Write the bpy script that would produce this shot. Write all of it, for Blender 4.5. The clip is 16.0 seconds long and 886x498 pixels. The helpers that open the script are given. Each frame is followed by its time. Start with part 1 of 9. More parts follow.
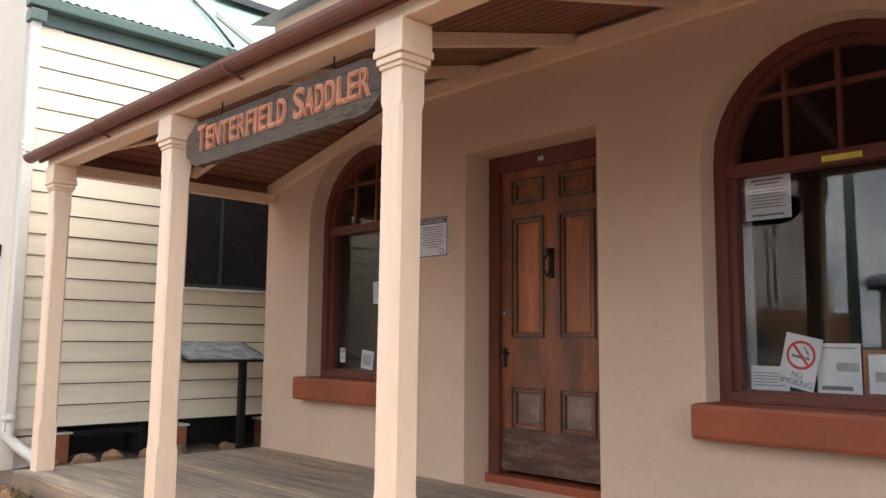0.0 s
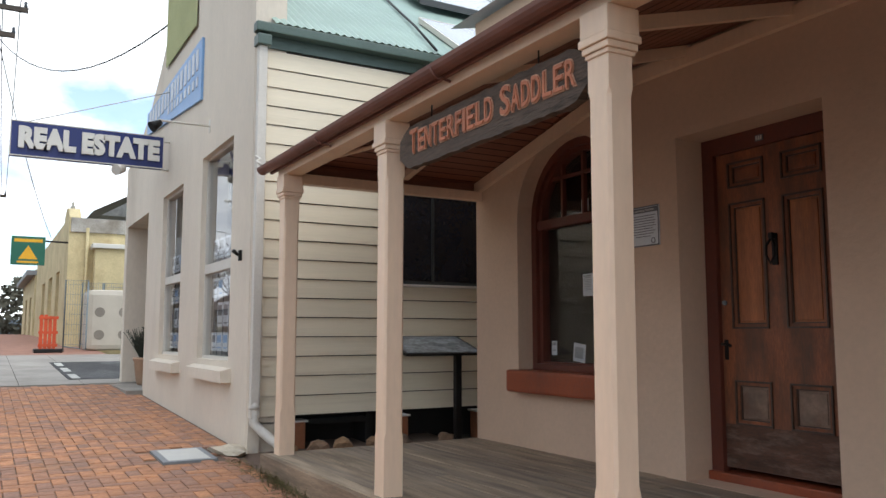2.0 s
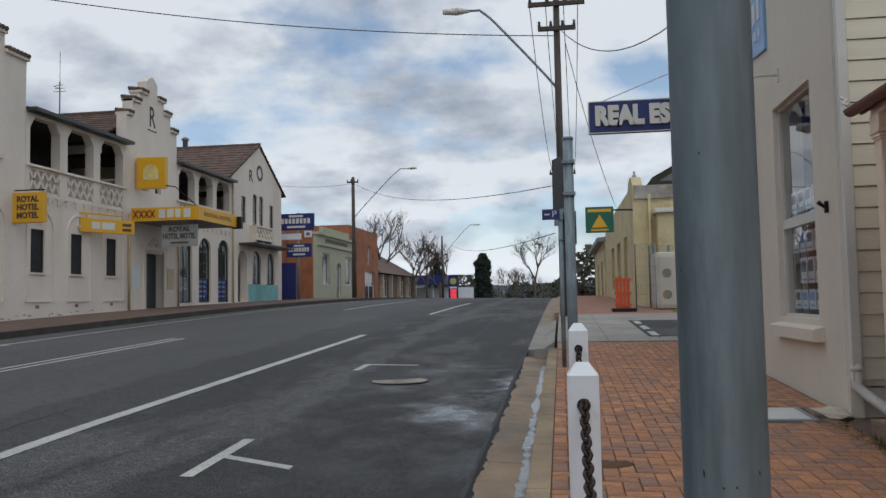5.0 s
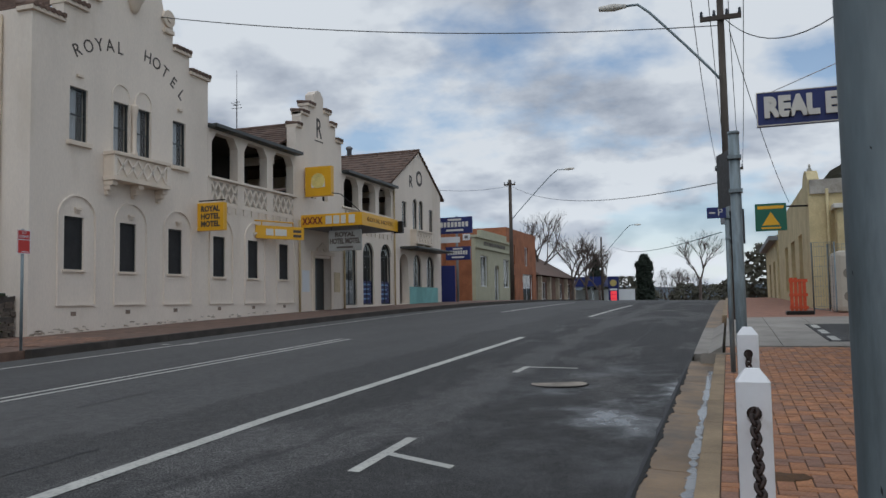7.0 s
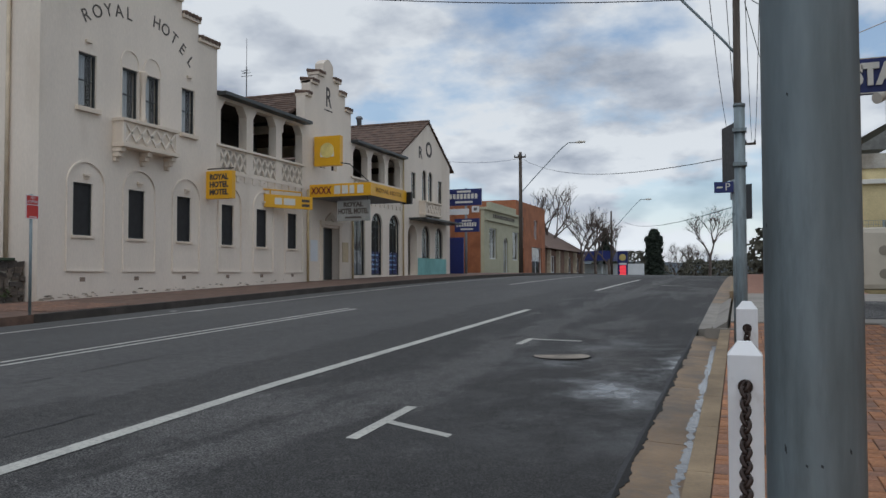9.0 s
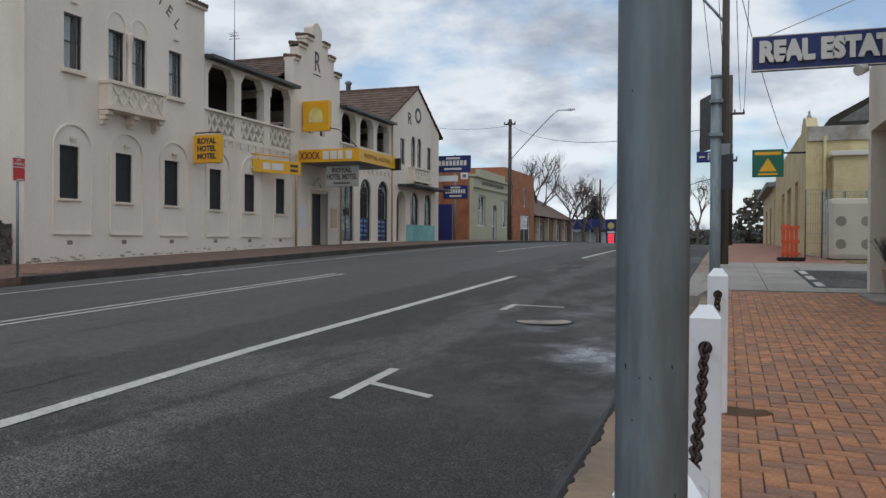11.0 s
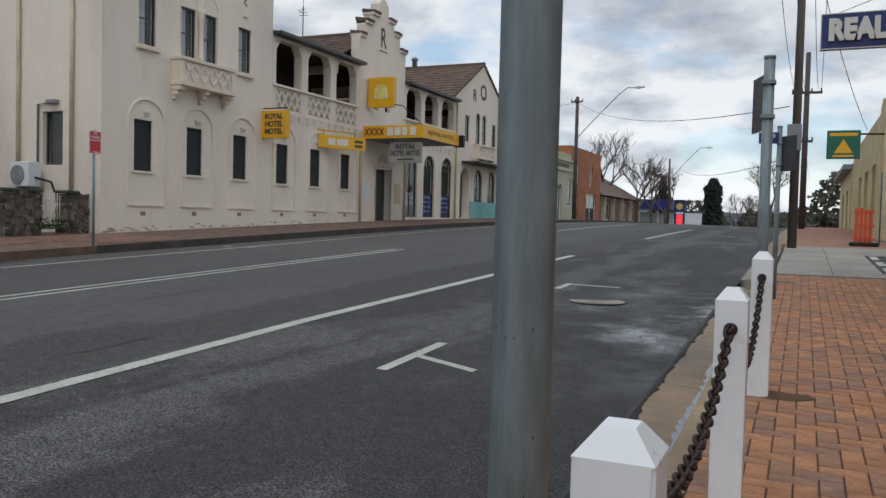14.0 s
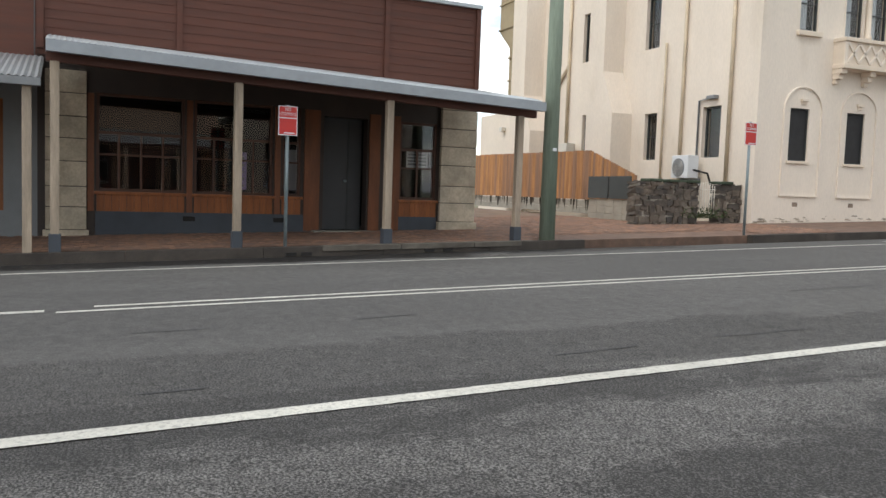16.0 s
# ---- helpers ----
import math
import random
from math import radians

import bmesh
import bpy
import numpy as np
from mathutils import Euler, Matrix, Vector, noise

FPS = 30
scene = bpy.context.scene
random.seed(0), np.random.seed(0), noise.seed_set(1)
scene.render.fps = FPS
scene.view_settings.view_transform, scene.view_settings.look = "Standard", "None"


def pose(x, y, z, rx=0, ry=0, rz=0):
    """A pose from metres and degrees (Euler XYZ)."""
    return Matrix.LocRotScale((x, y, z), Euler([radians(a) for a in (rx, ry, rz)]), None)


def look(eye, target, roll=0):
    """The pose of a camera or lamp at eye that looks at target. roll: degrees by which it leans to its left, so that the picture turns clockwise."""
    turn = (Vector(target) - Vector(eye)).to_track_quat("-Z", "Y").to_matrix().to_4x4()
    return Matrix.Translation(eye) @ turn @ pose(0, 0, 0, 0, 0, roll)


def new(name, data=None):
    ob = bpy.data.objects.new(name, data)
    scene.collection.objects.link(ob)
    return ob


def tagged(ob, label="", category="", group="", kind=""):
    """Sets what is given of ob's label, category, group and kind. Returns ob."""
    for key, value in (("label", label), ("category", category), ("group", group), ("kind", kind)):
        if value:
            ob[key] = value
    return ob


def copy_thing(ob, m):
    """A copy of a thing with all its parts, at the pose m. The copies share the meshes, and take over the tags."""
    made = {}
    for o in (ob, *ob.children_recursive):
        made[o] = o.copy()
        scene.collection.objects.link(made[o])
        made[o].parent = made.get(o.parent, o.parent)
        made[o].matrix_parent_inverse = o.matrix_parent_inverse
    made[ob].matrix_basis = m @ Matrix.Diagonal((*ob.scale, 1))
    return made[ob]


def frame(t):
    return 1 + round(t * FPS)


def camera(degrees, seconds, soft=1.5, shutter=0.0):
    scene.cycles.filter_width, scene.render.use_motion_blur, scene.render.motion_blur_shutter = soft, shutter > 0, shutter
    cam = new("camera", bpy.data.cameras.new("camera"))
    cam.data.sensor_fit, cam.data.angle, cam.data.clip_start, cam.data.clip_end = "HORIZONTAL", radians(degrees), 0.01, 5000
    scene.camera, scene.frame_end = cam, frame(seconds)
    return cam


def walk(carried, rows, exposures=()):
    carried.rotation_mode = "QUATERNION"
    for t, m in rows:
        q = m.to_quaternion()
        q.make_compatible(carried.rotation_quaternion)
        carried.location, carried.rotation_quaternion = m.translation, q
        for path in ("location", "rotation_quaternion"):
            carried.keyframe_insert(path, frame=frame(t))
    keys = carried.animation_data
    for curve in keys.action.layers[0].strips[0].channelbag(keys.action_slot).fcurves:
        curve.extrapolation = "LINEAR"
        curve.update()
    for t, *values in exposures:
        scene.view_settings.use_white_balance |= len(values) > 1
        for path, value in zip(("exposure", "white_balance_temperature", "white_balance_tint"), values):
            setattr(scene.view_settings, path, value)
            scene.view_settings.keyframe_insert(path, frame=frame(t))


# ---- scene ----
cam = camera(57.7, 16.0)
PATH = [
    (0, (0.1232, 0.0461, 0.9427), (1.5083, 1.4707, 1.1708), 0.52),
    (0.5, (0.1206, 0.0374, 0.9354), (1.5012, 1.4677, 1.1552), 0.36),
    (1, (0.1092, 0.0307, 0.9370), (1.4822, 1.4689, 1.1533), -0.15),
    (1.5, (0.0969, 0.0326, 0.9302), (1.3451, 1.5804, 1.1452), -0.21),
    (2, (0.0842, 0.0514, 0.9349), (1.0686, 1.7795, 1.1462), -0.04),
    (2.5, (0.0494, 0.0597, 0.9369), (0.8499, 1.8808, 1.1445), -0.83),
    (3, (0.0102, 0.0708, 0.9365), (0.5910, 1.9757, 1.1214), -1.13),
    (3.5, (-0.0352, 0.0966, 0.9367), (0.3097, 2.0609, 1.0865), -1.43),
    (4, (-0.0776, 0.0852, 0.9371), (0.0263, 2.0773, 1.0805), -1.40),
    (4.5, (-0.1263, 0.0980, 0.9361), (-0.2406, 2.0911, 1.0571), -1.26),
    (5, (-0.1713, 0.0788, 0.9321), (-0.4602, 2.0540, 1.0552), -1.05),
    (7.5, (-0.1593, 0.0725, 0.9337), (-0.8491, 1.9451, 1.0668), -0.92),
    (8, (-0.1412, 0.0847, 0.9284), (-0.8302, 1.9579, 1.0563), -0.58),
    (8.5, (-0.1325, 0.1038, 0.9244), (-0.8227, 1.9771, 1.0444), -0.18),
    (9, (-0.1096, 0.1093, 0.9188), (-0.8019, 1.9846, 0.9849), -0.16),
    (9.5, (-0.0779, 0.1037, 0.9183), (-0.7626, 1.9822, 0.9686), -0.06),
    (12, (0.0335, -0.0747, 0.9058), (-0.6259, 1.8127, 0.8508), 0.54),
    (12.5, (0.0711, -0.0944, 0.9057), (-0.5853, 1.7938, 0.8460), 0.62),
    (13, (0.0975, -0.0545, 0.9062), (-0.5668, 1.8305, 0.8331), 0.96),
    (13.5, (0.1147, 0.0181, 0.9075), (-0.5630, 1.8984, 0.8365), 1.45),
    (14, (0.1512, -0.0454, 0.9132), (-0.6648, 1.7790, 0.8376), 1.45),
    (14.5, (0.1680, -0.0879, 0.9106), (-0.9417, 1.5738, 0.8244), 1.60),
    (15, (0.1623, -0.0844, 0.9086), (-1.2456, 1.3325, 0.8066), 1.74),
    (15.5, (0.1569, -0.0611, 0.9019), (-1.4673, 1.0995, 0.7805), 2.03),
    (16, (0.1365, -0.0978, 0.8895), (-1.7123, 0.6513, 0.7453), 1.96),
]
walk(cam, [(t, look(e, a, r)) for t, e, a, r in PATH], exposures=[
    (0, 0.98, 6400, 10), (1.0, 1.00, 6400, 10), (1.5, 0.66, 6450, 10), (2.0, 0.03, 6150, 8), (2.5, -0.30, 6050, 6), (3.0, -0.28, 6150, 7), (3.5, -0.36, 6150, 7), (4.0, -0.51, 6300, 8),
    (4.5, -0.80, 6300, 8), (5.0, -1.07, 6050, 8), (7.5, -1.18, 6000, 8), (9.0, -1.12, 6050, 8), (12.0, -0.91, 6100, 8), (13.0, -0.88, 6200, 8), (14.0, -0.88, 6250, 8),
    (14.5, -0.90, 6480, 8), (15.0, -0.81, 6720, 8), (15.5, -0.39, 6720, 8), (16.0, -0.02, 6700, 8)])

# ---- sky and sun: a bright broken overcast ----
SUN_ELEV, SUN_ROT = radians(52), radians(165)
world = bpy.data.worlds.new("sky")
scene.world = world
world.use_nodes = True
wn, wl = world.node_tree.nodes, world.node_tree.links
wn.clear()
w_out, w_bg = wn.new("ShaderNodeOutputWorld"), wn.new("ShaderNodeBackground")
w_sky = wn.new("ShaderNodeTexSky")
w_sky.sky_type, w_sky.sun_disc = "NISHITA", False
w_sky.sun_elevation, w_sky.sun_rotation = SUN_ELEV, SUN_ROT
w_tc, w_sep = wn.new("ShaderNodeTexCoord"), wn.new("ShaderNodeSeparateXYZ")
wl.new(w_tc.outputs["Generated"], w_sep.inputs[0])


def w_math(op, a, b=None):
    n = wn.new("ShaderNodeMath")
    n.operation = op
    for k, v in enumerate((a, b)):
        if v is None:
            continue
        if isinstance(v, (int, float)):
            n.inputs[k].default_value = v
        else:
            wl.new(v, n.inputs[k])
    return n.outputs[0]


# clouds lie on a flat deck, so they crowd together toward the horizon
w_up = w_math("MAXIMUM", w_sep.outputs[2], 0.0)
w_den = w_math("ADD", w_up, 0.30)
w_cmb = wn.new("ShaderNodeCombineXYZ")
wl.new(w_math("DIVIDE", w_sep.outputs[0], w_den), w_cmb.inputs[0])
wl.new(w_math("DIVIDE", w_sep.outputs[1], w_den), w_cmb.inputs[1])


def w_noise(scale, detail, rough, shift):
    m = wn.new("ShaderNodeMapping")
    m.inputs["Location"].default_value = shift
    wl.new(w_cmb.outputs[0], m.inputs[0])
    n = wn.new("ShaderNodeTexNoise")
    n.inputs["Scale"].default_value, n.inputs["Detail"].default_value, n.inputs["Roughness"].default_value = scale, detail, rough
    wl.new(m.outputs[0], n.inputs[0])
    return n.outputs[0]


def w_ramp(src, stops):
    r = wn.new("ShaderNodeValToRGB")
    e = r.color_ramp.elements
    while len(e) < len(stops):
        e.new(0.5)
    for k, (p, c) in enumerate(stops):
        e[k].position, e[k].color = p, (*c, 1)
    wl.new(src, r.inputs[0])
    return r.outputs[0]


# the deck closes up toward the horizon
w_low = w_math("POWER", w_math("SUBTRACT", 1.0, w_up), 6.0)
cloud_shade = w_ramp(w_noise(2.3, 11, 0.56, (3.1, 1.2, 0)), [(0.36, (0.46, 0.50, 0.58)), (0.46, (0.74, 0.77, 0.83)), (0.55, (1.05, 1.06, 1.07))])
cloud_cover = w_ramp(w_noise(1.5, 9, 0.55, (7.4, 4.4, 2)), [(0.39, (0, 0, 0)), (0.50, (1, 1, 1))])
w_blue = wn.new("ShaderNodeMix")
w_blue.data_type = "RGBA"
w_blue.blend_type = "MULTIPLY"
w_blue.inputs[0].default_value = 1.0
wl.new(w_sky.outputs[0], w_blue.inputs[6])
w_blue.inputs[7].default_value = (0.17, 0.17, 0.165, 1)
w_mix = wn.new("ShaderNodeMix")
w_mix.data_type = "RGBA"
w_grey = wn.new("ShaderNodeRGBToBW")
wl.new(cloud_cover, w_grey.inputs[0])
wl.new(w_math("MAXIMUM", w_grey.outputs[0], w_math("MULTIPLY", w_low, 0.9)), w_mix.inputs[0])
wl.new(w_blue.outputs[2], w_mix.inputs[6])
wl.new(cloud_shade, w_mix.inputs[7])
# thick cloud overhead, thinner and whiter cloud low over the street
w_cie = w_math("ADD", w_math("ADD", w_math("MULTIPLY", w_math("POWER", w_up, 1.6), 0.80), 1.30), w_math("MULTIPLY", w_low, 0.50))
wl.new(w_mix.outputs[2], w_bg.inputs[0])
wl.new(w_cie, w_bg.inputs[1])
wl.new(w_bg.outputs[0], w_out.inputs[0])

sun_data = bpy.data.lights.new("sun", "SUN")
sun_data.energy, sun_data.angle, sun_data.color = 1.15, radians(28), (1.0, 0.95, 0.87)
sun = new("sun", sun_data)
sun.matrix_world = look((1.5, -5.0, 7.5), (0, 0, 0))

# ---- materials ----
def mat(name, col, rough=0.7, metal=0.0, var=0.25, scale=1.6, fine=45.0, bump=0.25, dirt=None, dirt_at=0.62, dirt_scale=0.9, stretch=(1, 1, 1), random=0.0, spec=0.5, coat=0.0):
    """A surface with broad and fine variation, stains of a dirt colour, fine relief, and a shade of its own for each object."""
    m = bpy.data.materials.new(name)
    m.use_nodes = True
    n, l = m.node_tree.nodes, m.node_tree.links
    bs = n["Principled BSDF"]
    bs.inputs["Roughness"].default_value, bs.inputs["Metallic"].default_value = rough, metal
    bs.inputs["Specular IOR Level"].default_value = spec
    bs.inputs["Coat Weight"].default_value = coat
    tc, mp = n.new("ShaderNodeTexCoord"), n.new("ShaderNodeMapping")
    mp.inputs["Scale"].default_value = stretch
    l.new(tc.outputs["Object"], mp.inputs[0])

    def noise_of(s, detail=5, rgh=0.6):
        t = n.new("ShaderNodeTexNoise")
        t.inputs["Scale"].default_value, t.inputs["Detail"].default_value, t.inputs["Roughness"].default_value = s, detail, rgh
        l.new(mp.outputs[0], t.inputs[0])
        return t.outputs[0]

    def ranged(src, a, b, lo=0.3, hi=0.7):
        t = n.new("ShaderNodeMapRange")
        for k, v in enumerate((lo, hi, a, b)):
            t.inputs[k + 1].default_value = v
        l.new(src, t.inputs[0])
        return t.outputs[0]

    def times(a, b):
        t = n.new("ShaderNodeMath")
        t.operation = "MULTIPLY"
        l.new(a, t.inputs[0])
        l.new(b, t.inputs[1])
        return t.outputs[0]

    f = noise_of(fine, 4)
    shade = times(ranged(noise_of(scale), 1 - var, 1 + var * 0.6), ranged(f, 1 - var * 0.6, 1 + var * 0.5))
    if random:
        oi = n.new("ShaderNodeObjectInfo")
        shade = times(shade, ranged(oi.outputs["Random"], 1 - random, 1 + random, 0, 1))
    hsv = n.new("ShaderNodeHueSaturation")
    hsv.inputs["Color"].default_value = (*col, 1)
    l.new(shade, hsv.inputs["Value"])
    if random > 0.2:
        l.new(ranged(oi.outputs["Random"], 0.5 - 0.014 * random, 0.5 + 0.010 * random, 0, 1), hsv.inputs["Hue"])
        l.new(ranged(oi.outputs["Random"], 1 - 0.7 * random, 1 + 0.15 * random, 0, 0.6), hsv.inputs["Saturation"])
    out = hsv.outputs[0]
    if dirt:
        mx = n.new("ShaderNodeMix")
        mx.data_type = "RGBA"
        l.new(ranged(noise_of(dirt_scale, 8, 0.68), 0, 0.85, dirt_at - 0.08, dirt_at + 0.14), mx.inputs[0])
        l.new(out, mx.inputs[6])
        mx.inputs[7].default_value = (*dirt, 1)
        out = mx.outputs[2]
    l.new(out, bs.inputs["Base Color"])
    l.new(ranged(f, max(rough - 0.1, 0.02), min(rough + 0.12, 1)), bs.inputs["Roughness"])
    if bump:
        bp = n.new("ShaderNodeBump")
        bp.inputs["Strength"].default_value, bp.inputs["Distance"].default_value = bump, 0.01
        l.new(f, bp.inputs["Height"])
        l.new(bp.outputs[0], bs.inputs["Normal"])
    return m


def glass(name, tint=(1, 1, 1), head_on=0.045):
    """A clear pane that mirrors more the flatter it is seen."""
    m = bpy.data.materials.new(name)
    m.use_nodes = True
    n, l = m.node_tree.nodes, m.node_tree.links
    n.remove(n["Principled BSDF"])
    mx, lw, tr, gl = n.new("ShaderNodeMixShader"), n.new("ShaderNodeLayerWeight"), n.new("ShaderNodeBsdfTransparent"), n.new("ShaderNodeBsdfGlossy")
    lw.inputs["Blend"].default_value = 0.5
    pw, ad = n.new("ShaderNodeMath"), n.new("ShaderNodeMath")
    pw.operation, ad.operation = "POWER", "MULTIPLY_ADD"
    pw.inputs[1].default_value, ad.inputs[1].default_value, ad.inputs[2].default_value = 4.0, 0.95 - head_on, head_on
    l.new(lw.outputs["Facing"], pw.inputs[0])
    l.new(pw.outputs[0], ad.inputs[0])
    tr.inputs[0].default_value = (*tint, 1)
    gl.inputs["Roughness"].default_value = 0.015
    l.new(ad.outputs[0], mx.inputs[0])
    l.new(tr.outputs[0], mx.inputs[1])
    l.new(gl.outputs[0], mx.inputs[2])
    l.new(mx.outputs[0], n["Material Output"].inputs[0])
    return m


def glow(name, col, strength):
    m = bpy.data.materials.new(name)
    m.use_nodes = True
    bs = m.node_tree.nodes["Principled BSDF"]
    bs.inputs["Base Color"].default_value = (*col, 1)
    bs.inputs["Emission Color"].default_value = (*col, 1)
    bs.inputs["Emission Strength"].default_value = strength
    return m


PINK = mat("pink_render", (0.62, 0.442, 0.318), 0.85, var=0.07, scale=1.1, fine=26, bump=0.35, dirt=(0.43, 0.28, 0.20), dirt_at=0.64, dirt_scale=0.7)
PEACH = mat("peach_paint", (0.80, 0.60, 0.43), 0.5, var=0.07, fine=30, bump=0.12, dirt=(0.50, 0.34, 0.25), dirt_at=0.68, stretch=(1, 1, 0.25))
FRAMERED = mat("dark_red_frame_paint", (0.14, 0.037, 0.022), 0.5, var=0.22, fine=30, bump=0.2, dirt=(0.085, 0.032, 0.024), dirt_at=0.6)
OXIDE = mat("red_oxide_paint", (0.29, 0.066, 0.024), 0.5, var=0.22, fine=35, bump=0.2, dirt=(0.13, 0.045, 0.03), dirt_at=0.6)
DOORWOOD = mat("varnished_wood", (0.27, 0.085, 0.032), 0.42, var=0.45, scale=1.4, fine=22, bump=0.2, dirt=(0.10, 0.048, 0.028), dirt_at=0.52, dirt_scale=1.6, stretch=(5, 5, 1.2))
# brighter copy of the door wood, with the light on the panels painted in
LITPANELWOOD = mat("sunlit_panel_wood", (0.42, 0.14, 0.045), 0.40, var=0.35, scale=1.6, fine=22, bump=0.15, dirt=(0.15, 0.065, 0.032), dirt_at=0.58, dirt_scale=1.1, stretch=(6, 6, 0.8))
RAILWOOD = mat("scuffed_rail_wood", (0.10, 0.043, 0.024), 0.6, var=0.5, scale=3, fine=30, bump=0.3, dirt=(0.26, 0.18, 0.13), dirt_at=0.58, dirt_scale=2.2, stretch=(1, 1, 4))
GUTTERPAINT = mat("dull_gutter_paint", (0.185, 0.080, 0.058), 0.62, var=0.15, scale=3, fine=20, bump=0.08)
DOORDARK = mat("worn_dark_wood", (0.075, 0.045, 0.032), 0.5, var=0.4, fine=30, stretch=(4, 4, 1))
DOORGREY = mat("weathered_wood", (0.24, 0.16, 0.115), 0.62, var=0.35, scale=5, fine=25, dirt=(0.13, 0.055, 0.03), dirt_at=0.52, dirt_scale=4)
IRON = mat("black_iron", (0.02, 0.018, 0.017), 0.5, 0.6, var=0.4)
LINING = mat("red_brown_boards", (0.23, 0.085, 0.05), 0.5, var=0.25, fine=20, stretch=(1, 6, 6), bump=0.15)
FASCIA = mat("weathered_fascia", (0.30, 0.21, 0.135), 0.8, var=0.45, scale=2, fine=24, stretch=(1, 0.7, 8), bump=0.5, dirt=(0.12, 0.085, 0.06), dirt_at=0.55)
DECK = mat("grey_deck_wood", (0.31, 0.238, 0.17), 0.72, var=0.35, scale=2, fine=30, stretch=(9, 0.8, 1), bump=0.5, random=0.22, dirt=(0.10, 0.075, 0.055), dirt_at=0.58)
SIGNWOOD = mat("weathered_sign_wood", (0.15, 0.108, 0.08), 0.85, var=0.75, scale=2.5, fine=10, stretch=(1, 1.4, 12), bump=1.0, dirt=(0.035, 0.025, 0.02), dirt_at=0.52, dirt_scale=2.5)
SIGNRED = mat("faded_red_letters", (0.46, 0.165, 0.085), 0.7, var=0.25, fine=60)
SIGNPINK = mat("pale_letter_edge", (0.52, 0.29, 0.19), 0.7, var=0.15)
BOARDC = mat("cream_weatherboard", (0.77, 0.68, 0.515), 0.55, var=0.06, fine=12, stretch=(0.4, 1, 8), bump=0.1, random=0.03, dirt=(0.55, 0.46, 0.32), dirt_at=0.66)
RENDERC = mat("cream_render", (0.68, 0.60, 0.49), 0.8, var=0.08, scale=0.8, fine=30, bump=0.25, dirt=(0.46, 0.38, 0.29), dirt_at=0.63, dirt_scale=0.6, stretch=(1, 1, 0.4))
PIPE = mat("grey_pipe_paint", (0.62, 0.58, 0.51), 0.45, var=0.08)
GREENMETAL = mat("dark_green_metal", (0.075, 0.115, 0.095), 0.45, var=0.15)
GREENROOF = mat("pale_green_roof", (0.33, 0.425, 0.365), 0.5, 0.1, var=0.12, fine=9)
CORRUG = mat("galvanised_sheet", (0.42, 0.45, 0.47), 0.4, 0.7, var=0.15, dirt=(0.3, 0.22, 0.15), dirt_at=0.7)
LIMESHEET = mat("yellow_green_sheet", (0.40, 0.41, 0.20), 0.55, var=0.12)
BRICKP = mat("clay_paver", (0.39, 0.188, 0.10), 0.82, var=0.38, scale=9, fine=70, bump=0.6, random=0.27, dirt=(0.15, 0.105, 0.08), dirt_at=0.60, dirt_scale=1.6)
JOINT = mat("paver_joint_sand", (0.13, 0.085, 0.06), 0.95, var=0.3)
CONC = mat("footpath_concrete", (0.30, 0.275, 0.24), 0.85, var=0.25, scale=0.7, fine=60, dirt=(0.17, 0.15, 0.125), dirt_at=0.58)
KERBC = mat("stained_kerb_concrete", (0.33, 0.245, 0.15), 0.85, var=0.3, scale=1.4, fine=50, bump=0.5, dirt=(0.16, 0.12, 0.08), dirt_at=0.56)
LINEW = mat("worn_line_paint", (0.52, 0.51, 0.46), 0.75, var=0.22, fine=90, bump=0.4, dirt=(0.14, 0.14, 0.135), dirt_at=0.575, dirt_scale=32)
WHITE = mat("white_gloss_paint", (0.80, 0.81, 0.82), 0.35, var=0.05, fine=14, bump=0.08, dirt=(0.55, 0.52, 0.47), dirt_at=0.70, dirt_scale=3)
CHAIN = mat("rusty_chain", (0.045, 0.028, 0.022), 0.6, 0.5, var=0.5, fine=80)
GALV = mat("galvanised_steel", (0.235, 0.288, 0.307), 0.55, 0.1, var=0.34, scale=14, fine=60, stretch=(1, 1, 0.16), bump=0.06, dirt=(0.125, 0.145, 0.15), dirt_at=0.55, dirt_scale=22)
HOTEL = mat("hotel_render", (0.755, 0.668, 0.572), 0.85, var=0.09, scale=0.6, fine=22, bump=0.45, dirt=(0.58, 0.49, 0.39), dirt_at=0.62, dirt_scale=0.45, stretch=(1, 1, 0.35))
HOTELTRIM = mat("hotel_trim", (0.70, 0.60, 0.49), 0.8, var=0.08)
TILE = mat("brown_roof_tile", (0.165, 0.105, 0.078), 0.8, var=0.45, scale=3, fine=18, random=0.2)
DARKFRAME = mat("dark_window_frame", (0.035, 0.04, 0.04), 0.45, var=0.2)
# near-black colour that stands in for the shade of rooms and hollows
DARK = mat("interior_shade", (0.016, 0.015, 0.014), 0.9, var=0.3)
CURTAIN = mat("pale_curtain", (0.42, 0.45, 0.47), 0.9, var=0.25, fine=12, stretch=(9, 9, 0.4))
YELLOW = mat("yellow_sign_panel", (0.74, 0.39, 0.012), 0.4, var=0.06)
NAVY = mat("navy_sign_panel", (0.012, 0.022, 0.13), 0.4, var=0.08)
LETTER = mat("cream_letter", (0.66, 0.64, 0.58), 0.5, var=0.05)
LETTERDK = mat("dark_letter", (0.07, 0.055, 0.045), 0.6, var=0.1)
REDSIGN = mat("red_sign", (0.52, 0.035, 0.03), 0.4, var=0.06)
GREY = mat("grey_paint", (0.21, 0.22, 0.23), 0.6, var=0.12)
GREENSIGN = mat("green_sign", (0.015, 0.12, 0.07), 0.4, var=0.08)
BRICK = mat("orange_red_brick", (0.34, 0.13, 0.06), 0.85, var=0.3, scale=1.2, fine=16, bump=0.4)
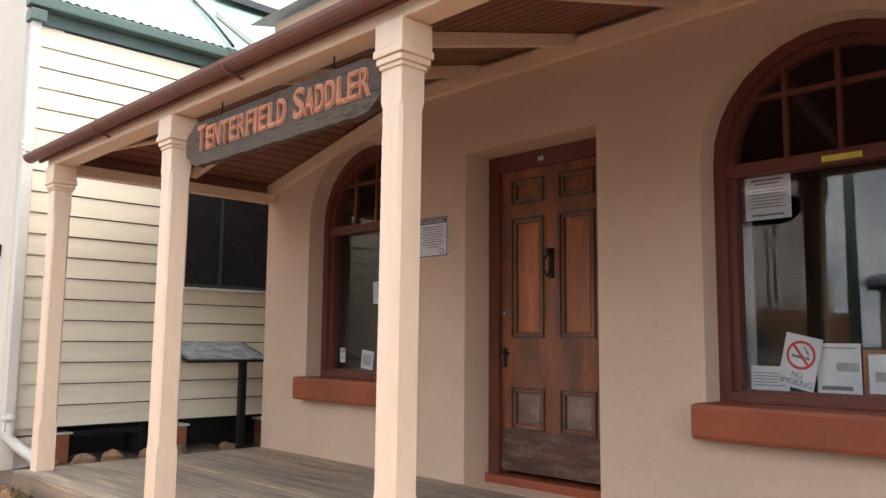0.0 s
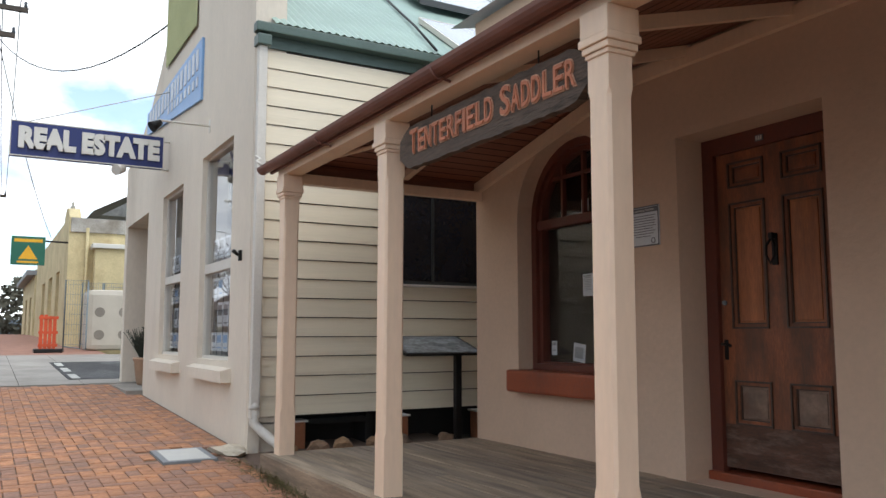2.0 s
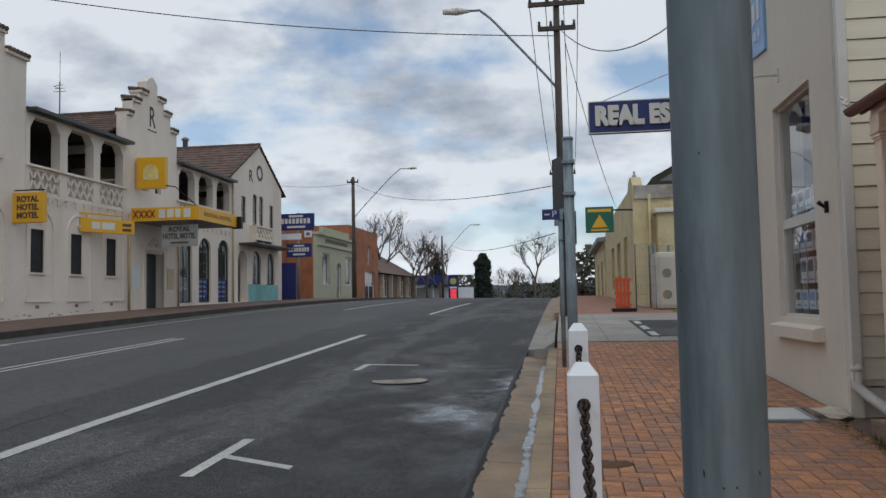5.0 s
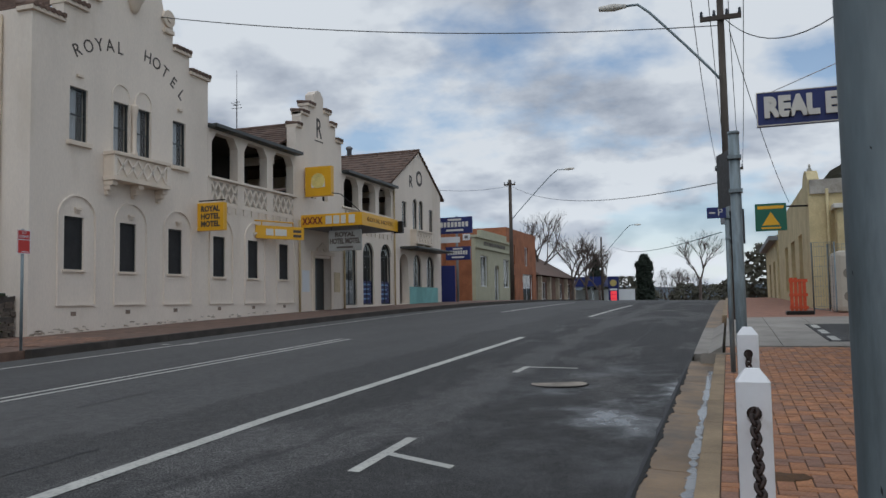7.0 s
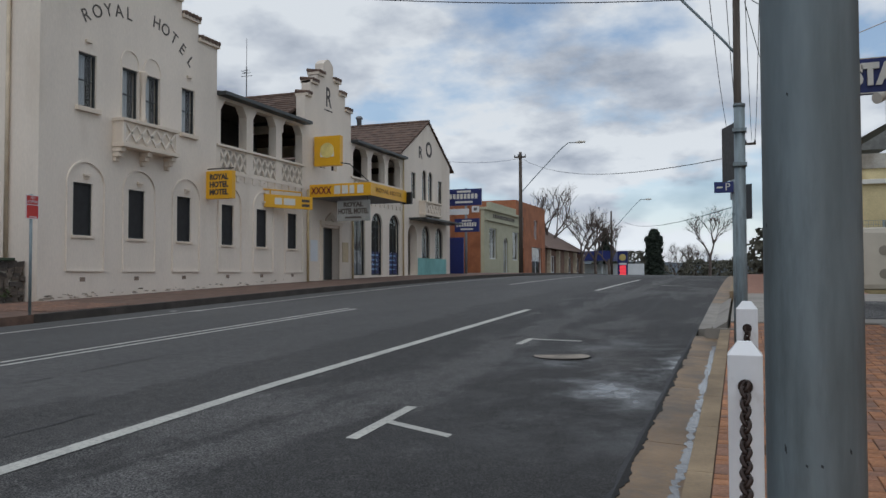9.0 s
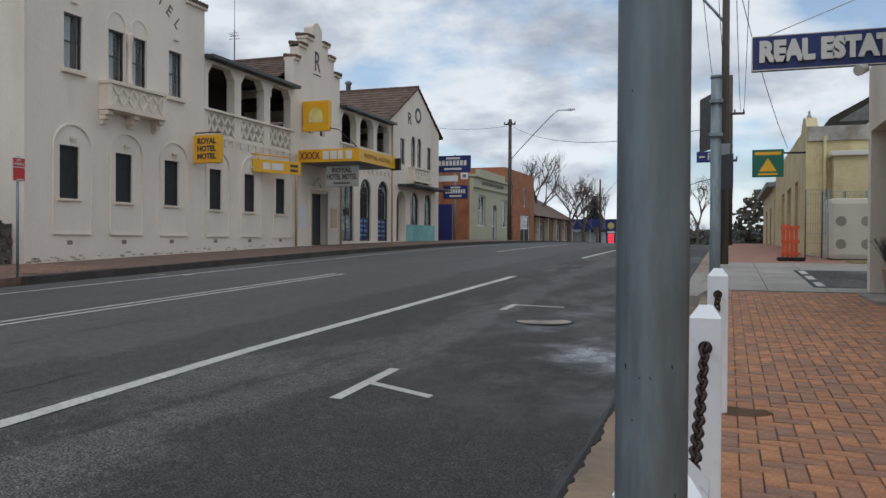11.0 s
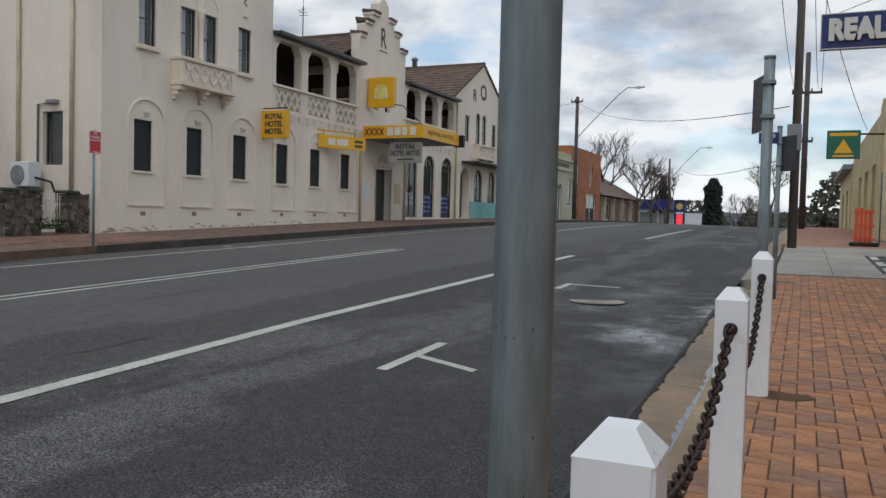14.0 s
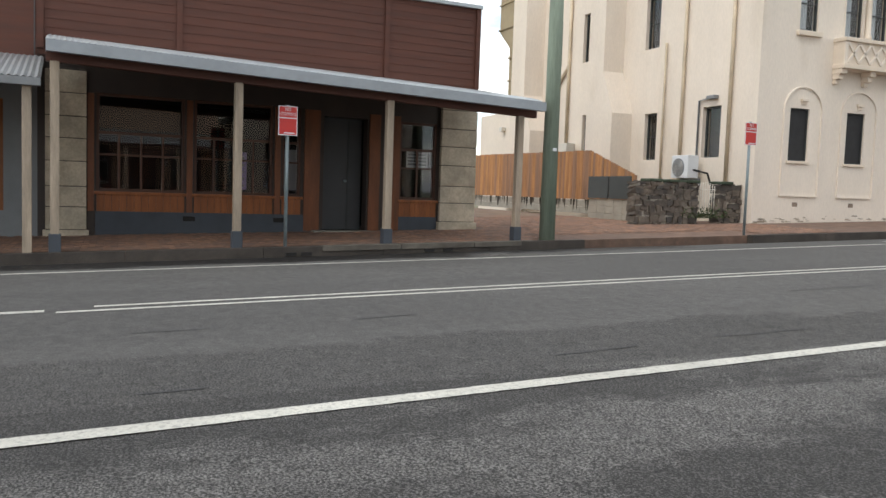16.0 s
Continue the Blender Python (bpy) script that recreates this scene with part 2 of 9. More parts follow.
SAGE = mat("sage_render", (0.43, 0.42, 0.30), 0.8, var=0.1)
BROWNBOARD = mat("brown_cladding", (0.088, 0.028, 0.016), 0.68, var=0.2, fine=8, stretch=(1, 0.4, 6), random=0.08)
SANDSTONE = mat("sandstone", (0.52, 0.45, 0.345), 0.9, var=0.25, scale=2.5, fine=25, bump=0.5, random=0.08, dirt=(0.26, 0.21, 0.15), dirt_at=0.57)
WEATHERPOST = mat("weathered_post_timber", (0.36, 0.29, 0.22), 0.75, var=0.3, fine=18, stretch=(5, 5, 0.5))
STAINWOOD = mat("orange_stained_wood", (0.27, 0.085, 0.02), 0.5, var=0.3, fine=14, stretch=(4, 4, 0.6))
SLATE = mat("slate_blue_paint", (0.055, 0.065, 0.08), 0.7, var=0.2)
FENCEW = mat("brown_paling", (0.37, 0.18, 0.08), 0.8, var=0.3, fine=12, stretch=(4, 4, 0.4), random=0.3)
BLOCK = mat("grey_block", (0.36, 0.33, 0.28), 0.9, var=0.2, fine=40)
STONE = mat("dark_fieldstone", (0.12, 0.10, 0.082), 0.9, var=0.5, scale=6, fine=30, bump=0.6, random=0.45)
POLEWOOD = mat("weathered_power_pole", (0.085, 0.068, 0.055), 0.85, var=0.4, fine=18, stretch=(5, 5, 0.4))
GREENPOLE = mat("green_timber_pole", (0.24, 0.29, 0.225), 0.75, var=0.3, fine=14, stretch=(4, 4, 0.3))
YELLOWWALL = mat("faded_yellow_render", (0.60, 0.50, 0.28), 0.85, var=0.18, scale=1.2, fine=20, dirt=(0.38, 0.27, 0.14), dirt_at=0.6)
TANK = mat("beige_moulded_plastic", (0.50, 0.45, 0.37), 0.6, var=0.1)
ORANGE = mat("orange_plastic", (0.55, 0.075, 0.02), 0.5, var=0.15)
ROCK = mat("brown_rock", (0.27, 0.165, 0.095), 0.9, var=0.4, scale=5, fine=35, bump=0.6, random=0.3)
SOIL = mat("dark_soil", (0.075, 0.06, 0.045), 0.95, var=0.45, fine=50, bump=0.7)
POT = mat("terracotta_pot", (0.40, 0.26, 0.17), 0.8, var=0.2)
LEAFG = mat("grey_green_leaf", (0.12, 0.13, 0.10), 0.7, var=0.3, random=0.2)
TWIG = mat("bare_twig", (0.13, 0.10, 0.085), 0.9, var=0.3)
CYPRESS = mat("dark_conifer", (0.022, 0.032, 0.020), 0.9, var=0.5, scale=2, fine=8)
HEDGE = mat("winter_scrub", (0.085, 0.08, 0.055), 0.9, var=0.5, scale=0.8, fine=6)
HILL = mat("far_hill", (0.11, 0.13, 0.15), 1.0, var=0.2, scale=0.05, fine=0.5, bump=0)
GRASS = mat("dry_ground", (0.15, 0.14, 0.08), 0.95, var=0.4, scale=0.3, fine=8)
PAPER = mat("white_paper", (0.68, 0.70, 0.72), 0.8, var=0.05)
PALEPRINT = mat("pale_grey_print", (0.40, 0.41, 0.42), 0.8, var=0.35, scale=20, fine=120, bump=0)
INK = mat("grey_print", (0.16, 0.16, 0.17), 0.8, var=0.1)
TEAL = mat("teal_banner", (0.20, 0.46, 0.44), 0.6, var=0.3, scale=0.9)
PALEBLUE = mat("pale_blue_banner", (0.20, 0.36, 0.62), 0.4, var=0.12)
BUFF = mat("buff_duct_paint", (0.34, 0.27, 0.165), 0.7, var=0.15)
GLASS = glass("window_glass")
FLYSCREEN = mat("fine_black_fly_screen", (0.020, 0.020, 0.021), 0.75, var=0.35, scale=4, fine=60, bump=0.1)
SHOPGLASS = glass("old_shop_glass", (0.94, 0.95, 0.95), 0.075)
MIRRORGLASS = glass("tinted_window_glass", (0.90, 0.92, 0.93), 0.13)


def asphalt():
    """Worn asphalt: a smooth grey carriageway, a coarse dark parking lane with paler worn patches, and wet spots by the gutter."""
    m = bpy.data.materials.new("worn_asphalt")
    m.use_nodes = True
    n, l = m.node_tree.nodes, m.node_tree.links
    bs = n["Principled BSDF"]
    tc, sp = n.new("ShaderNodeTexCoord"), n.new("ShaderNodeSeparateXYZ")
    l.new(tc.outputs["Object"], sp.inputs[0])
    X, Y = sp.outputs[0], sp.outputs[1]

    def fed(node, k, v):
        if isinstance(v, (int, float)):
            node.inputs[k].default_value = v
        else:
            l.new(v, node.inputs[k])

    def nz(scale, detail=5, rough=0.6, stretch=(1, 1, 1)):
        mp, t = n.new("ShaderNodeMapping"), n.new("ShaderNodeTexNoise")
        mp.inputs["Scale"].default_value = stretch
        l.new(tc.outputs["Object"], mp.inputs[0])
        l.new(mp.outputs[0], t.inputs[0])
        t.inputs["Scale"].default_value, t.inputs["Detail"].default_value, t.inputs["Roughness"].default_value = scale, detail, rough
        return t.outputs[0]

    def rng(src, lo, hi, a, b):
        t = n.new("ShaderNodeMapRange")
        for k, v in enumerate((lo, hi, a, b)):
            t.inputs[k + 1].default_value = v
        l.new(src, t.inputs[0])
        return t.outputs[0]

    def op(kind, a, b):
        t = n.new("ShaderNodeMath")
        t.operation = kind
        fed(t, 0, a)
        fed(t, 1, b)
        return t.outputs[0]

    def blend(f, a, b):
        t = n.new("ShaderNodeMix")
        fed(t, 0, f)
        fed(t, 2, a)
        fed(t, 3, b)
        return t.outputs[0]

    ragged = op("ADD", X, rng(nz(0.9, 7, 0.65, (1, 0.4, 1)), 0.3, 0.7, -0.45, 0.45))
    lane = rng(X, -4.56, -4.46, 0, 1)
    strip_ = op("MULTIPLY", rng(ragged, -5.75, -5.55, 0, 1), rng(X, -4.46, -4.56, 0, 1))
    band = op("MULTIPLY", rng(ragged, -3.60, -3.40, 0, 1), rng(ragged, -2.85, -3.05, 0, 1))
    patch = op("MAXIMUM", rng(nz(0.75, 7, 0.62, (1, 0.33, 1)), 0.52, 0.60, 0, 1), op("MULTIPLY", band, 0.9))
    broad = rng(nz(0.22, 5, 0.6, (1, 0.5, 1)), 0.3, 0.7, 0.80, 1.18)
    traffic = blend(strip_, rng(nz(0.5, 6, 0.6, (1.6, 0.15, 1)), 0.3, 0.7, 0.050, 0.069), 0.042)
    parking = blend(patch, 0.024, 0.068)
    tone = op("MULTIPLY", blend(lane, traffic, parking), broad)
    stones = nz(78, 3, 0.75)
    amount = op("ADD", op("MULTIPLY", lane, blend(patch, 1.5, 0.8)), op("ADD", op("MULTIPLY", strip_, 0.75), 0.42))
    speck = op("ADD", op("MULTIPLY", op("SUBTRACT", rng(stones, 0.41, 0.62, 0.0, 2.65), 1.0), amount), 1.0)
    tone = op("MULTIPLY", op("MAXIMUM", op("MULTIPLY", tone, speck), 0.008), rng(nz(9, 5, 0.65), 0.3, 0.7, 0.72, 1.28))
    near = op("MULTIPLY", rng(X, -3.4, -1.4, 0, 1), op("MULTIPLY", rng(Y, 4.5, 7.5, 0, 1), rng(Y, 13.5, 10.5, 0, 1)))
    wet = op("MULTIPLY", near, rng(nz(0.85, 8, 0.66, (1, 0.8, 1)), 0.44, 0.62, 0, 1))
    tone = op("MULTIPLY", tone, blend(wet, 1.0, 0.5))
    cc = n.new("ShaderNodeCombineColor")
    l.new(op("MULTIPLY", tone, 1.035), cc.inputs[0])
    l.new(tone, cc.inputs[1])
    l.new(op("MULTIPLY", tone, 0.965), cc.inputs[2])
    l.new(cc.outputs[0], bs.inputs["Base Color"])
    l.new(blend(wet, rng(stones, 0.3, 0.7, 0.72, 0.95), 0.14), bs.inputs["Roughness"])
    bp = n.new("ShaderNodeBump")
    bp.inputs["Distance"].default_value = 0.012
    l.new(op("MULTIPLY", rng(wet, 0, 1, 1.0, 0.04), op("MINIMUM", amount, 1.0)), bp.inputs["Strength"])
    l.new(stones, bp.inputs["Height"])
    l.new(bp.outputs[0], bs.inputs["Normal"])
    return m


ASPHALT = asphalt()


# ---- building helpers ----
ORIGIN = {}


def thing(name, at, label, category, group="", kind=""):
    ob = new(name)
    ob.empty_display_size = 0.2
    ob.location = at
    ORIGIN[ob.name] = Vector(at)
    return tagged(ob, label, category, group, kind)


def mesh_of(name, bm, material):
    me = bpy.data.meshes.new(name)
    bm.normal_update()
    bm.to_mesh(me)
    bm.free()
    me.materials.append(material)
    return me


def adopt(ob, parent):
    ob.parent = parent
    if parent.name in ORIGIN:
        ob.matrix_parent_inverse = Matrix.Translation(-ORIGIN[parent.name])
    return ob


def part(name, bm, material, parent, label=""):
    return tagged(adopt(new(name, mesh_of(name, bm, material)), parent), label)


def single(name, bm, material, label, category, group="", kind=""):
    return tagged(new(name, mesh_of(name, bm, material)), label, category, group, kind)


def quad(bm, *pts):
    return bm.faces.new([bm.verts.new(p) for p in pts])


def box(bm, x0, x1, y0, y1, z0, z1, bevel=0.0, slope=None):
    """A box; slope lifts z with y."""
    s = slope or (lambda y: 0.0)
    v = [bm.verts.new((x, y, z + s(y))) for x in (x0, x1) for y in (y0, y1) for z in (z0, z1)]
    f = [bm.faces.new([v[i] for i in q]) for q in ((0, 1, 3, 2), (4, 6, 7, 5), (0, 4, 5, 1), (2, 3, 7, 6), (0, 2, 6, 4), (1, 5, 7, 3))]
    if bevel:
        bmesh.ops.bevel(bm, geom=list({e for q in f for e in q.edges}), offset=bevel, segments=2, affect="EDGES", profile=0.6)
    return v


def cyl(bm, p0, p1, r0, r1=None, seg=12, caps=True):
    """A round bar from p0 to p1."""
    p0, p1 = Vector(p0), Vector(p1)
    r1 = r0 if r1 is None else r1
    d = (p1 - p0).normalized()
    a = d.orthogonal().normalized()
    b = d.cross(a)
    rings = [[bm.verts.new(p + r * (a * math.cos(2 * math.pi * k / seg) + b * math.sin(2 * math.pi * k / seg))) for k in range(seg)] for p, r in ((p0, r0), (p1, r1))]
    for k in range(seg):
        f = bm.faces.new((rings[0][k], rings[0][(k + 1) % seg], rings[1][(k + 1) % seg], rings[1][k]))
        f.smooth = True
    if caps:
        bm.faces.new(rings[0][::-1])
        bm.faces.new(rings[1])


def tube(bm, pts, r, seg=8):
    """One bent round bar along a line of points."""
    pts = [Vector(p) for p in pts]
    rows, a = [], None
    for k, p in enumerate(pts):
        d = (pts[min(k + 1, len(pts) - 1)] - pts[max(k - 1, 0)]).normalized()
        if d.length < 0.5:
            d = (pts[k] - pts[k - 1]).normalized()
        a = d.orthogonal().normalized() if a is None else (a - d * a.dot(d)).normalized()
        b = d.cross(a)
        rows.append([bm.verts.new(p + r * (a * math.cos(2 * math.pi * j / seg) + b * math.sin(2 * math.pi * j / seg))) for j in range(seg)])
    for u, v in zip(rows, rows[1:]):
        for j in range(seg):
            bm.faces.new((u[j], u[(j + 1) % seg], v[(j + 1) % seg], v[j])).smooth = True
    bm.faces.new(rows[0][::-1])
    bm.faces.new(rows[-1])


def pt(side, u, d, z):
    """A point of a wall: side is (axis, place, which way it faces), u along it, d inward from its face."""
    axis, pos, sgn = side
    w = pos - sgn * d
    return (w, u, z) if axis == "x" else (u, w, z)


def bx(bm, side, u0, u1, d0, d1, z0, z1, bevel=0.0):
    a, b = pt(side, u0, d0, z0), pt(side, u1, d1, z1)
    lo, hi = [min(p, q) for p, q in zip(a, b)], [max(p, q) for p, q in zip(a, b)]
    return box(bm, lo[0], hi[0], lo[1], hi[1], lo[2], hi[2], bevel)


def arch_top(h, u):
    u0, u1, z0, zs, rise = h
    if not rise:
        return zs
    c, w = (u0 + u1) / 2, (u1 - u0) / 2
    return zs + rise * math.sqrt(max(0.0, 1 - ((u - c) / w) ** 2))


def wall(bm, side, thick, u0, u1, bot, top, holes=(), brk=()):
    """A wall with openings that go through it. bot and top: heights or functions of u. A hole: (u0, u1, z0, spring, rise)."""
    fb, ft = (bot if callable(bot) else lambda u: bot), (top if callable(top) else lambda u: top)
    us = {u0, u1, *[b for b in brk if u0 < b < u1]}
    for h in holes:
        us |= {h[0], h[1]}
        if h[4]:
            c, w = (h[0] + h[1]) / 2, (h[1] - h[0]) / 2
            us |= {c - w * math.cos(math.pi * k / 16) for k in range(1, 16)}
    us = sorted(us)
    e = 1e-5
    for a, b in zip(us, us[1:]):
        if b - a < 1e-6:
            continue
        m = (a + b) / 2
        ca, cb = fb(a + e), fb(b - e)
        spans = []
        for h in sorted([h for h in holes if h[0] < m < h[1]], key=lambda h: h[2]):
            if h[2] > ca + 1e-4:
                spans.append((ca, cb, h[2], h[2]))
            ca, cb = arch_top(h, a), arch_top(h, b)
        spans.append((ca, cb, ft(a + e), ft(b - e)))
        for za, zb, ta, tb in spans:
            quad(bm, pt(side, a, 0, za), pt(side, b, 0, zb), pt(side, b, 0, tb), pt(side, a, 0, ta))
            quad(bm, pt(side, a, thick, za), pt(side, a, thick, ta), pt(side, b, thick, tb), pt(side, b, thick, zb))
            quad(bm, pt(side, a, 0, ta), pt(side, b, 0, tb), pt(side, b, thick, tb), pt(side, a, thick, ta))
            quad(bm, pt(side, a, 0, za), pt(side, a, thick, za), pt(side, b, thick, zb), pt(side, b, 0, zb))
    for h in holes:
        for u in h[:2]:
            quad(bm, pt(side, u, 0, h[2]), pt(side, u, thick, h[2]), pt(side, u, thick, h[3]), pt(side, u, 0, h[3]))
    for u in (u0, u1):
        k = u + e if u == u0 else u - e
        quad(bm, pt(side, u, 0, fb(k)), pt(side, u, thick, fb(k)), pt(side, u, thick, ft(k)), pt(side, u, 0, ft(k)))
    for b in brk:
        lo, hi = sorted((ft(b - 2 * e), ft(b + 2 * e)))
        if hi - lo > 0.01:
            quad(bm, pt(side, b, 0, lo), pt(side, b, thick, lo), pt(side, b, thick, hi), pt(side, b, 0, hi))
    return bm


def outline(u0, u1, z0, zs, rise, n=16):
    p = [(u0, z0), (u1, z0)]
    if rise:
        c, w = (u0 + u1) / 2, (u1 - u0) / 2
        p += [(c + w * math.cos(math.pi * k / n), zs + rise * math.sin(math.pi * k / n)) for k in range(n + 1)]
    else:
        p += [(u1, zs), (u0, zs)]
    return p


def ring(bm, side, outer, inner, d0, d1):
    """A frame between two outlines with as many points."""
    n = len(outer)
    for k in range(n):
        a, b, c, d = outer[k], outer[(k + 1) % n], inner[(k + 1) % n], inner[k]
        quad(bm, pt(side, a[0], d0, a[1]), pt(side, b[0], d0, b[1]), pt(side, c[0], d0, c[1]), pt(side, d[0], d0, d[1]))
        quad(bm, pt(side, d[0], d0, d[1]), pt(side, c[0], d0, c[1]), pt(side, c[0], d1, c[1]), pt(side, d[0], d1, d[1]))
        quad(bm, pt(side, a[0], d0, a[1]), pt(side, a[0], d1, a[1]), pt(side, b[0], d1, b[1]), pt(side, b[0], d0, b[1]))


def frame_ring(bm, side, h, w, d0, d1):
    u0, u1, z0, zs, rise = h
    inner = outline(u0 + w, u1 - w, z0 + w, zs if rise else zs - w, rise - w if rise else 0)
    ring(bm, side, outline(*h), inner, d0, d1)


def pane_of(bm, side, h, d):
    bm.faces.new([bm.verts.new(pt(side, u, d, z)) for u, z in outline(*h)])


def no_shadow(ob):
    ob.visible_shadow = False
    return ob


def text_mesh(body, size, extrude=0.004, wide=1.0, bold=0.0):
    cu = bpy.data.curves.new("letters", "FONT")
    cu.body, cu.size, cu.extrude = body, size, extrude
    cu.offset = bold
    cu.align_x, cu.align_y = "CENTER", "CENTER"
    cu.resolution_u = 3
    ob = new("letters", cu)
    me = bpy.data.meshes.new_from_object(ob.evaluated_get(bpy.context.evaluated_depsgraph_get()))
    bpy.data.objects.remove(ob)
    me.transform(Matrix.Diagonal((wide, 1, 1, 1)))
    return me


def upright(side):
    """Turns flat lettering to stand on a wall face, reading as seen from in front."""
    axis, pos, sgn = side
    return Matrix(((0, 0, sgn, 0), (sgn, 0, 0, 0), (0, 1, 0, 0), (0, 0, 0, 1))) if axis == "x" else Matrix(((-sgn, 0, 0, 0), (0, 0, sgn, 0), (0, 1, 0, 0), (0, 0, 0, 1)))


def letters(name, body, size, material, parent, side, u, z, d=-0.006, wide=1.0, tilt=0.0, label="", fit=0.0, extrude=0.004, bold=0.0):
    """Lettering on a wall face; fit: its whole length."""
    me = text_mesh(body, size, extrude, wide, bold)
    if fit:
        xs = [v.co.x for v in me.vertices]
        me.transform(Matrix.Diagonal((fit / (max(xs) - min(xs)), 1, 1, 1)))
    me.transform(Matrix.Translation(pt(side, u, d, z)) @ upright(side) @ Matrix.Rotation(tilt, 4, "Z"))
    me.materials.clear()
    me.materials.append(material)
    return tagged(adopt(new(name, me), parent), label)


def window(parent, side, h, d=0.15, fw=0.05, fmat=DARKFRAME, nu=1, nz=1, gmat=GLASS, curtain=False, bar=0.025, back=None, zbars=()):
    """A window in an opening: frame, bars, pane, a curtain if asked for, and a near-black board that stands for room
    shade.
    """
    u0, u1, z0, zs, rise = h
    bm = bmesh.new()
    frame_ring(bm, side, h, fw, d, d + 0.06)
    win = part("window", bm, fmat, parent)
    if nu > 1 or nz > 1 or zbars:
        bm = bmesh.new()
        top = lambda u: arch_top(h, u)
        for k in range(1, nu):
            u = u0 + (u1 - u0) * k / nu
            bx(bm, side, u - bar / 2, u + bar / 2, d + 0.008, d + 0.045, z0 + fw * 0.5, top(u) - fw * 0.5)
        for z in list(zbars) or [z0 + (zs - z0) * k / nz for k in range(1, nz)]:
            bx(bm, side, u0 + fw * 0.6, u1 - fw * 0.6, d + 0.004, d + 0.05, z - bar * 0.7, z + bar * 0.7)
        part("glazing_bar", bm, fmat, win)
    bm = bmesh.new()
    pane_of(bm, side, h, d + 0.03)
    no_shadow(part("pane", bm, gmat, win))
    if curtain:
        bm = bmesh.new()
        w, n = (u1 - u0) * 0.58, 14
        for k in range(n):
            a, b = u0 + w * k / n, u0 + w * (k + 1) / n
            da, db = d + 0.10 + 0.02 * (k % 2), d + 0.10 + 0.02 * ((k + 1) % 2)
            quad(bm, pt(side, a, da, z0), pt(side, b, db, z0), pt(side, b, db, zs + rise * 0.6), pt(side, a, da, zs + rise * 0.6))
        part("curtain", bm, CURTAIN, win, "pale gathered curtain")
    # black board close behind the pane, in place of an unlit room
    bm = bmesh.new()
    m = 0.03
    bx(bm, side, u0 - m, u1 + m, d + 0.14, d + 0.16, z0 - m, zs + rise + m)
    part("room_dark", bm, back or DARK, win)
    return win


def spin(bm, prof, c, seg=16):
    """A turned shape round a vertical axis: prof is (radius, height)."""
    rows = [[bm.verts.new((c[0] + r * math.cos(2 * math.pi * k / seg), c[1] + r * math.sin(2 * math.pi * k / seg), c[2] + z)) for k in range(seg)] for r, z in prof]
    for a, b in zip(rows, rows[1:]):
        for k in range(seg):
            f = bm.faces.new((a[k], a[(k + 1) % seg], b[(k + 1) % seg], b[k]))
            f.smooth = True
    bm.faces.new(rows[0][::-1])
    bm.faces.new(rows[-1])


def lump(bm, c, r, seed, squash=0.7):
    """An uneven stone or clod."""
    rnd = random.Random(seed)
    res = bmesh.ops.create_icosphere(bm, subdivisions=2, radius=1.0)
    off = Vector((rnd.uniform(0, 50), rnd.uniform(0, 50), 0))
    for v in res["verts"]:
        k = 1 + 0.55 * noise.noise(v.co * 1.5 + off) + 0.18 * noise.noise(v.co * 4.0 + off)
        v.co = Vector(c) + Vector((v.co.x * r[0] * k, v.co.y * r[1] * k, v.co.z * r[2] * k))


# ---- the lie of the land ----
def rise(y):
    """The street climbs gently, tops out and falls away."""
    if y < -40:
        return -1.604
    if y < 20:
        return -0.1 + 0.032 * (y - 7)
    if y < 60:
        return 0.316 + 0.032 * (y - 20) - 0.0004 * (y - 20) ** 2
    if y < 180:
        return 0.956 - 0.00016 * (y - 60) ** 2
    return -1.348 - 0.0384 * min(y - 180, 60)


CROSS = [(-60, 0.30), (-16, 0.165), (-12.8, 0.12), (-12.79, -0.03), (-11.5, 0.02), (-8, 0.0), (-4.5, -0.07), (-0.77, -0.13), (-0.39, -0.15), (-0.385, 0.0), (4, 0.0), (60, 0.1)]


def lift_south(x, y):
    """Lower down the street the far side falls away less than the near one."""
    return 0.007 * max(0.0, 7.0 - y) * min(1.0, max(0.0, (-1.0 - x) / 3.0))


def land(x, y):
    for (a, za), (b, zb) in zip(CROSS, CROSS[1:]):
        if a <= x <= b:
            return rise(y) + za + (zb - za) * (x - a) / (b - a) + lift_south(x, y)
    return rise(y)


def bend(x, y):
    """South of the drive the far side of the street swings slightly nearer."""
    return max(0.0, 7.0 - y) * 0.062 * min(1.0, max(0.0, (-1.0 - x) / 3.0))


def strip(bm, xs, ys, lift=0.0, thick=0.0):
    g = [[bm.verts.new((x + bend(x, y), y, land(x, y) + lift)) for x in xs] for y in ys]
    for j in range(len(ys) - 1):
        for i in range(len(xs) - 1):
            bm.faces.new((g[j][i], g[j][i + 1], g[j + 1][i + 1], g[j + 1][i]))
    if thick:
        for side_v in ([r[0] for r in g], [r[-1] for r in g][::-1], g[0][::-1], g[-1]):
            low = [bm.verts.new(v.co - Vector((0, 0, thick))) for v in side_v]
            for k in range(len(side_v) - 1):
                bm.faces.new((side_v[k], side_v[k + 1], low[k + 1], low[k]))


def steps(a, b, d):
    n = max(1, round((b - a) / d))
    return [a + (b - a) * k / n for k in range(n + 1)]

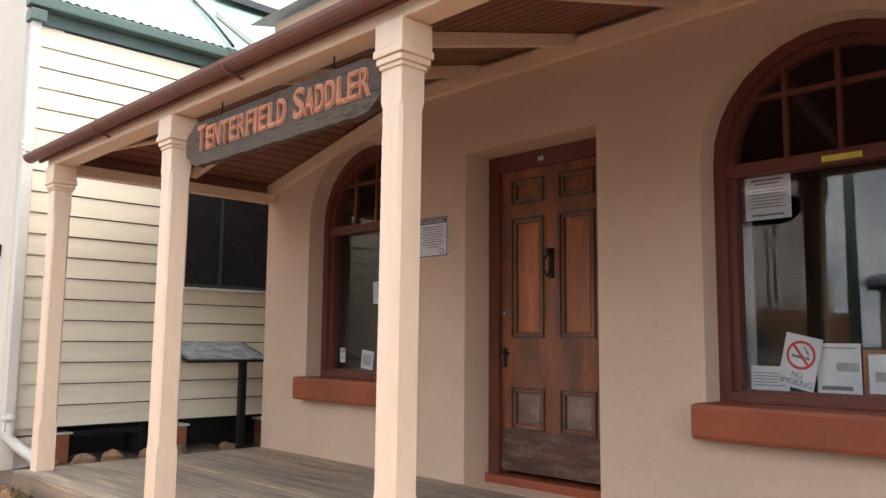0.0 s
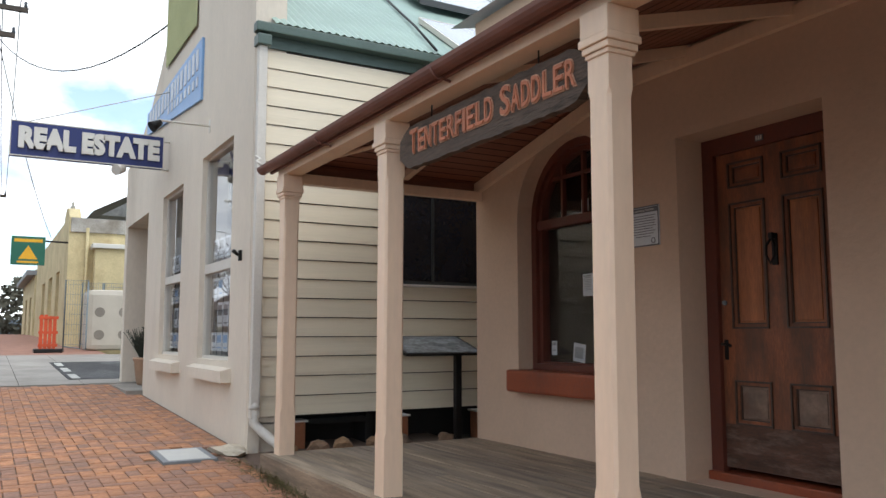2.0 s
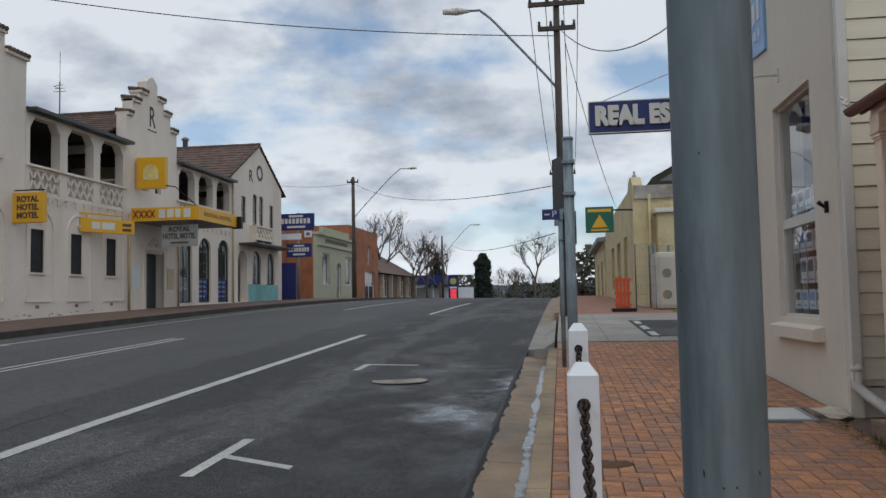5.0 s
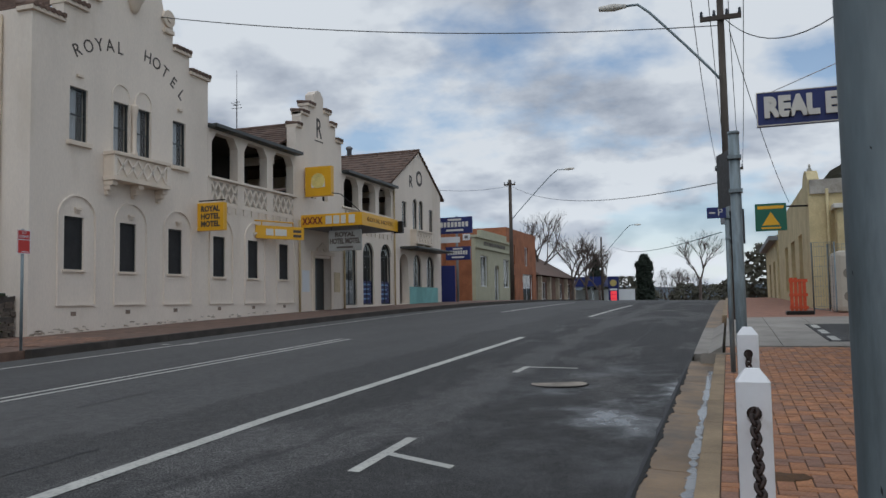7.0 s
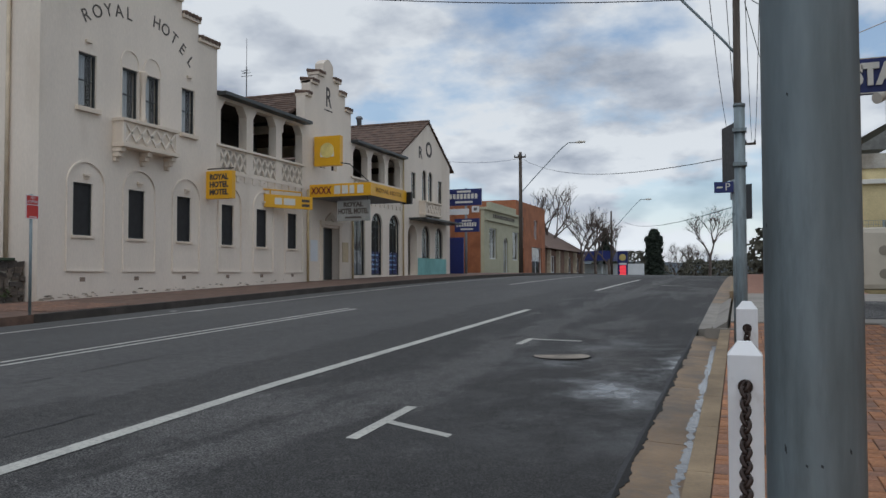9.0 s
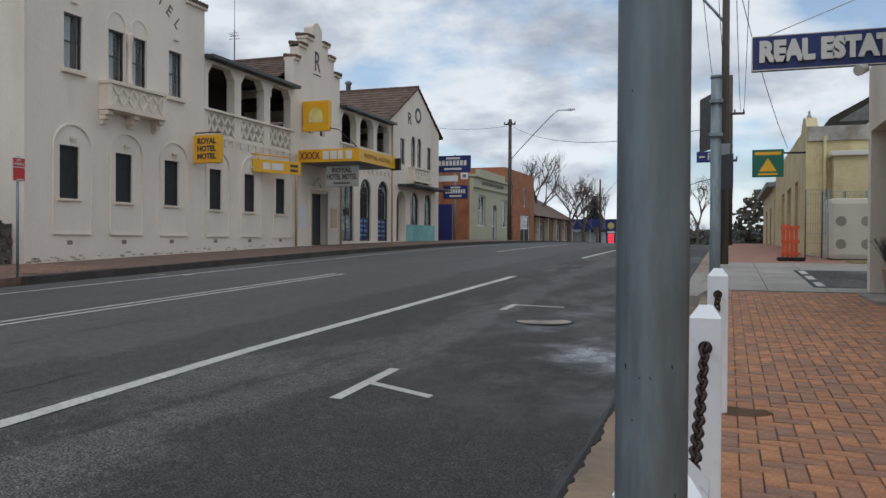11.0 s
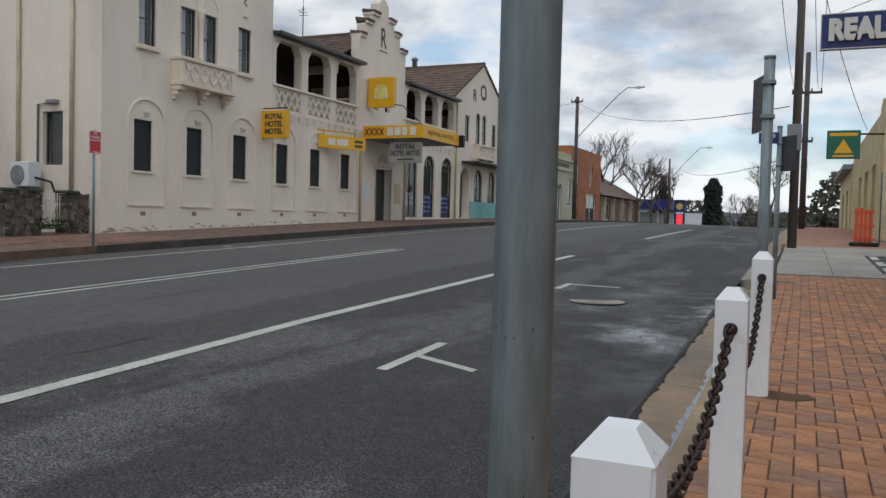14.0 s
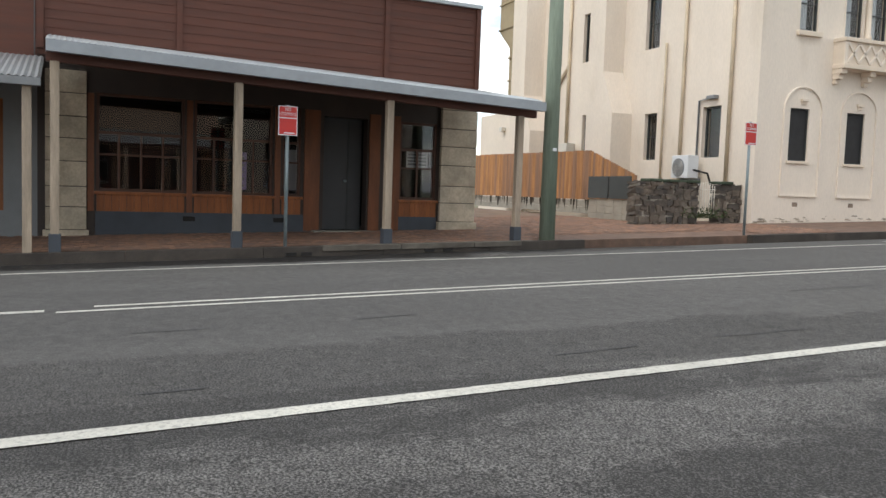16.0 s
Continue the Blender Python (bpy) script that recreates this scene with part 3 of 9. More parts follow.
# ---- ground, road, kerbs and footpaths ----
YS = sorted(steps(-60, 20, 4) + [5.5, 7, 9.5]) + steps(22, 60, 2) + steps(64, 240, 8)
bm = bmesh.new()
gx = [-1500, -400, -60, -20, -14, 0, 4, 20, 60, 400, 1500]
gy = [-1500, -200, -60] + YS[1:] + [400, 1500]
g = [[bm.verts.new((x, y, rise(y) - 0.45)) for x in gx] for y in gy]
for j in range(len(gy) - 1):
    for i in range(len(gx) - 1):
        bm.faces.new((g[j][i], g[j][i + 1], g[j + 1][i + 1], g[j + 1][i]))
single("ground", bm, GRASS, "dry grassy ground falling away beyond the street", "ground", kind="structure")

bm = bmesh.new()
strip(bm, [-12.79, -11.5, -9.5, -8, -6, -4.5, -2.5, -0.77], YS)
single("road", bm, ASPHALT, "worn grey asphalt main street with damp patches", "road", kind="structure")


def mark(xs, ys, lift=0.005):
    bm = bmesh.new()
    strip(bm, xs, ys, lift)
    return bm


def slant(xa, ya, xb, yb, w=0.05):
    bm = bmesh.new()
    quad(bm, *[(x, y, land(x, y) + 0.005) for x, y in ((xa, ya - w), (xb, yb - w), (xb, yb + w), (xa, ya + w))])
    return bm


def bent():
    """The edge line, which swings slightly toward the kerb lower down the street."""
    bm = bmesh.new()
    prev = None
    for y in steps(-30, 17.4, 0.06):
        x = -4.49 + bend(-4.49, y)
        row = [bm.verts.new((x + d + 0.005 * noise.noise((d * 40, y * 9, 0)) + 0.006 * noise.noise((d * 90, y * 31, 3)), y, land(-4.49, y) + 0.005)) for d in (-0.085, 0.07)]
        if prev:
            bm.faces.new((prev[0], prev[1], row[1], row[0]))
        prev = row
    return bm


lines = [
    (bent(), "long white edge line beside the parking lane"),
    (mark([-4.50, -4.36], steps(26, 38, 3)), "white edge line farther up the street"),
    (mark([-8.33, -8.25], steps(-0.3, 16.2, 0.5)), "one of two white centre lines"),
    (mark([-8.09, -8.01], steps(-0.6, 16.1, 0.5)), "one of two white centre lines"),
    (mark([-8.22, -8.10], steps(-30, -0.7, 3)), "single white centre line"),
    (mark([-8.2, -8.08], steps(29, 44, 3)), "white centre line farther up the street"),
    (mark([-11.26, -11.18], steps(-30, 44, 3)), "thin white line along the opposite parking lane"),
    (mark([-2.84, -2.74], steps(5.3, 6.55, 0.7)), "long stroke of a white parking bay mark"),
    (slant(-2.74, 5.93, -2.10, 5.64), "short stroke of a white parking bay mark"),
    (mark([-3.12, -3.02], [11.2, 11.95]), "long stroke of a farther parking bay mark"),
    (mark([-3.02, -2.30], [11.84, 11.93]), "short stroke of a farther parking bay mark"),
    (mark([-11.9, -11.0], [14.6, 14.72]), "white parking mark across the street"),
    (mark([-2.9, -2.1], [31, 31.15]), "white parking mark far up the street"),
]
for b_, lab in lines:
    single("road_marking", b_, LINEW, lab, "road marking", kind="structure")

# dark wet strip along the foot of the opposite kerb
bm = bmesh.new()
prev = None
for y in steps(-30, 10, 0.25):
    w = (1.15 if y < 6 else 0.55) + 0.45 * noise.noise((1, y * 0.45, 0)) + 0.12 * noise.noise((4, y * 2.1, 0))
    row = [bm.verts.new((x + bend(-12.5, y), y, land(x, y) + 0.004)) for x in (-12.785, -12.785 + w)]
    if prev:
        bm.faces.new((prev[0], prev[1], row[1], row[0]))
    prev = row
single("wet_gutter", bm, mat("wet_dark_gutter", (0.014, 0.0135, 0.013), 0.5, var=0.5, scale=2.5, fine=14, bump=0.15), "dark wet gutter along the opposite kerb", "gutter", kind="structure")

# manhole cover in the parking lane
bm = bmesh.new()
cyl(bm, (-2.24, 10.2, land(-2.24, 10.2) - 0.02), (-2.24, 10.2, land(-2.24, 10.2) + 0.006), 0.35, 0.35, 28)
mh = single("manhole_cover", bm, mat("dull_cover_concrete", (0.36, 0.31, 0.25), 0.9, var=0.4, scale=5, fine=50, bump=0.4, dirt=(0.07, 0.06, 0.05), dirt_at=0.56, dirt_scale=3), "round concrete manhole cover set in the asphalt", "manhole cover")
bm = bmesh.new()
spin(bm, [(0.352, -0.01), (0.375, -0.01), (0.375, 0.003), (0.352, 0.004)], (-2.24, 10.2, land(-2.24, 10.2)), 28)
adopt(new("rim", mesh_of("rim", bm, mat("tarred_iron_rim", (0.018, 0.016, 0.015), 0.7, var=0.4))), mh)

# concrete gutter and kerb on the near side
bm = bmesh.new()
for y0 in [-30 + 2.4 * k for k in range(0, 17)] + [10.8 + 2.4 * k for k in range(0, 40)]:
    if 12.2 < y0 < 13.5:
        continue
    ys = [y0 + 0.006, y0 + 1.2, y0 + 2.394]
    strip(bm, [-0.775, -0.60, -0.40], ys, 0.006, 0.2)
single("gutter", bm, mat("rusty_gutter_concrete", (0.27, 0.18, 0.10), 0.6, var=0.4, scale=1.6, fine=40, bump=0.5, dirt=(0.10, 0.085, 0.07), dirt_at=0.54, dirt_scale=1.8), "stained concrete gutter strip with wet silt", "gutter", kind="structure")
bm = bmesh.new()
y0 = -30
while y0 < 100:
    L = 1.2 if y0 < 20 else 4
    if not (12.9 < y0 < 14.4 or 15.5 < y0 < 20.5):
        box(bm, -0.40, -0.265, y0 + 0.004, y0 + L - 0.004, -0.3, 0.004, 0.0, rise)
    y0 += L
single("kerb", bm, KERBC, "weathered yellowish concrete kerb", "kerb", kind="structure")
# the ragged broken edge of the asphalt along the gutter
bm = bmesh.new()
prev = None
for y in steps(2.4, 12.2, 0.035):
    w = max(0.004, 0.016 + 0.045 * noise.noise((1, y * 2.3, 0)) + 0.030 * noise.noise((4, y * 11, 0)))
    row = [bm.verts.new((x, y, land(x, y) + z)) for x, z in ((-0.795, 0.003), (-0.785, 0.012), (-0.775 + w, 0.011), (-0.775 + w, 0.002))]
    if prev:
        for k in range(3):
            bm.faces.new((prev[k], prev[k + 1], row[k + 1], row[k]))
    prev = row
single("asphalt_edge", bm, mat("crumbled_tar", (0.014, 0.013, 0.012), 0.85, var=0.5, fine=60), "crumbled black asphalt edge against the gutter", "road edge", kind="structure")
# a thin streak of water in the gutter, broken by silt
# its pale bluish base colour adds painted sky sheen to the real gloss
WATER = mat("gutter_water", (0.16, 0.17, 0.185), 0.12, var=0.3, fine=30, bump=0.12)
bm = bmesh.new()
prev = None
for y in steps(3.4, 12, 0.014):
    c = -0.462 + 0.03 * noise.noise((0, y * 1.3, 0)) + 0.012 * noise.noise((3, y * 6, 0))
    w = 0.030 + 0.030 * noise.noise((5, y * 1.7, 0))
    lo, hi = [max(0.003, w + 0.030 * noise.noise((k, y * 9, 0)) + 0.022 * noise.noise((k, y * 31, 0))) for k in (2, 8)]
    row = (bm.verts.new((c - lo, y, land(c - lo, y) + 0.009)), bm.verts.new((min(c + hi, -0.404), y, land(-0.404, y) + 0.009)))
    if prev:
        bm.faces.new((prev[0], prev[1], row[1], row[0]))
    prev = row
single("gutter_water", bm, WATER, "thin streak of water lying in the gutter", "water", kind="structure")

# a tarred seam wandering along the traffic lane, and crumbling asphalt edge at the gutter
TAR = mat("tar_seam", (0.028, 0.028, 0.03), 0.7, var=0.4)
for x0, ya, yb, w in ((-5.15, -12, 16, 0.018), (-6.9, -6, 9, 0.012), (-2.0, 14, 30, 0.02), (-0.80, 3, 13.5, 0.03)):
    bm = bmesh.new()
    prev = None
    for y in steps(ya, yb, 0.2):
        c, ww = x0 + 0.10 * (x0 < -1) * noise.noise((x0, y * 0.5, 0)) + 0.03 * noise.noise((x0, y * 3, 4)), w * (0.6 + 0.8 * abs(noise.noise((9, y * 2, x0))))
        if noise.noise((x0 * 3, y * 0.9, 7)) < 0.02 and x0 < -3:
            prev = None
            continue
        row = [bm.verts.new((c + d * ww + bend(x0, y), y, land(c, y) + 0.003)) for d in (-1, 1)]
        if prev:
            bm.faces.new((prev[0], prev[1], row[1], row[0]))
        prev = row
    single("road_seam", bm, TAR, "dark cracked seam in the asphalt", "road seam", kind="structure")
# broken pit at the driveway
bm = bmesh.new()
box(bm, -0.62, 0.05, 12.95, 13.0, -0.3, 0.02, 0, rise)
box(bm, -0.62, -0.55, 13.0, 14.2, -0.3, -0.05, 0, rise)
strip(bm, [-0.78, -0.55, -0.32], steps(14.3, 20.9, 0.6), 0.012, 0.25)
single("drain_pit", bm, CONC, "broken concrete stormwater pit at the driveway edge", "drain", kind="structure")
for k in range(5):
    bm = bmesh.new()
    y = 13.05 + 0.13 * k
    lump(bm, (-0.45 + 0.07 * (k % 2), y, rise(y) - 0.12), (0.09, 0.07, 0.06), 40 + k)
    single("rubble", bm, ROCK, "loose red-brown rubble in the broken pit", "rubble", "rubble in the pit")

# near footpath: bedding under the pavers, then concrete across the driveway, then pavers again
bm = bmesh.new()
strip(bm, [-0.27, 1.0, 2.2, 4.2], steps(-30, 14.4, 2), -0.012, 0.3)
single("footpath_bed", bm, JOINT, "dark sandy bed between clay pavers", "footpath", kind="structure")
bm = bmesh.new()
for x0, x1 in ((-0.27, 0.62), (0.63, 1.55), (1.56, 3.6)):
    for ya, yb in ((14.42, 18.4), (18.41, 23.2)):
        strip(bm, [x0, x1], [ya, (ya + yb) / 2, yb - 0.01], 0.004, 0.3)
single("driveway", bm, CONC, "pale concrete driveway slabs across the footpath", "driveway", kind="structure")
bm = bmesh.new()
strip(bm, [1.4, 3, 9], [15.3, 18, 20.0], 0.012, 0.1)
single("side_lane", bm, ASPHALT, "dark asphalt side lane beside the agency", "lane", kind="structure")
for y in (15.35, 17.0, 18.6):
    bm = bmesh.new()
    strip(bm, [1.46, 1.53, 1.60], [y, y + 0.5, y + 1.0], 0.02)
    single("lane_marking", bm, LINEW, "white dash along the mouth of the lane", "road marking", kind="structure")
bm = bmesh.new()
strip(bm, [-0.27, 1, 3], steps(23.2, 110, 4), 0.0, 0.3)
single("footpath_north", bm, mat("far_pavers", (0.30, 0.15, 0.10), 0.85, var=0.3, scale=5, fine=30), "brick footpath beyond the driveway", "footpath", kind="structure")

# opposite footpath and kerb
bm = bmesh.new()
strip(bm, [-17.5, -16, -14, -12.95], steps(-30, 7.4, 2) + steps(12.6, 110, 3), 0.0, 0.3)
single("footpath_opposite", bm, mat("opposite_pavers", (0.15, 0.09, 0.065), 0.85, var=0.45, scale=3, fine=11, bump=0.5, dirt=(0.13, 0.09, 0.065), dirt_at=0.55), "brick footpath before the hotel and shops", "footpath", kind="structure")
bm = bmesh.new()
g = []
for y in steps(7.4, 12.6, 1.3):
    g.append([bm.verts.new((x, y, land(x, y) - d)) for x, d in ((-40, 0), (-20, 0), (-14.4, 0.0), (-12.95, 0.10))])
for a, b in zip(g, g[1:]):
    for i in range(3):
        bm.faces.new((a[i], a[i + 1], b[i + 1], b[i]))
single("side_drive", bm, mat("worn_brick_drive", (0.17, 0.12, 0.085), 0.9, var=0.35, scale=2, fine=12, bump=0.6, dirt=(0.20, 0.10, 0.06), dirt_at=0.55), "worn brick drive between shop and hotel", "driveway", kind="structure")
bm = bmesh.new()
y0 = -30
while y0 < 100:
    L = 2.0
    lo = 0.09 if 7.3 < y0 + 1 < 12.4 else 0
    if not lo:
        box(bm, -12.95, -12.79, y0 + 0.004, y0 + L - 0.004, -0.25, 0.135, 0.0, rise)
    y0 += L
for v in bm.verts:
    v.co.z += lift_south(-12.9, v.co.y)
    v.co.x += bend(-12.9, v.co.y)
single("kerb_opposite", bm, mat("dark_kerb", (0.06, 0.05, 0.042), 0.85, var=0.4, scale=2), "dark stained stone kerb", "kerb", kind="structure")

LINTEL = mat("stained_lintel_concrete", (0.13, 0.115, 0.095), 0.85, var=0.35, scale=3, fine=40, dirt=(0.07, 0.06, 0.05), dirt_at=0.5)
for ya, yb in ((2.95, 4.3), (4.32, 5.68), (5.7, 6.9)):
    bm = bmesh.new()
    box(bm, -12.96, -12.77, ya, yb, 0.055, 0.145, 0.008, lambda y: rise(y) + lift_south(-12.9, y))
    for v in bm.verts:
        v.co.x += bend(-12.9, v.co.y)
    single("kerb_lintel", bm, LINTEL, "pale concrete drain lintel in the opposite kerb", "kerb", kind="structure")
for ya in (2.35, 2.6, 4.75, 5.1):
    bm = bmesh.new()
    box(bm, -12.80, -12.765, ya, ya + 0.17, -0.005, 0.05, 0.0, lambda y: rise(y) + lift_south(-12.9, y))
    for v in bm.verts:
        v.co.x += bend(-12.9, v.co.y)
    single("drain_slot", bm, DARK, "dark drain slot in the kerb face", "drain", kind="structure")

# ---- the saddlery: a rendered shop front under a timber verandah ----
SF = ("x", 4.05, -1)
W1, W2 = (4.44, 5.72, 0.62, 1.92, 0.61), (0.82, 2.12, 0.62, 1.92, 0.62)
DR = (2.78, 3.868, 0.0, 2.24, 0.0)
shop = thing("saddlery_building", (4.05, 2.5, -0.3), "old pink rendered saddlery with arched windows and a panelled door", "building")
bm = bmesh.new()
wall(bm, SF, 0.30, -2.5, 6.38, -0.6, 3.9, [W1, W2, DR, (-1.3, -0.02, 0.62, 1.92, 0.62)])
part("front_wall", bm, PINK, shop, "pink rough-rendered wall with hairline cracks")
bm = bmesh.new()
wall(bm, ("y", 6.38, 1), 0.30, 4.352, 9.5, -0.6, 3.9)
part("side_wall", bm, PINK, shop)
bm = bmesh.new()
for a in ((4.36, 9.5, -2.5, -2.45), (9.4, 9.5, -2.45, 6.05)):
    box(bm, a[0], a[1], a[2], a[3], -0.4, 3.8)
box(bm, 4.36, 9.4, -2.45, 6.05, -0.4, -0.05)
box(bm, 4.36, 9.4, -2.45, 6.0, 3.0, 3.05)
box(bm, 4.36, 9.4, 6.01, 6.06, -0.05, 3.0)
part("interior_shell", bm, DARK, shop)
bm = bmesh.new()
quad(bm, (3.9, -2.7, 3.9), (9.7, -2.7, 5.2), (9.7, 6.6, 5.2), (3.9, 6.6, 3.9))
part("main_roof", bm, CORRUG, shop)

for h in (W1, W2, (-1.3, -0.02, 0.62, 1.92, 0.62)):
    u0, u1, z0, zs, r = h
    bm = bmesh.new()
    bx(bm, SF, u0 - 0.06, u1 + 0.035, -0.11, 0.16, 0.46, 0.64, 0.022)
    for v in bm.verts:
        v.co += Vector((0, 0, 0.008 * noise.noise(v.co * 4)))
    part("window_sill", bm, OXIDE, shop, "thick red-painted stone sill")
    bm = bmesh.new()
    frame_ring(bm, SF, (u0, u1, 0.60, zs, r), 0.065, 0.15, 0.28)
    wi = part("window", bm, FRAMERED, shop, "arched red-brown timber window with a barred fanlight")
    bm = bmesh.new()
    frame_ring(bm, SF, (u0 + 0.065, u1 - 0.065, 0.665, zs, r - 0.065), 0.04, 0.185, 0.26)
    bx(bm, SF, u0 + 0.06, u1 - 0.06, 0.165, 0.26, 1.83, 1.905, 0.008)
    bx(bm, SF, u0 + 0.06, u1 - 0.06, 0.14, 0.26, 0.64, 0.69, 0.006)
    part("transom", bm, FRAMERED, wi)
    bm = bmesh.new()
    c = (u0 + u1) / 2
    for k in (-1, 0, 1):
        u = c + k * 0.27
        bx(bm, SF, u - 0.012, u + 0.012, 0.20, 0.24, 1.9, arch_top(h, u) - 0.09)
    bx(bm, SF, u0 + 0.12, u1 - 0.12, 0.204, 0.236, 2.235, 2.262)
    part("glazing_bar", bm, FRAMERED, wi)
    bm = bmesh.new()
    pane_of(bm, SF, (u0 + 0.07, u1 - 0.07, 0.67, zs, r - 0.07), 0.222)
    no_shadow(part("pane", bm, SHOPGLASS, wi))
    # window stage and pale side lining inside
    bm = bmesh.new()
    bx(bm, SF, u0, u1, 0.31, 0.85, 0.60, 0.64)
    part("display_shelf", bm, DARK, wi)
    if h is not W2:
        continue
    bm = bmesh.new()
    bx(bm, SF, u1 - 0.13, u1 - 0.06, 0.31, 0.33, 0.64, 1.85)
    part("side_lining", bm, mat("pale_lining", (0.42, 0.44, 0.44), 0.8), wi)


def sheet(name, label, category, u0, u1, z0, z1, d, bars=(), tilt=0.0, frame_mat=None):
    """A paper or card that stands on the window stage behind the glass, with printed bars."""
    c, zc = (u0 + u1) / 2, (z0 + z1) / 2
    t = thing(name, pt(SF, c, d, z0), label, category)

    def put(nm, a, b, e, f, da, db, mt):
        bm = bmesh.new()
        bx(bm, SF, a, b, da, db, e, f)
        o = Vector(pt(SF, c, d, zc))
        bmesh.ops.rotate(bm, cent=o, matrix=Matrix.Rotation(tilt, 3, "X"), verts=bm.verts)
        return part(nm, bm, mt, t)

    put("card", u0, u1, z0, z1, d, d + 0.004, PAPER)
    if frame_mat:
        for a, b, e, f in ((u0 - 0.02, u1 + 0.02, z1, z1 + 0.02), (u0 - 0.02, u1 + 0.02, z0 - 0.02, z0), (u0 - 0.02, u0, z0, z1), (u1, u1 + 0.02, z0, z1)):
            put("frame", a, b, e, f, d - 0.008, d + 0.012, frame_mat)
    for a, b, e, f in bars:
        put("print", u1 - (u1 - u0) * b, u1 - (u1 - u0) * a, z0 + (z1 - z0) * e, z0 + (z1 - z0) * f, d - 0.003, d, PALEPRINT if f - e > 0.09 else INK)
    return t


TXT = [(0.15, 0.85, 0.88, 0.92), (0.25, 0.75, 0.80, 0.83)] + [(0.1 + 0.06 * (k % 2), 0.9 - 0.05 * (k % 3), 0.72 - 0.075 * k, 0.735 - 0.075 * k) for k in range(7)]
sheet("notice", "white printed notice taped inside the window glass", "notice", 1.74, 1.985, 1.60, 1.835, 0.236, TXT + [(0.15, 0.85, 0.08, 0.12)])
sheet("leaflet", "white leaflet lying low in the shop window", "leaflet", 1.80, 2.0, 0.70, 0.83, 0.27, [(0.1, 0.9, 0.7 - 0.12 * k, 0.73 - 0.12 * k) for k in range(5)])
sheet("document", "pale typed document with a small picture in the window", "document", 1.45, 1.66, 0.70, 0.95, 0.275, [(0.1, 0.9, 0.9, 0.92), (0.45, 0.95, 0.45, 0.62), (0.1, 0.8, 0.08, 0.16)])
sheet("photograph", "brown-framed grey photograph of an old building in the window", "photograph", 1.12, 1.42, 0.71, 0.90, 0.28, [(0.1, 0.9, 0.3, 0.55), (0.3, 0.7, 0.55, 0.68)], frame_mat=STAINWOOD)
sheet("sticker", "yellow sticker on the window transom", "sticker", 1.36, 1.55, 1.845, 1.875, 0.158)
sheet("price_card", "small pink and white card in the corner of the window", "card", 5.50, 5.57, 0.76, 0.88, 0.24, [(0.1, 0.9, 0.7, 0.9), (0.2, 0.8, 0.3, 0.4)])
sheet("small_photograph", "small framed grey photograph leaning in the window", "photograph", 5.18, 5.33, 0.71, 0.86, 0.28, [(0.15, 0.85, 0.2, 0.8)], tilt=0.12)
sheet("window_notice", "white notice on the inside of the arched window", "notice", 5.02, 5.14, 1.24, 1.42, 0.236, TXT)
sheet("window_leaflet", "small white leaflet high in the arched window", "leaflet", 5.05, 5.14, 1.93, 2.03, 0.236, TXT[:4])
for o in bpy.data.objects:
    if o.name.startswith("card") and o.parent and o.parent.name == "sticker":
        o.data.materials[0] = mat("yellow_sticker", (0.72, 0.58, 0.08), 0.6)

# the no smoking card, tilted
ns = thing("no_smoking_sign", pt(SF, 1.74, 0.255, 0.70), "tilted white no smoking card propped in the window", "sign")
T_NS = Matrix.Translation(pt(SF, 1.735, 0.25, 0.855)) @ upright(SF) @ Matrix.Rotation(radians(-13), 4, "Z")


def ns_put(nm, bm, mt):
    bmesh.ops.transform(bm, matrix=T_NS, verts=bm.verts)
    return part(nm, bm, mt, ns)


bm = bmesh.new()
box(bm, -0.092, 0.092, -0.135, 0.135, -0.004, 0)
ns_put("card", bm, PAPER)
bm = bmesh.new()
o_, i_ = [[(r * math.cos(k * math.pi / 16), r * math.sin(k * math.pi / 16) + 0.035, 0.001) for k in range(32)] for r in (0.074, 0.060)]
for k in range(32):
    quad(bm, o_[k], o_[(k + 1) % 32], i_[(k + 1) % 32], i_[k])
quad(bm, *[(x, y + 0.035, 0.0022) for x, y in ((-0.050, 0.040), (-0.040, 0.050), (0.050, -0.040), (0.040, -0.050))])
ns_put("red_circle", bm, REDSIGN)
bm = bmesh.new()
quad(bm, *[(x, y, 0.0012) for x, y in ((-0.045, 0.018), (0.02, 0.018), (0.02, 0.032), (-0.045, 0.032))])
quad(bm, *[(x, y, 0.0012) for x, y in ((0.025, 0.018), (0.045, 0.018), (0.045, 0.032), (0.025, 0.032))])
for k in range(4):
    quad(bm, *[(x, y, 0.0012) for x, y in ((0.03 - 0.008 * k, 0.045 + 0.009 * k), (0.042 - 0.008 * k, 0.042 + 0.009 * k), (0.042 - 0.008 * k, 0.050 + 0.009 * k), (0.03 - 0.008 * k, 0.053 + 0.009 * k))])
ns_put("cigarette", bm, INK)
for body, y_, w_ in (("NO", -0.068, 0.055), ("SMOKING", -0.107, 0.165)):
    me = text_mesh(body, 0.042, 0.0005)
    xs = [v.co.x for v in me.vertices]
    me.transform(T_NS @ Matrix.Translation((0, y_, 0.002)) @ Matrix.Diagonal((w_ / (max(xs) - min(xs)), 1, 1, 1)))
    me.materials.clear()
    me.materials.append(INK)
    adopt(new("lettering", me), ns)

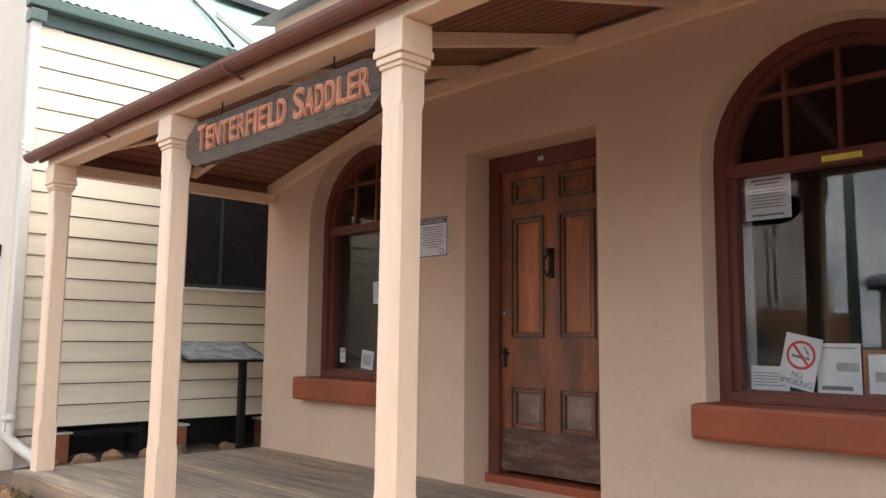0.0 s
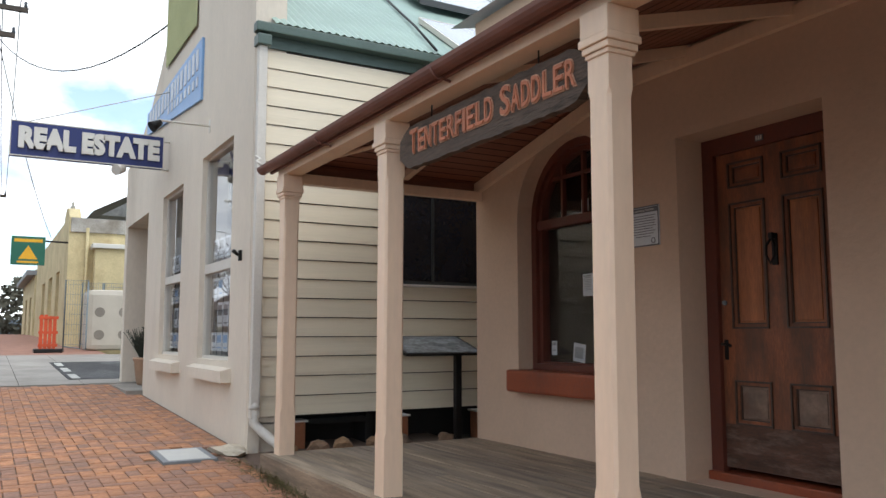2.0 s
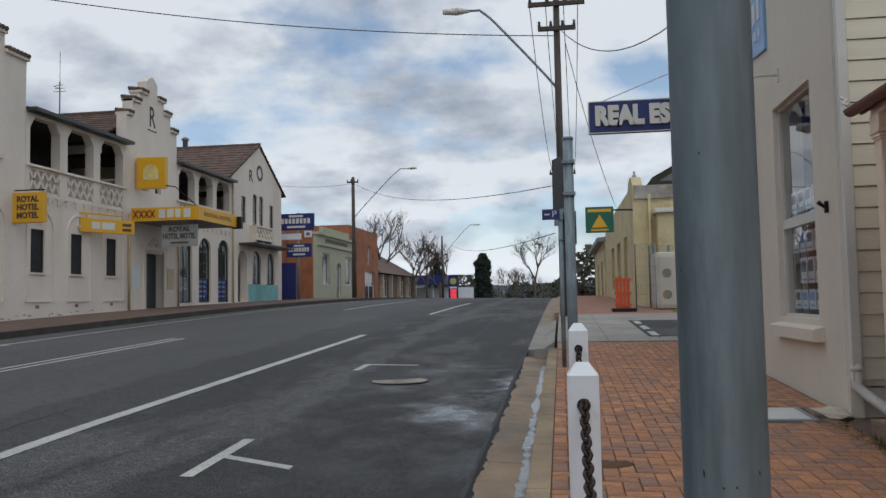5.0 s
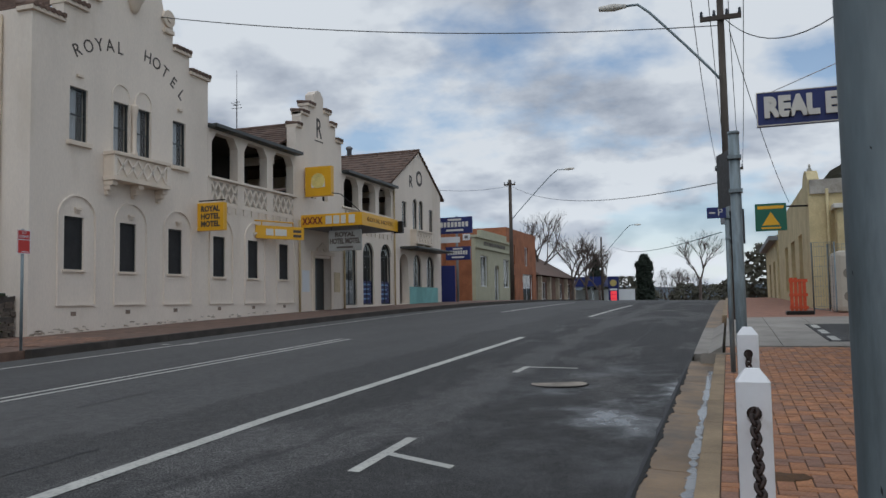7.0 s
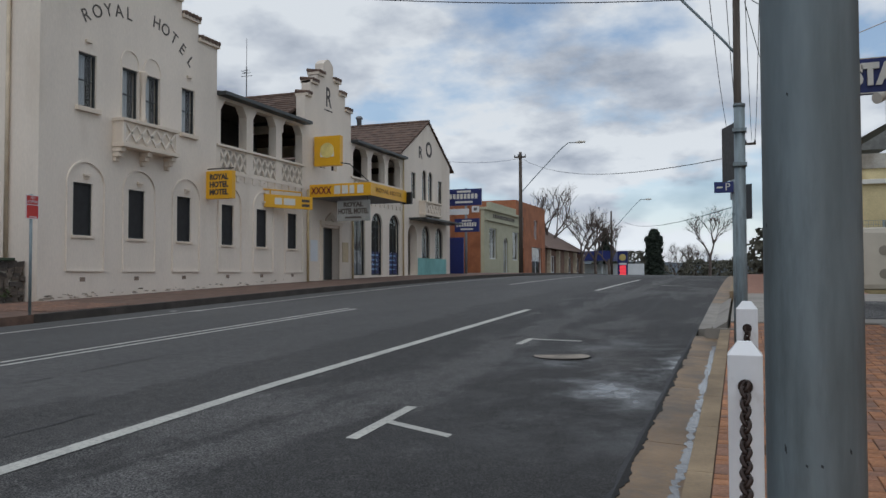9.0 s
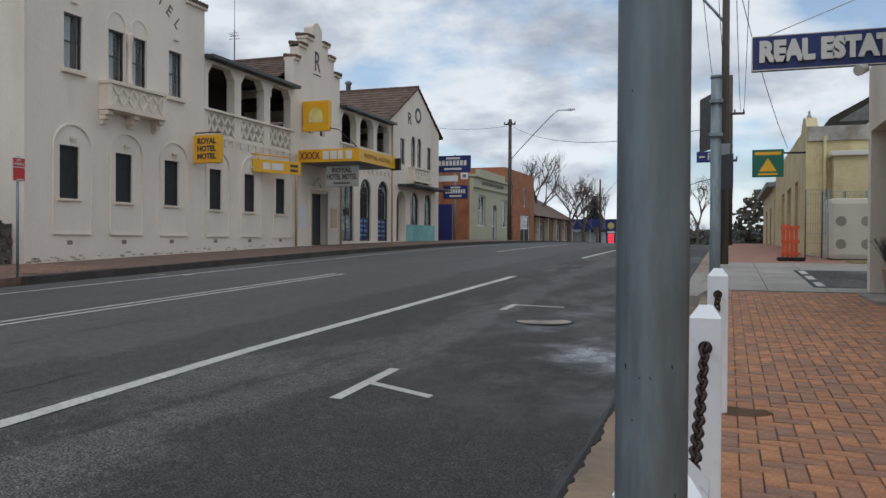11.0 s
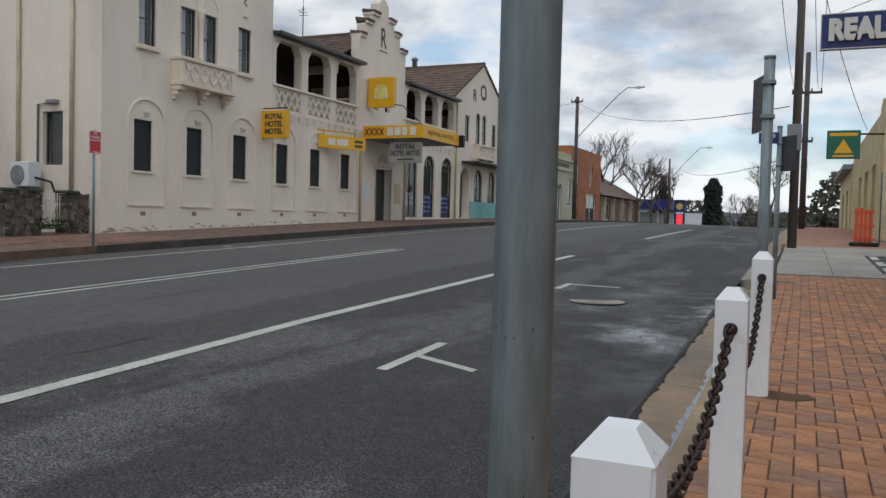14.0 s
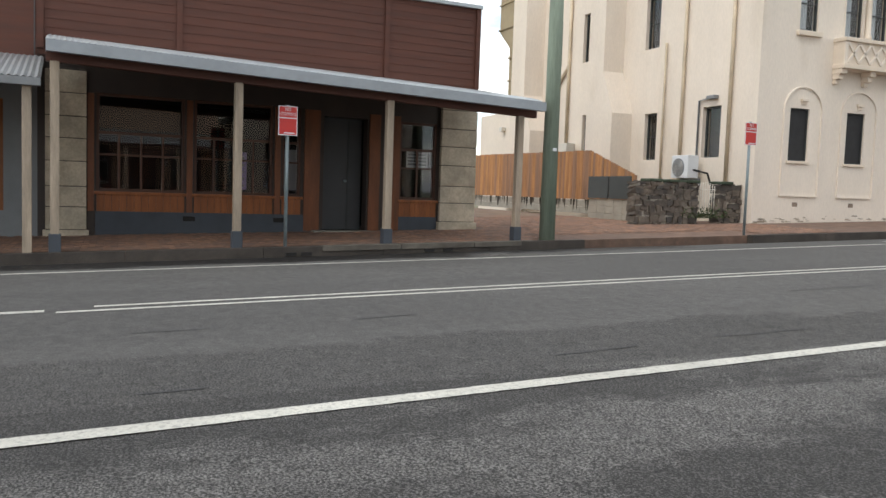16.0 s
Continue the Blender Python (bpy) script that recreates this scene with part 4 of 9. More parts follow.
# the door
bm = bmesh.new()
for a in ((3.772, 3.866, 0.24, 0.36, 0.0, 2.238), (2.782, 2.88, 0.24, 0.36, 0.0, 2.238), (2.88, 3.772, 0.24, 0.36, 2.125, 2.238)):
    bx(bm, SF, *a)
part("door_frame", bm, FRAMERED, shop, "scuffed red-brown door frame")
bm = bmesh.new()
bx(bm, SF, 2.782, 3.866, 0.20, 0.42, -0.02, 0.055, 0.01)
part("door_step", bm, OXIDE, shop)
PAN = [(2.99, 3.27, 1.89, 2.06), (3.40, 3.68, 1.89, 2.06), (2.99, 3.27, 0.97, 1.79), (3.40, 3.68, 0.97, 1.79), (2.99, 3.27, 0.36, 0.64), (3.40, 3.68, 0.36, 0.64)]
bm = bmesh.new()
leaf_us, leaf_zs = [2.885, 2.99, 3.27, 3.40, 3.68, 3.785], [0.36, 0.64, 0.97, 1.79, 1.89, 2.06, 2.125]
for a, b in zip(leaf_us, leaf_us[1:]):
    for c, d in zip(leaf_zs, leaf_zs[1:]):
        if not any(p[0] - 0.01 < a and b < p[1] + 0.01 and p[2] - 0.01 < c and d < p[3] + 0.01 for p in PAN):
            bx(bm, SF, a, b, 0.275, 0.32, c, d)
bmesh.ops.remove_doubles(bm, verts=bm.verts, dist=0.0005)
door = part("door", bm, DOORWOOD, shop, "weathered varnished timber door with six moulded panels")
for k, (a, b, c, d) in enumerate(PAN):
    bm = bmesh.new()
    ring(bm, SF, outline(a, b, c, d, 0), outline(a + 0.011, b - 0.011, c + 0.011, d - 0.011, 0), 0.264, 0.30)
    part("panel_moulding", bm, DOORDARK, door)
    bm = bmesh.new()
    ring(bm, SF, outline(a + 0.011, b - 0.011, c + 0.011, d - 0.011, 0), outline(a + 0.030, b - 0.030, c + 0.030, d - 0.030, 0), 0.276, 0.30)
    part("inner_moulding", bm, DOORWOOD, door)
    bm = bmesh.new()
    ring(bm, SF, outline(a + 0.030, b - 0.030, c + 0.030, d - 0.030, 0), outline(a + 0.037, b - 0.037, c + 0.037, d - 0.037, 0), 0.284, 0.30)
    part("panel_moulding", bm, DOORDARK, door)
    bm = bmesh.new()
    bx(bm, SF, a + 0.02, b - 0.02, 0.293, 0.31, c + 0.02, d - 0.02)
    bx(bm, SF, a + 0.05, b - 0.05, 0.286, 0.30, c + 0.05, d - 0.05, 0.004)
    # middle panels take the lit copy of the wood, top ones the plain one
    part("door_panel", bm, DOORGREY if d < 0.7 else LITPANELWOOD if d < 1.85 else DOORWOOD, door)
bm = bmesh.new()
bx(bm, SF, 2.885, 3.785, 0.274, 0.32, 0.085, 0.36)
part("bottom_rail", bm, RAILWOOD, door, "dark scuffed bottom rail")
bm = bmesh.new()
bx(bm, SF, 3.315, 3.355, 0.262, 0.275, 1.36, 1.56, 0.004)
bx(bm, SF, 3.32, 3.35, 0.225, 0.27, 1.52, 1.56, 0.006)
tube(bm, [pt(SF, 3.335, 0.24, 1.53), pt(SF, 3.365, 0.225, 1.48), pt(SF, 3.365, 0.222, 1.42), pt(SF, 3.335, 0.225, 1.37), pt(SF, 3.305, 0.222, 1.42), pt(SF, 3.305, 0.225, 1.48), pt(SF, 3.335, 0.24, 1.53)], 0.008)
part("door_knocker", bm, IRON, door, "black iron door knocker")
bm = bmesh.new()
bx(bm, SF, 3.725, 3.755, 0.268, 0.276, 0.77, 0.90, 0.003)
tube(bm, [pt(SF, 3.74, 0.27, 0.87), pt(SF, 3.74, 0.225, 0.87), pt(SF, 3.70, 0.222, 0.875), pt(SF, 3.665, 0.225, 0.86)], 0.009)
part("door_handle", bm, IRON, door, "dark lever handle with a keyhole plate")
bm = bmesh.new()
cyl(bm, pt(SF, 3.74, 0.276, 1.14), pt(SF, 3.74, 0.262, 1.14), 0.016)
part("night_latch", bm, GALV, door)
bm = bmesh.new()
bx(bm, SF, 3.36, 3.42, 0.232, 0.24, 2.15, 2.19, 0.002)
npl = part("number_plate", bm, INK, shop, "small dark plate over the door")
bm = bmesh.new()
for k in range(3):
    bx(bm, SF, 3.368 + 0.017 * k, 3.378 + 0.017 * k, 0.229, 0.232, 2.157, 2.183)
part("number_bars", bm, LETTER, npl)

# wall plaque
pq = thing("wall_plaque", pt(SF, 4.18, 0, 1.54), "white metal plaque of printed text fixed to the wall", "plaque")
bm = bmesh.new()
bx(bm, SF, 4.03, 4.33, -0.012, -0.001, 1.54, 1.82, 0.003)
part("plate", bm, PAPER, pq)
bm = bmesh.new()
ring(bm, SF, outline(4.03, 4.33, 1.54, 1.82, 0), outline(4.038, 4.322, 1.548, 1.812, 0), -0.0145, -0.012)
part("border", bm, INK, pq)
bm = bmesh.new()
bx(bm, SF, 4.04, 4.32, -0.0148, -0.012, 1.775, 1.808)
part("header_band", bm, INK, pq)
letters("heading", "Tenterfield Saddler", 0.024, LETTER, pq, SF, 4.18, 1.791, -0.0155, fit=0.24, extrude=0.0004)
for k in range(9):
    bm = bmesh.new()
    w = (0.12, 0.105, 0.118, 0.11, 0.122, 0.09, 0.115, 0.1, 0.07)[k]
    bx(bm, SF, 4.18 - w, 4.18 + w, -0.0142, -0.012, 1.75 - 0.018 * k, 1.7545 - 0.018 * k)
    part("text_line", bm, INK, pq)
bm = bmesh.new()
o_, i_ = [[(4.085 + r * math.cos(k * math.pi / 12), 1.575 + r * math.sin(k * math.pi / 12)) for k in range(24)] for r in (0.02, 0.015)]
ring(bm, SF, o_, i_, -0.0145, -0.012)
part("seal", bm, INK, pq)

# verandah deck: boards, edge beam
deck = thing("verandah_deck", (3.0, 2.0, -0.2), "grey weathered timber verandah deck", "deck")
rnd = random.Random(5)
for k in range(18):
    x0 = 2.085 + k * 0.1092
    cut = sorted([-2.5, 6.38, rnd.uniform(-1, 1.5), rnd.uniform(2.2, 5.2)])
    for a, b in zip(cut, cut[1:]):
        bm = bmesh.new()
        dz = rnd.uniform(-0.003, 0.002)
        box(bm, x0, x0 + 0.1045, a + 0.002, b - 0.002, -0.028 + dz, dz, 0.003)
        part("deck_board", bm, DECK, deck)
bm = bmesh.new()
box(bm, 2.035, 2.082, -2.5, 6.40, -0.16, 0.0, 0.006)
part("edge_beam", bm, FASCIA, deck)
bm = bmesh.new()
box(bm, 2.05, 2.09, -2.5, 2.0, -0.46, -0.165, 0.004)
box(bm, 2.05, 2.09, 2.0, 4.9, -0.42, -0.165, 0.004)
part("lower_fascia", bm, FASCIA, deck)
bm = bmesh.new()
box(bm, 2.09, 4.04, 6.385, 6.42, -0.16, -0.004, 0.004)
part("end_beam", bm, FASCIA, deck)

# verandah: posts with moulded caps, beam, roof lining, rafters, gutter
ver = thing("verandah", (3.1, 2.5, 0.0), "timber verandah with peach posts and red-brown lining", "verandah")


def post_shape(bm, x, y):
    w = 0.062
    c = 0.013

    def octo(wd, ch, z):
        p = [(-wd + ch, -wd), (wd - ch, -wd), (wd, -wd + ch), (wd, wd - ch), (wd - ch, wd), (-wd + ch, wd), (-wd, wd - ch), (-wd, -wd + ch)]
        return [bm.verts.new((x + a, y + b + 0.014 * (1 - z / 2.2), z)) for a, b in p]

    rows = [octo(w, 0.002, 0.0), octo(w, 0.002, 0.33), octo(w, c, 0.37), octo(w, c, 1.86), octo(w, 0.002, 1.89), octo(w, 0.002, 2.225)]
    for a, b in zip(rows, rows[1:]):
        for k in range(8):
            bm.faces.new((a[k], a[(k + 1) % 8], b[(k + 1) % 8], b[k]))
    bm.faces.new(rows[0][::-1])
    bm.faces.new(rows[-1])


for y in (6.255, 4.38, 2.41, 0.47, -1.49):
    bm = bmesh.new()
    post_shape(bm, 2.19, y)
    post = part("post", bm, PEACH, ver, "peach-painted square post with chamfered edges")
    bm = bmesh.new()
    for a, b, c in ((0.070, 2.02, 2.04), (0.079, 2.04, 2.068), (0.089, 2.068, 2.10), (0.083, 2.10, 2.21)):
        box(bm, 2.19 - a, 2.19 + a, y - a, y + a, b, c, 0.006)
    part("cap", bm, PEACH, post)
bm = bmesh.new()
box(bm, 2.125, 2.26, -2.5, 6.365, 2.212, 2.355, 0.005)
part("front_beam", bm, PEACH, ver)
bm = bmesh.new()
box(bm, 2.262, 4.045, 6.27, 6.35, 2.165, 2.25, 0.005)
part("end_beam", bm, PEACH, ver)
bm = bmesh.new()
box(bm, 2.262, 4.045, 6.352, 6.385, 2.235, 2.37, 0.003)
part("end_board", bm, LINING, ver)
for x, yt, zt in ((3.25, 5.17, 2.60),):
    bm = bmesh.new()
    v = box(bm, x - 0.03, x + 0.03, yt, 6.28, -0.075, 0.0)
    for p in v:
        p.co.z += 2.335 + (zt - 2.335) * (6.40 - p.co.y) / (6.40 - yt)
    part("hip_end_rafter", bm, PEACH, ver)
# underside boards: main slope runs with the front, the hipped end runs across
R0, R1, HY = 2.315, 2.84, 4.3


def zroof(x):
    return R0 + (R1 - R0) * (x - 2.12) / (4.05 - 2.12)


bm = bmesh.new()
n = 20
for k in range(n):
    xa, xb = 2.12 + (4.05 - 2.12) * k / n + 0.006, 2.12 + (4.05 - 2.12) * (k + 1) / n - 0.006
    ya, yb = [6.40 - (6.40 - HY) * (x - 2.12) / (4.05 - 2.12) for x in (xa, xb)]
    za, zb = zroof(xa), zroof(xb)
    bm = bmesh.new()
    quad(bm, (xa, -2.5, za), (xb, -2.5, zb), (xb, yb, zb), (xa, ya, za))
    part("lining_board", bm, LINING, ver)
    bm = bmesh.new()
    # hipped end
    y1, y2 = 6.40 - (6.40 - HY) * k / n - 0.006, 6.40 - (6.40 - HY) * (k + 1) / n + 0.006
    quad(bm, (xa, y1, za), (xb, y2, zb), (4.05, y2, zb), (4.05, y1, za))
    part("lining_board", bm, LINING, ver)
bm = bmesh.new()
quad(bm, (2.12, -2.5, 2.33), (4.05, -2.5, 2.88), (4.05, HY, 2.88), (2.12, 6.4, 2.33))
quad(bm, (2.12, 6.4, 2.33), (4.05, HY, 2.88), (4.05, 6.4, 2.33))
part("roof_underlay", bm, DARK, ver)
bm = bmesh.new()
for k in range(60):
    y0 = -2.5 + 9.0 * k / 60
    for a, b, za, zb in ((0, 0.075, 0.018, 0.0), (0.075, 0.15, 0.0, 0.018)):
        quad(bm, (2.07, y0 + a, 2.335 + za), (2.07, y0 + b, 2.335 + zb), (4.05, y0 + b, 2.95 + zb), (4.05, y0 + a, 2.95 + za))
part("roof_sheet", bm, CORRUG, ver)
for y in (3.72, 2.92, 2.1, 1.3, 0.5, -0.4, -1.3):
    bm = bmesh.new()
    v = box(bm, 2.26, 4.045, y - 0.022, y + 0.022, 0, 0.075)
    for p in v:
        p.co.z += zroof(p.co.x) - 0.078
    part("rafter", bm, PEACH, ver)
bm = bmesh.new()
v = [(2.24, 6.28, 2.30), (4.04, 4.32, 2.76)]
cyl(bm, v[0], v[1], 0.018, 0.018, 6)
part("hip_rafter", bm, PEACH, ver)
bm = bmesh.new()
v = box(bm, 4.0, 4.046, HY, 6.34, -0.1, 0.0)
for p in v:
    p.co.z += 2.80 - (2.80 - 2.33) * (p.co.y - HY) / (6.34 - HY)
v = box(bm, 4.0, 4.046, -2.5, HY, 2.70, 2.80)
part("wall_plate", bm, PEACH, ver)
bm = bmesh.new()
box(bm, 2.098, 2.122, -2.5, 6.50, 2.262, 2.35, 0.004)
part("eaves_fascia", bm, GUTTERPAINT, ver)
# half-round gutter with brackets
bm = bmesh.new()
prof = [(0.053 * math.cos(a), 0.053 * math.sin(a)) for a in [math.pi * (1 + k / 8) for k in range(9)]]
for (a, b), (c, d) in zip(prof, prof[1:]):
    for s in (1.0, 0.9):
        f = quad(bm, (2.052 + a * s, -2.5, 2.312 + b * s), (2.052 + a * s, 6.55, 2.312 + b * s), (2.052 + c * s, 6.55, 2.312 + d * s), (2.052 + c * s, -2.5, 2.312 + d * s))
        f.smooth = True
bm.faces.new([bm.verts.new((2.052 + a, 6.552, 2.312 + b)) for a, b in prof])
part("gutter", bm, GUTTERPAINT, ver, "red-brown half-round gutter")
for y in (5.2, 3.55, 1.9, 0.2):
    bm = bmesh.new()
    tube(bm, [(2.005, y, 2.297), (2.009, y, 2.267), (2.042, y, 2.244), (2.08, y, 2.246), (2.122, y, 2.236)], 0.008, 6)
    part("gutter_bracket", bm, GUTTERPAINT, ver)
bm = bmesh.new()
tube(bm, [(2.02, 6.5, 2.337), (1.99, 6.53, 2.367), (2.03, 6.56, 2.397), (2.0, 6.6, 2.427)], 0.012, 6)
part("wire_tie", bm, PIPE, ver)

# the hanging sign
sg = thing("hanging_sign", (2.2, 3.45, 1.93), "rough carved timber sign with raised faded red lettering", "sign")
SS = ("x", 2.17, -1)
U0, U1, Z0, Z1 = 2.515, 4.225, 1.885, 2.13
bm = bmesh.new()
rnd = random.Random(9)
prof = []
N = 40
cut = lambda s: 0.075 if s < 0.02 else max(0.0, 0.075 * (1 - s / 0.06))
low = [(U0 + (U1 - U0) * k / N, Z0 + cut(min(k, N - k) / N) + rnd.uniform(-0.004, 0.004)) for k in range(N + 1)]
high = [(U1 - (U1 - U0) * k / N, Z1 - cut(min(k, N - k) / N) + rnd.uniform(-0.004, 0.004)) for k in range(N + 1)]
lo_hi = low + high
f0 = [bm.verts.new(pt(SS, u, 0, z)) for u, z in lo_hi]
f1 = [bm.verts.new(pt(SS, u, 0.045, z)) for u, z in lo_hi]
bm.faces.new(f0)
bm.faces.new(f1[::-1])
for k in range(len(f0)):
    bm.faces.new((f0[k], f0[(k + 1) % len(f0)], f1[(k + 1) % len(f0)], f1[k]))
part("board", bm, SIGNWOOD, sg)
for body, a, b in (("TENTERFIELD", 3.215, 4.09), ("SADDLER", 2.59, 3.16)):
    x = b
    wid = [0.45 if c == "I" else 1.0 for c in body]
    wid[0] = 1.2
    unit = (b - a) / sum(wid)
    for k, ch in enumerate(body):
        w = wid[k] * unit
        hgt = 0.142 if k == 0 else 0.124
        zc = 2.015 + (0.008 if k == 0 else 0)
        letters("letter", ch, hgt * 1.42, SIGNPINK, sg, SS, x - w / 2, zc, -0.003, fit=w * 0.90, extrude=0.003, bold=0.005)
        letters("letter_face", ch, hgt * 1.36, SIGNRED, sg, SS, x - w / 2, zc, -0.009, fit=w * 0.80, extrude=0.003, bold=0.001)
        x -= w
for y in (2.9, 3.9):
    bm = bmesh.new()
    cyl(bm, (2.205, y, 2.12), (2.205, y, 2.225), 0.004, 0.004, 6)
    part("hanger", bm, IRON, sg)

# the reading board on its pedestal, in the gap past the deck end
rb = thing("information_board", (4.0, 6.65, -0.12), "sloped information board with grey photographs on a dark post", "information board")
bm = bmesh.new()
box(bm, 3.97, 4.03, 6.62, 6.68, -0.2, 0.76, 0.006)
part("pedestal", bm, IRON, rb)
T_B = Matrix.Translation((3.75, 6.70, 0.84)) @ Matrix.Rotation(radians(17), 4, "X")


def board_put(nm, a, mt, lab=""):
    bm = bmesh.new()
    box(bm, *a)
    bmesh.ops.transform(bm, matrix=T_B, verts=bm.verts)
    return part(nm, bm, mt, rb, lab)


board_put("panel", (-0.40, 0.42, -0.27, 0.27, -0.02, 0.0), IRON)
board_put("print", (-0.37, 0.39, -0.24, 0.24, 0.001, 0.004), mat("old_photo_print", (0.30, 0.33, 0.35), 0.15, var=0.5, scale=7, fine=30, bump=0), "grey printed photographs under a clear cover")
board_put("caption_band", (-0.37, 0.39, 0.19, 0.24, 0.0045, 0.006), GREY)

# ---- the agency next door: weatherboard side, rendered front ----
AF, AS = ("x", 2.15, -1), ("y", 7.2, -1)
ag = thing("agency_building", (4.0, 11.0, -0.1), "cream rendered agency with tall display windows and weatherboard side", "building")
AW = [(7.86, 9.16, 0.68, 2.91, 0.0), (10.16, 11.42, 0.68, 2.80, 0.0)]


def parapet(u):
    pts = [(7.2, 5.6), (10.9, 5.45), (11.45, 5.15), (11.95, 4.78), (12.7, 4.33), (13.6, 4.0), (14.74, 3.78), (15.0, 3.76)]
    for (a, za), (b, zb) in zip(pts, pts[1:]):
        if u <= b:
            return za + (zb - za) * (u - a) / (b - a)
    return pts[-1][1]


bm = bmesh.new()
wall(bm, AF, 0.30, 7.2, 14.8, lambda u: rise(u) - 0.3, parapet, AW + [(12.55, 14.55, rise(13.5), 2.75, 0.0)], [10.9, 11.45, 11.95, 12.7, 13.6])
part("front_wall", bm, RENDERC, ag, "cream render with rain streaks")
for u0, u1, z0, zs, r in AW:
    bm = bmesh.new()
    v = bx(bm, AF, u0 - 0.12, u1 + 0.1, -0.10, 0.16, z0 - 0.20, z0 - 0.02)
    for p in v:
        if p.co.x < 2.1 and p.co.z > z0 - 0.1:
            p.co.z -= 0.07
    part("window_sill", bm, RENDERC, ag, "sloping cream sill")
    bm = bmesh.new()
    frame_ring(bm, AF, (u0, u1, z0, zs, 0), 0.032, 0.055, 0.15)
    wi = part("window", bm, PIPE, ag, "tall two-light aluminium shop window")
    bm = bmesh.new()
    bx(bm, AF, u0 + 0.03, u1 - 0.03, 0.05, 0.148, 1.60, 1.70)
    part("transom", bm, PIPE, wi)
    bm = bmesh.new()
    pane_of(bm, AF, (u0 + 0.03, u1 - 0.03, z0 + 0.03, zs - 0.03, 0), 0.085)
    no_shadow(part("pane", bm, MIRRORGLASS, wi))
    # listing cards hung in rows behind the glass
    rnd = random.Random(int(u0 * 10))
    cw = (u1 - u0 - 0.1) / 5
    for row, (za, zb) in enumerate(((0.76, 0.96), (1.02, 1.28), (1.34, 1.55), (1.76, 1.98))):
        for k in range(5):
            if row == 1 and k in (0, 4):
                continue
            a = u0 + 0.05 + cw * k + 0.015
            bm = bmesh.new()
            bx(bm, AF, a, a + cw - 0.03, 0.135, 0.14, za, zb)
            part("listing_card", bm, PAPER, wi)
            bm = bmesh.new()
            bx(bm, AF, a + 0.03, a + cw - 0.06, 0.132, 0.135, za + (zb - za) * 0.45, zb - 0.03)
            bx(bm, AF, a + 0.03, a + cw - 0.08, 0.132, 0.135, za + 0.03, za + 0.045)
            part("card_print", bm, INK if rnd.random() < 0.6 else PALEBLUE, wi)
    bm = bmesh.new()
    for k in range(6):
        u = u0 + 0.05 + cw * k
        bx(bm, AF, u - 0.004, u + 0.004, 0.136, 0.142, z0 + 0.02, 2.0)
    part("hanging_wire", bm, IRON, wi)
bm = bmesh.new()
bx(bm, AF, 7.3, 12.5, 1.2, 1.25, -0.2, 3.4)
bx(bm, AF, 7.3, 12.5, 0.3, 1.2, 3.3, 3.35)
bx(bm, AF, 7.3, 12.5, 0.3, 1.2, 0.1, 0.15)
part("interior_shell", bm, DARK, ag)
# recessed entry
bm = bmesh.new()
bx(bm, AF, 12.35, 12.55, 0.30, 1.6, -0.1, 2.9)
bx(bm, AF, 14.55, 14.8, 0.30, 1.6, -0.1, 2.9)
bx(bm, AF, 12.35, 14.8, 0.30, 1.6, 2.75, 2.9)
bx(bm, AF, 12.35, 14.8, 1.6, 1.7, -0.1, 2.9)
part("entry_recess", bm, RENDERC, ag)
bm = bmesh.new()
bx(bm, AF, 12.5, 14.6, -0.22, 1.6, 0.0, 0.13)
part("entry_step", bm, CONC, ag)
bm = bmesh.new()
bx(bm, AF, 12.9, 13.9, 1.55, 1.6, 0.13, 2.2)
part("entry_door", bm, DARKFRAME, ag)
# yellow-green sheeting above the parapet
bm = bmesh.new()
for k in range(24):
    u = 9.6 + 0.075 * k
    for a, b, da, db in ((0, 0.0375, -0.02, -0.045), (0.0375, 0.075, -0.045, -0.02)):
        quad(bm, pt(AF, u + a, da, 4.62), pt(AF, u + b, db, 4.62), pt(AF, u + b, db, 5.6), pt(AF, u + a, da, 5.6))
part("corrugated_panel", bm, LIMESHEET, ag, "yellow-green corrugated panel over the sign")
# side wall of lapped boards
bm = bmesh.new()
wall(bm, AS, 0.12, 2.452, 11.0, 0.2, 3.62)
# very dark backing makes the gaps read as shadow lines under the boards
part("side_wall", bm, mat("board_gap_shade", (0.06, 0.05, 0.04), 0.9), ag)
nb = 19
for k in range(nb):
    z0 = 0.198 + 0.178 * k
    bm = bmesh.new()
    spans = [(2.26, 11.0)] if z0 + 0.179 < 1.45 or z0 > 2.34 else [(2.26, 3.60), (5.1, 11.0)]
    for a, b in spans:
        p = [pt(AS, a, -0.024, z0 + 0.009), pt(AS, b, -0.024, z0 + 0.009), pt(AS, b, -0.012, z0 + 0.178), pt(AS, a, -0.012, z0 + 0.178)]
        q = [pt(AS, a, 0.0, z0 + 0.009), pt(AS, b, 0.0, z0 + 0.009)]
        quad(bm, *p)
        quad(bm, p[1], p[0], q[0], q[1])
    part("weatherboard", bm, BOARDC, ag)
# dark side window
bm = bmesh.new()
frame_ring(bm, AS, (3.62, 5.08, 1.43, 2.36, 0), 0.035, -0.04, 0.02)
sw = part("window", bm, DARKFRAME, ag, "dark side window over a pale sill")
bm = bmesh.new()
bx(bm, AS, 3.66, 5.04, -0.03, -0.02, 1.47, 2.32)
part("pane", bm, mat("dark_tinted_glass", (0.012, 0.014, 0.02), 0.12, var=0.2, bump=0.02), sw)
bm = bmesh.new()
bx(bm, AS, 4.0, 4.03, -0.045, -0.03, 1.47, 2.32)
part("mullion", bm, DARKFRAME, sw)
bm = bmesh.new()
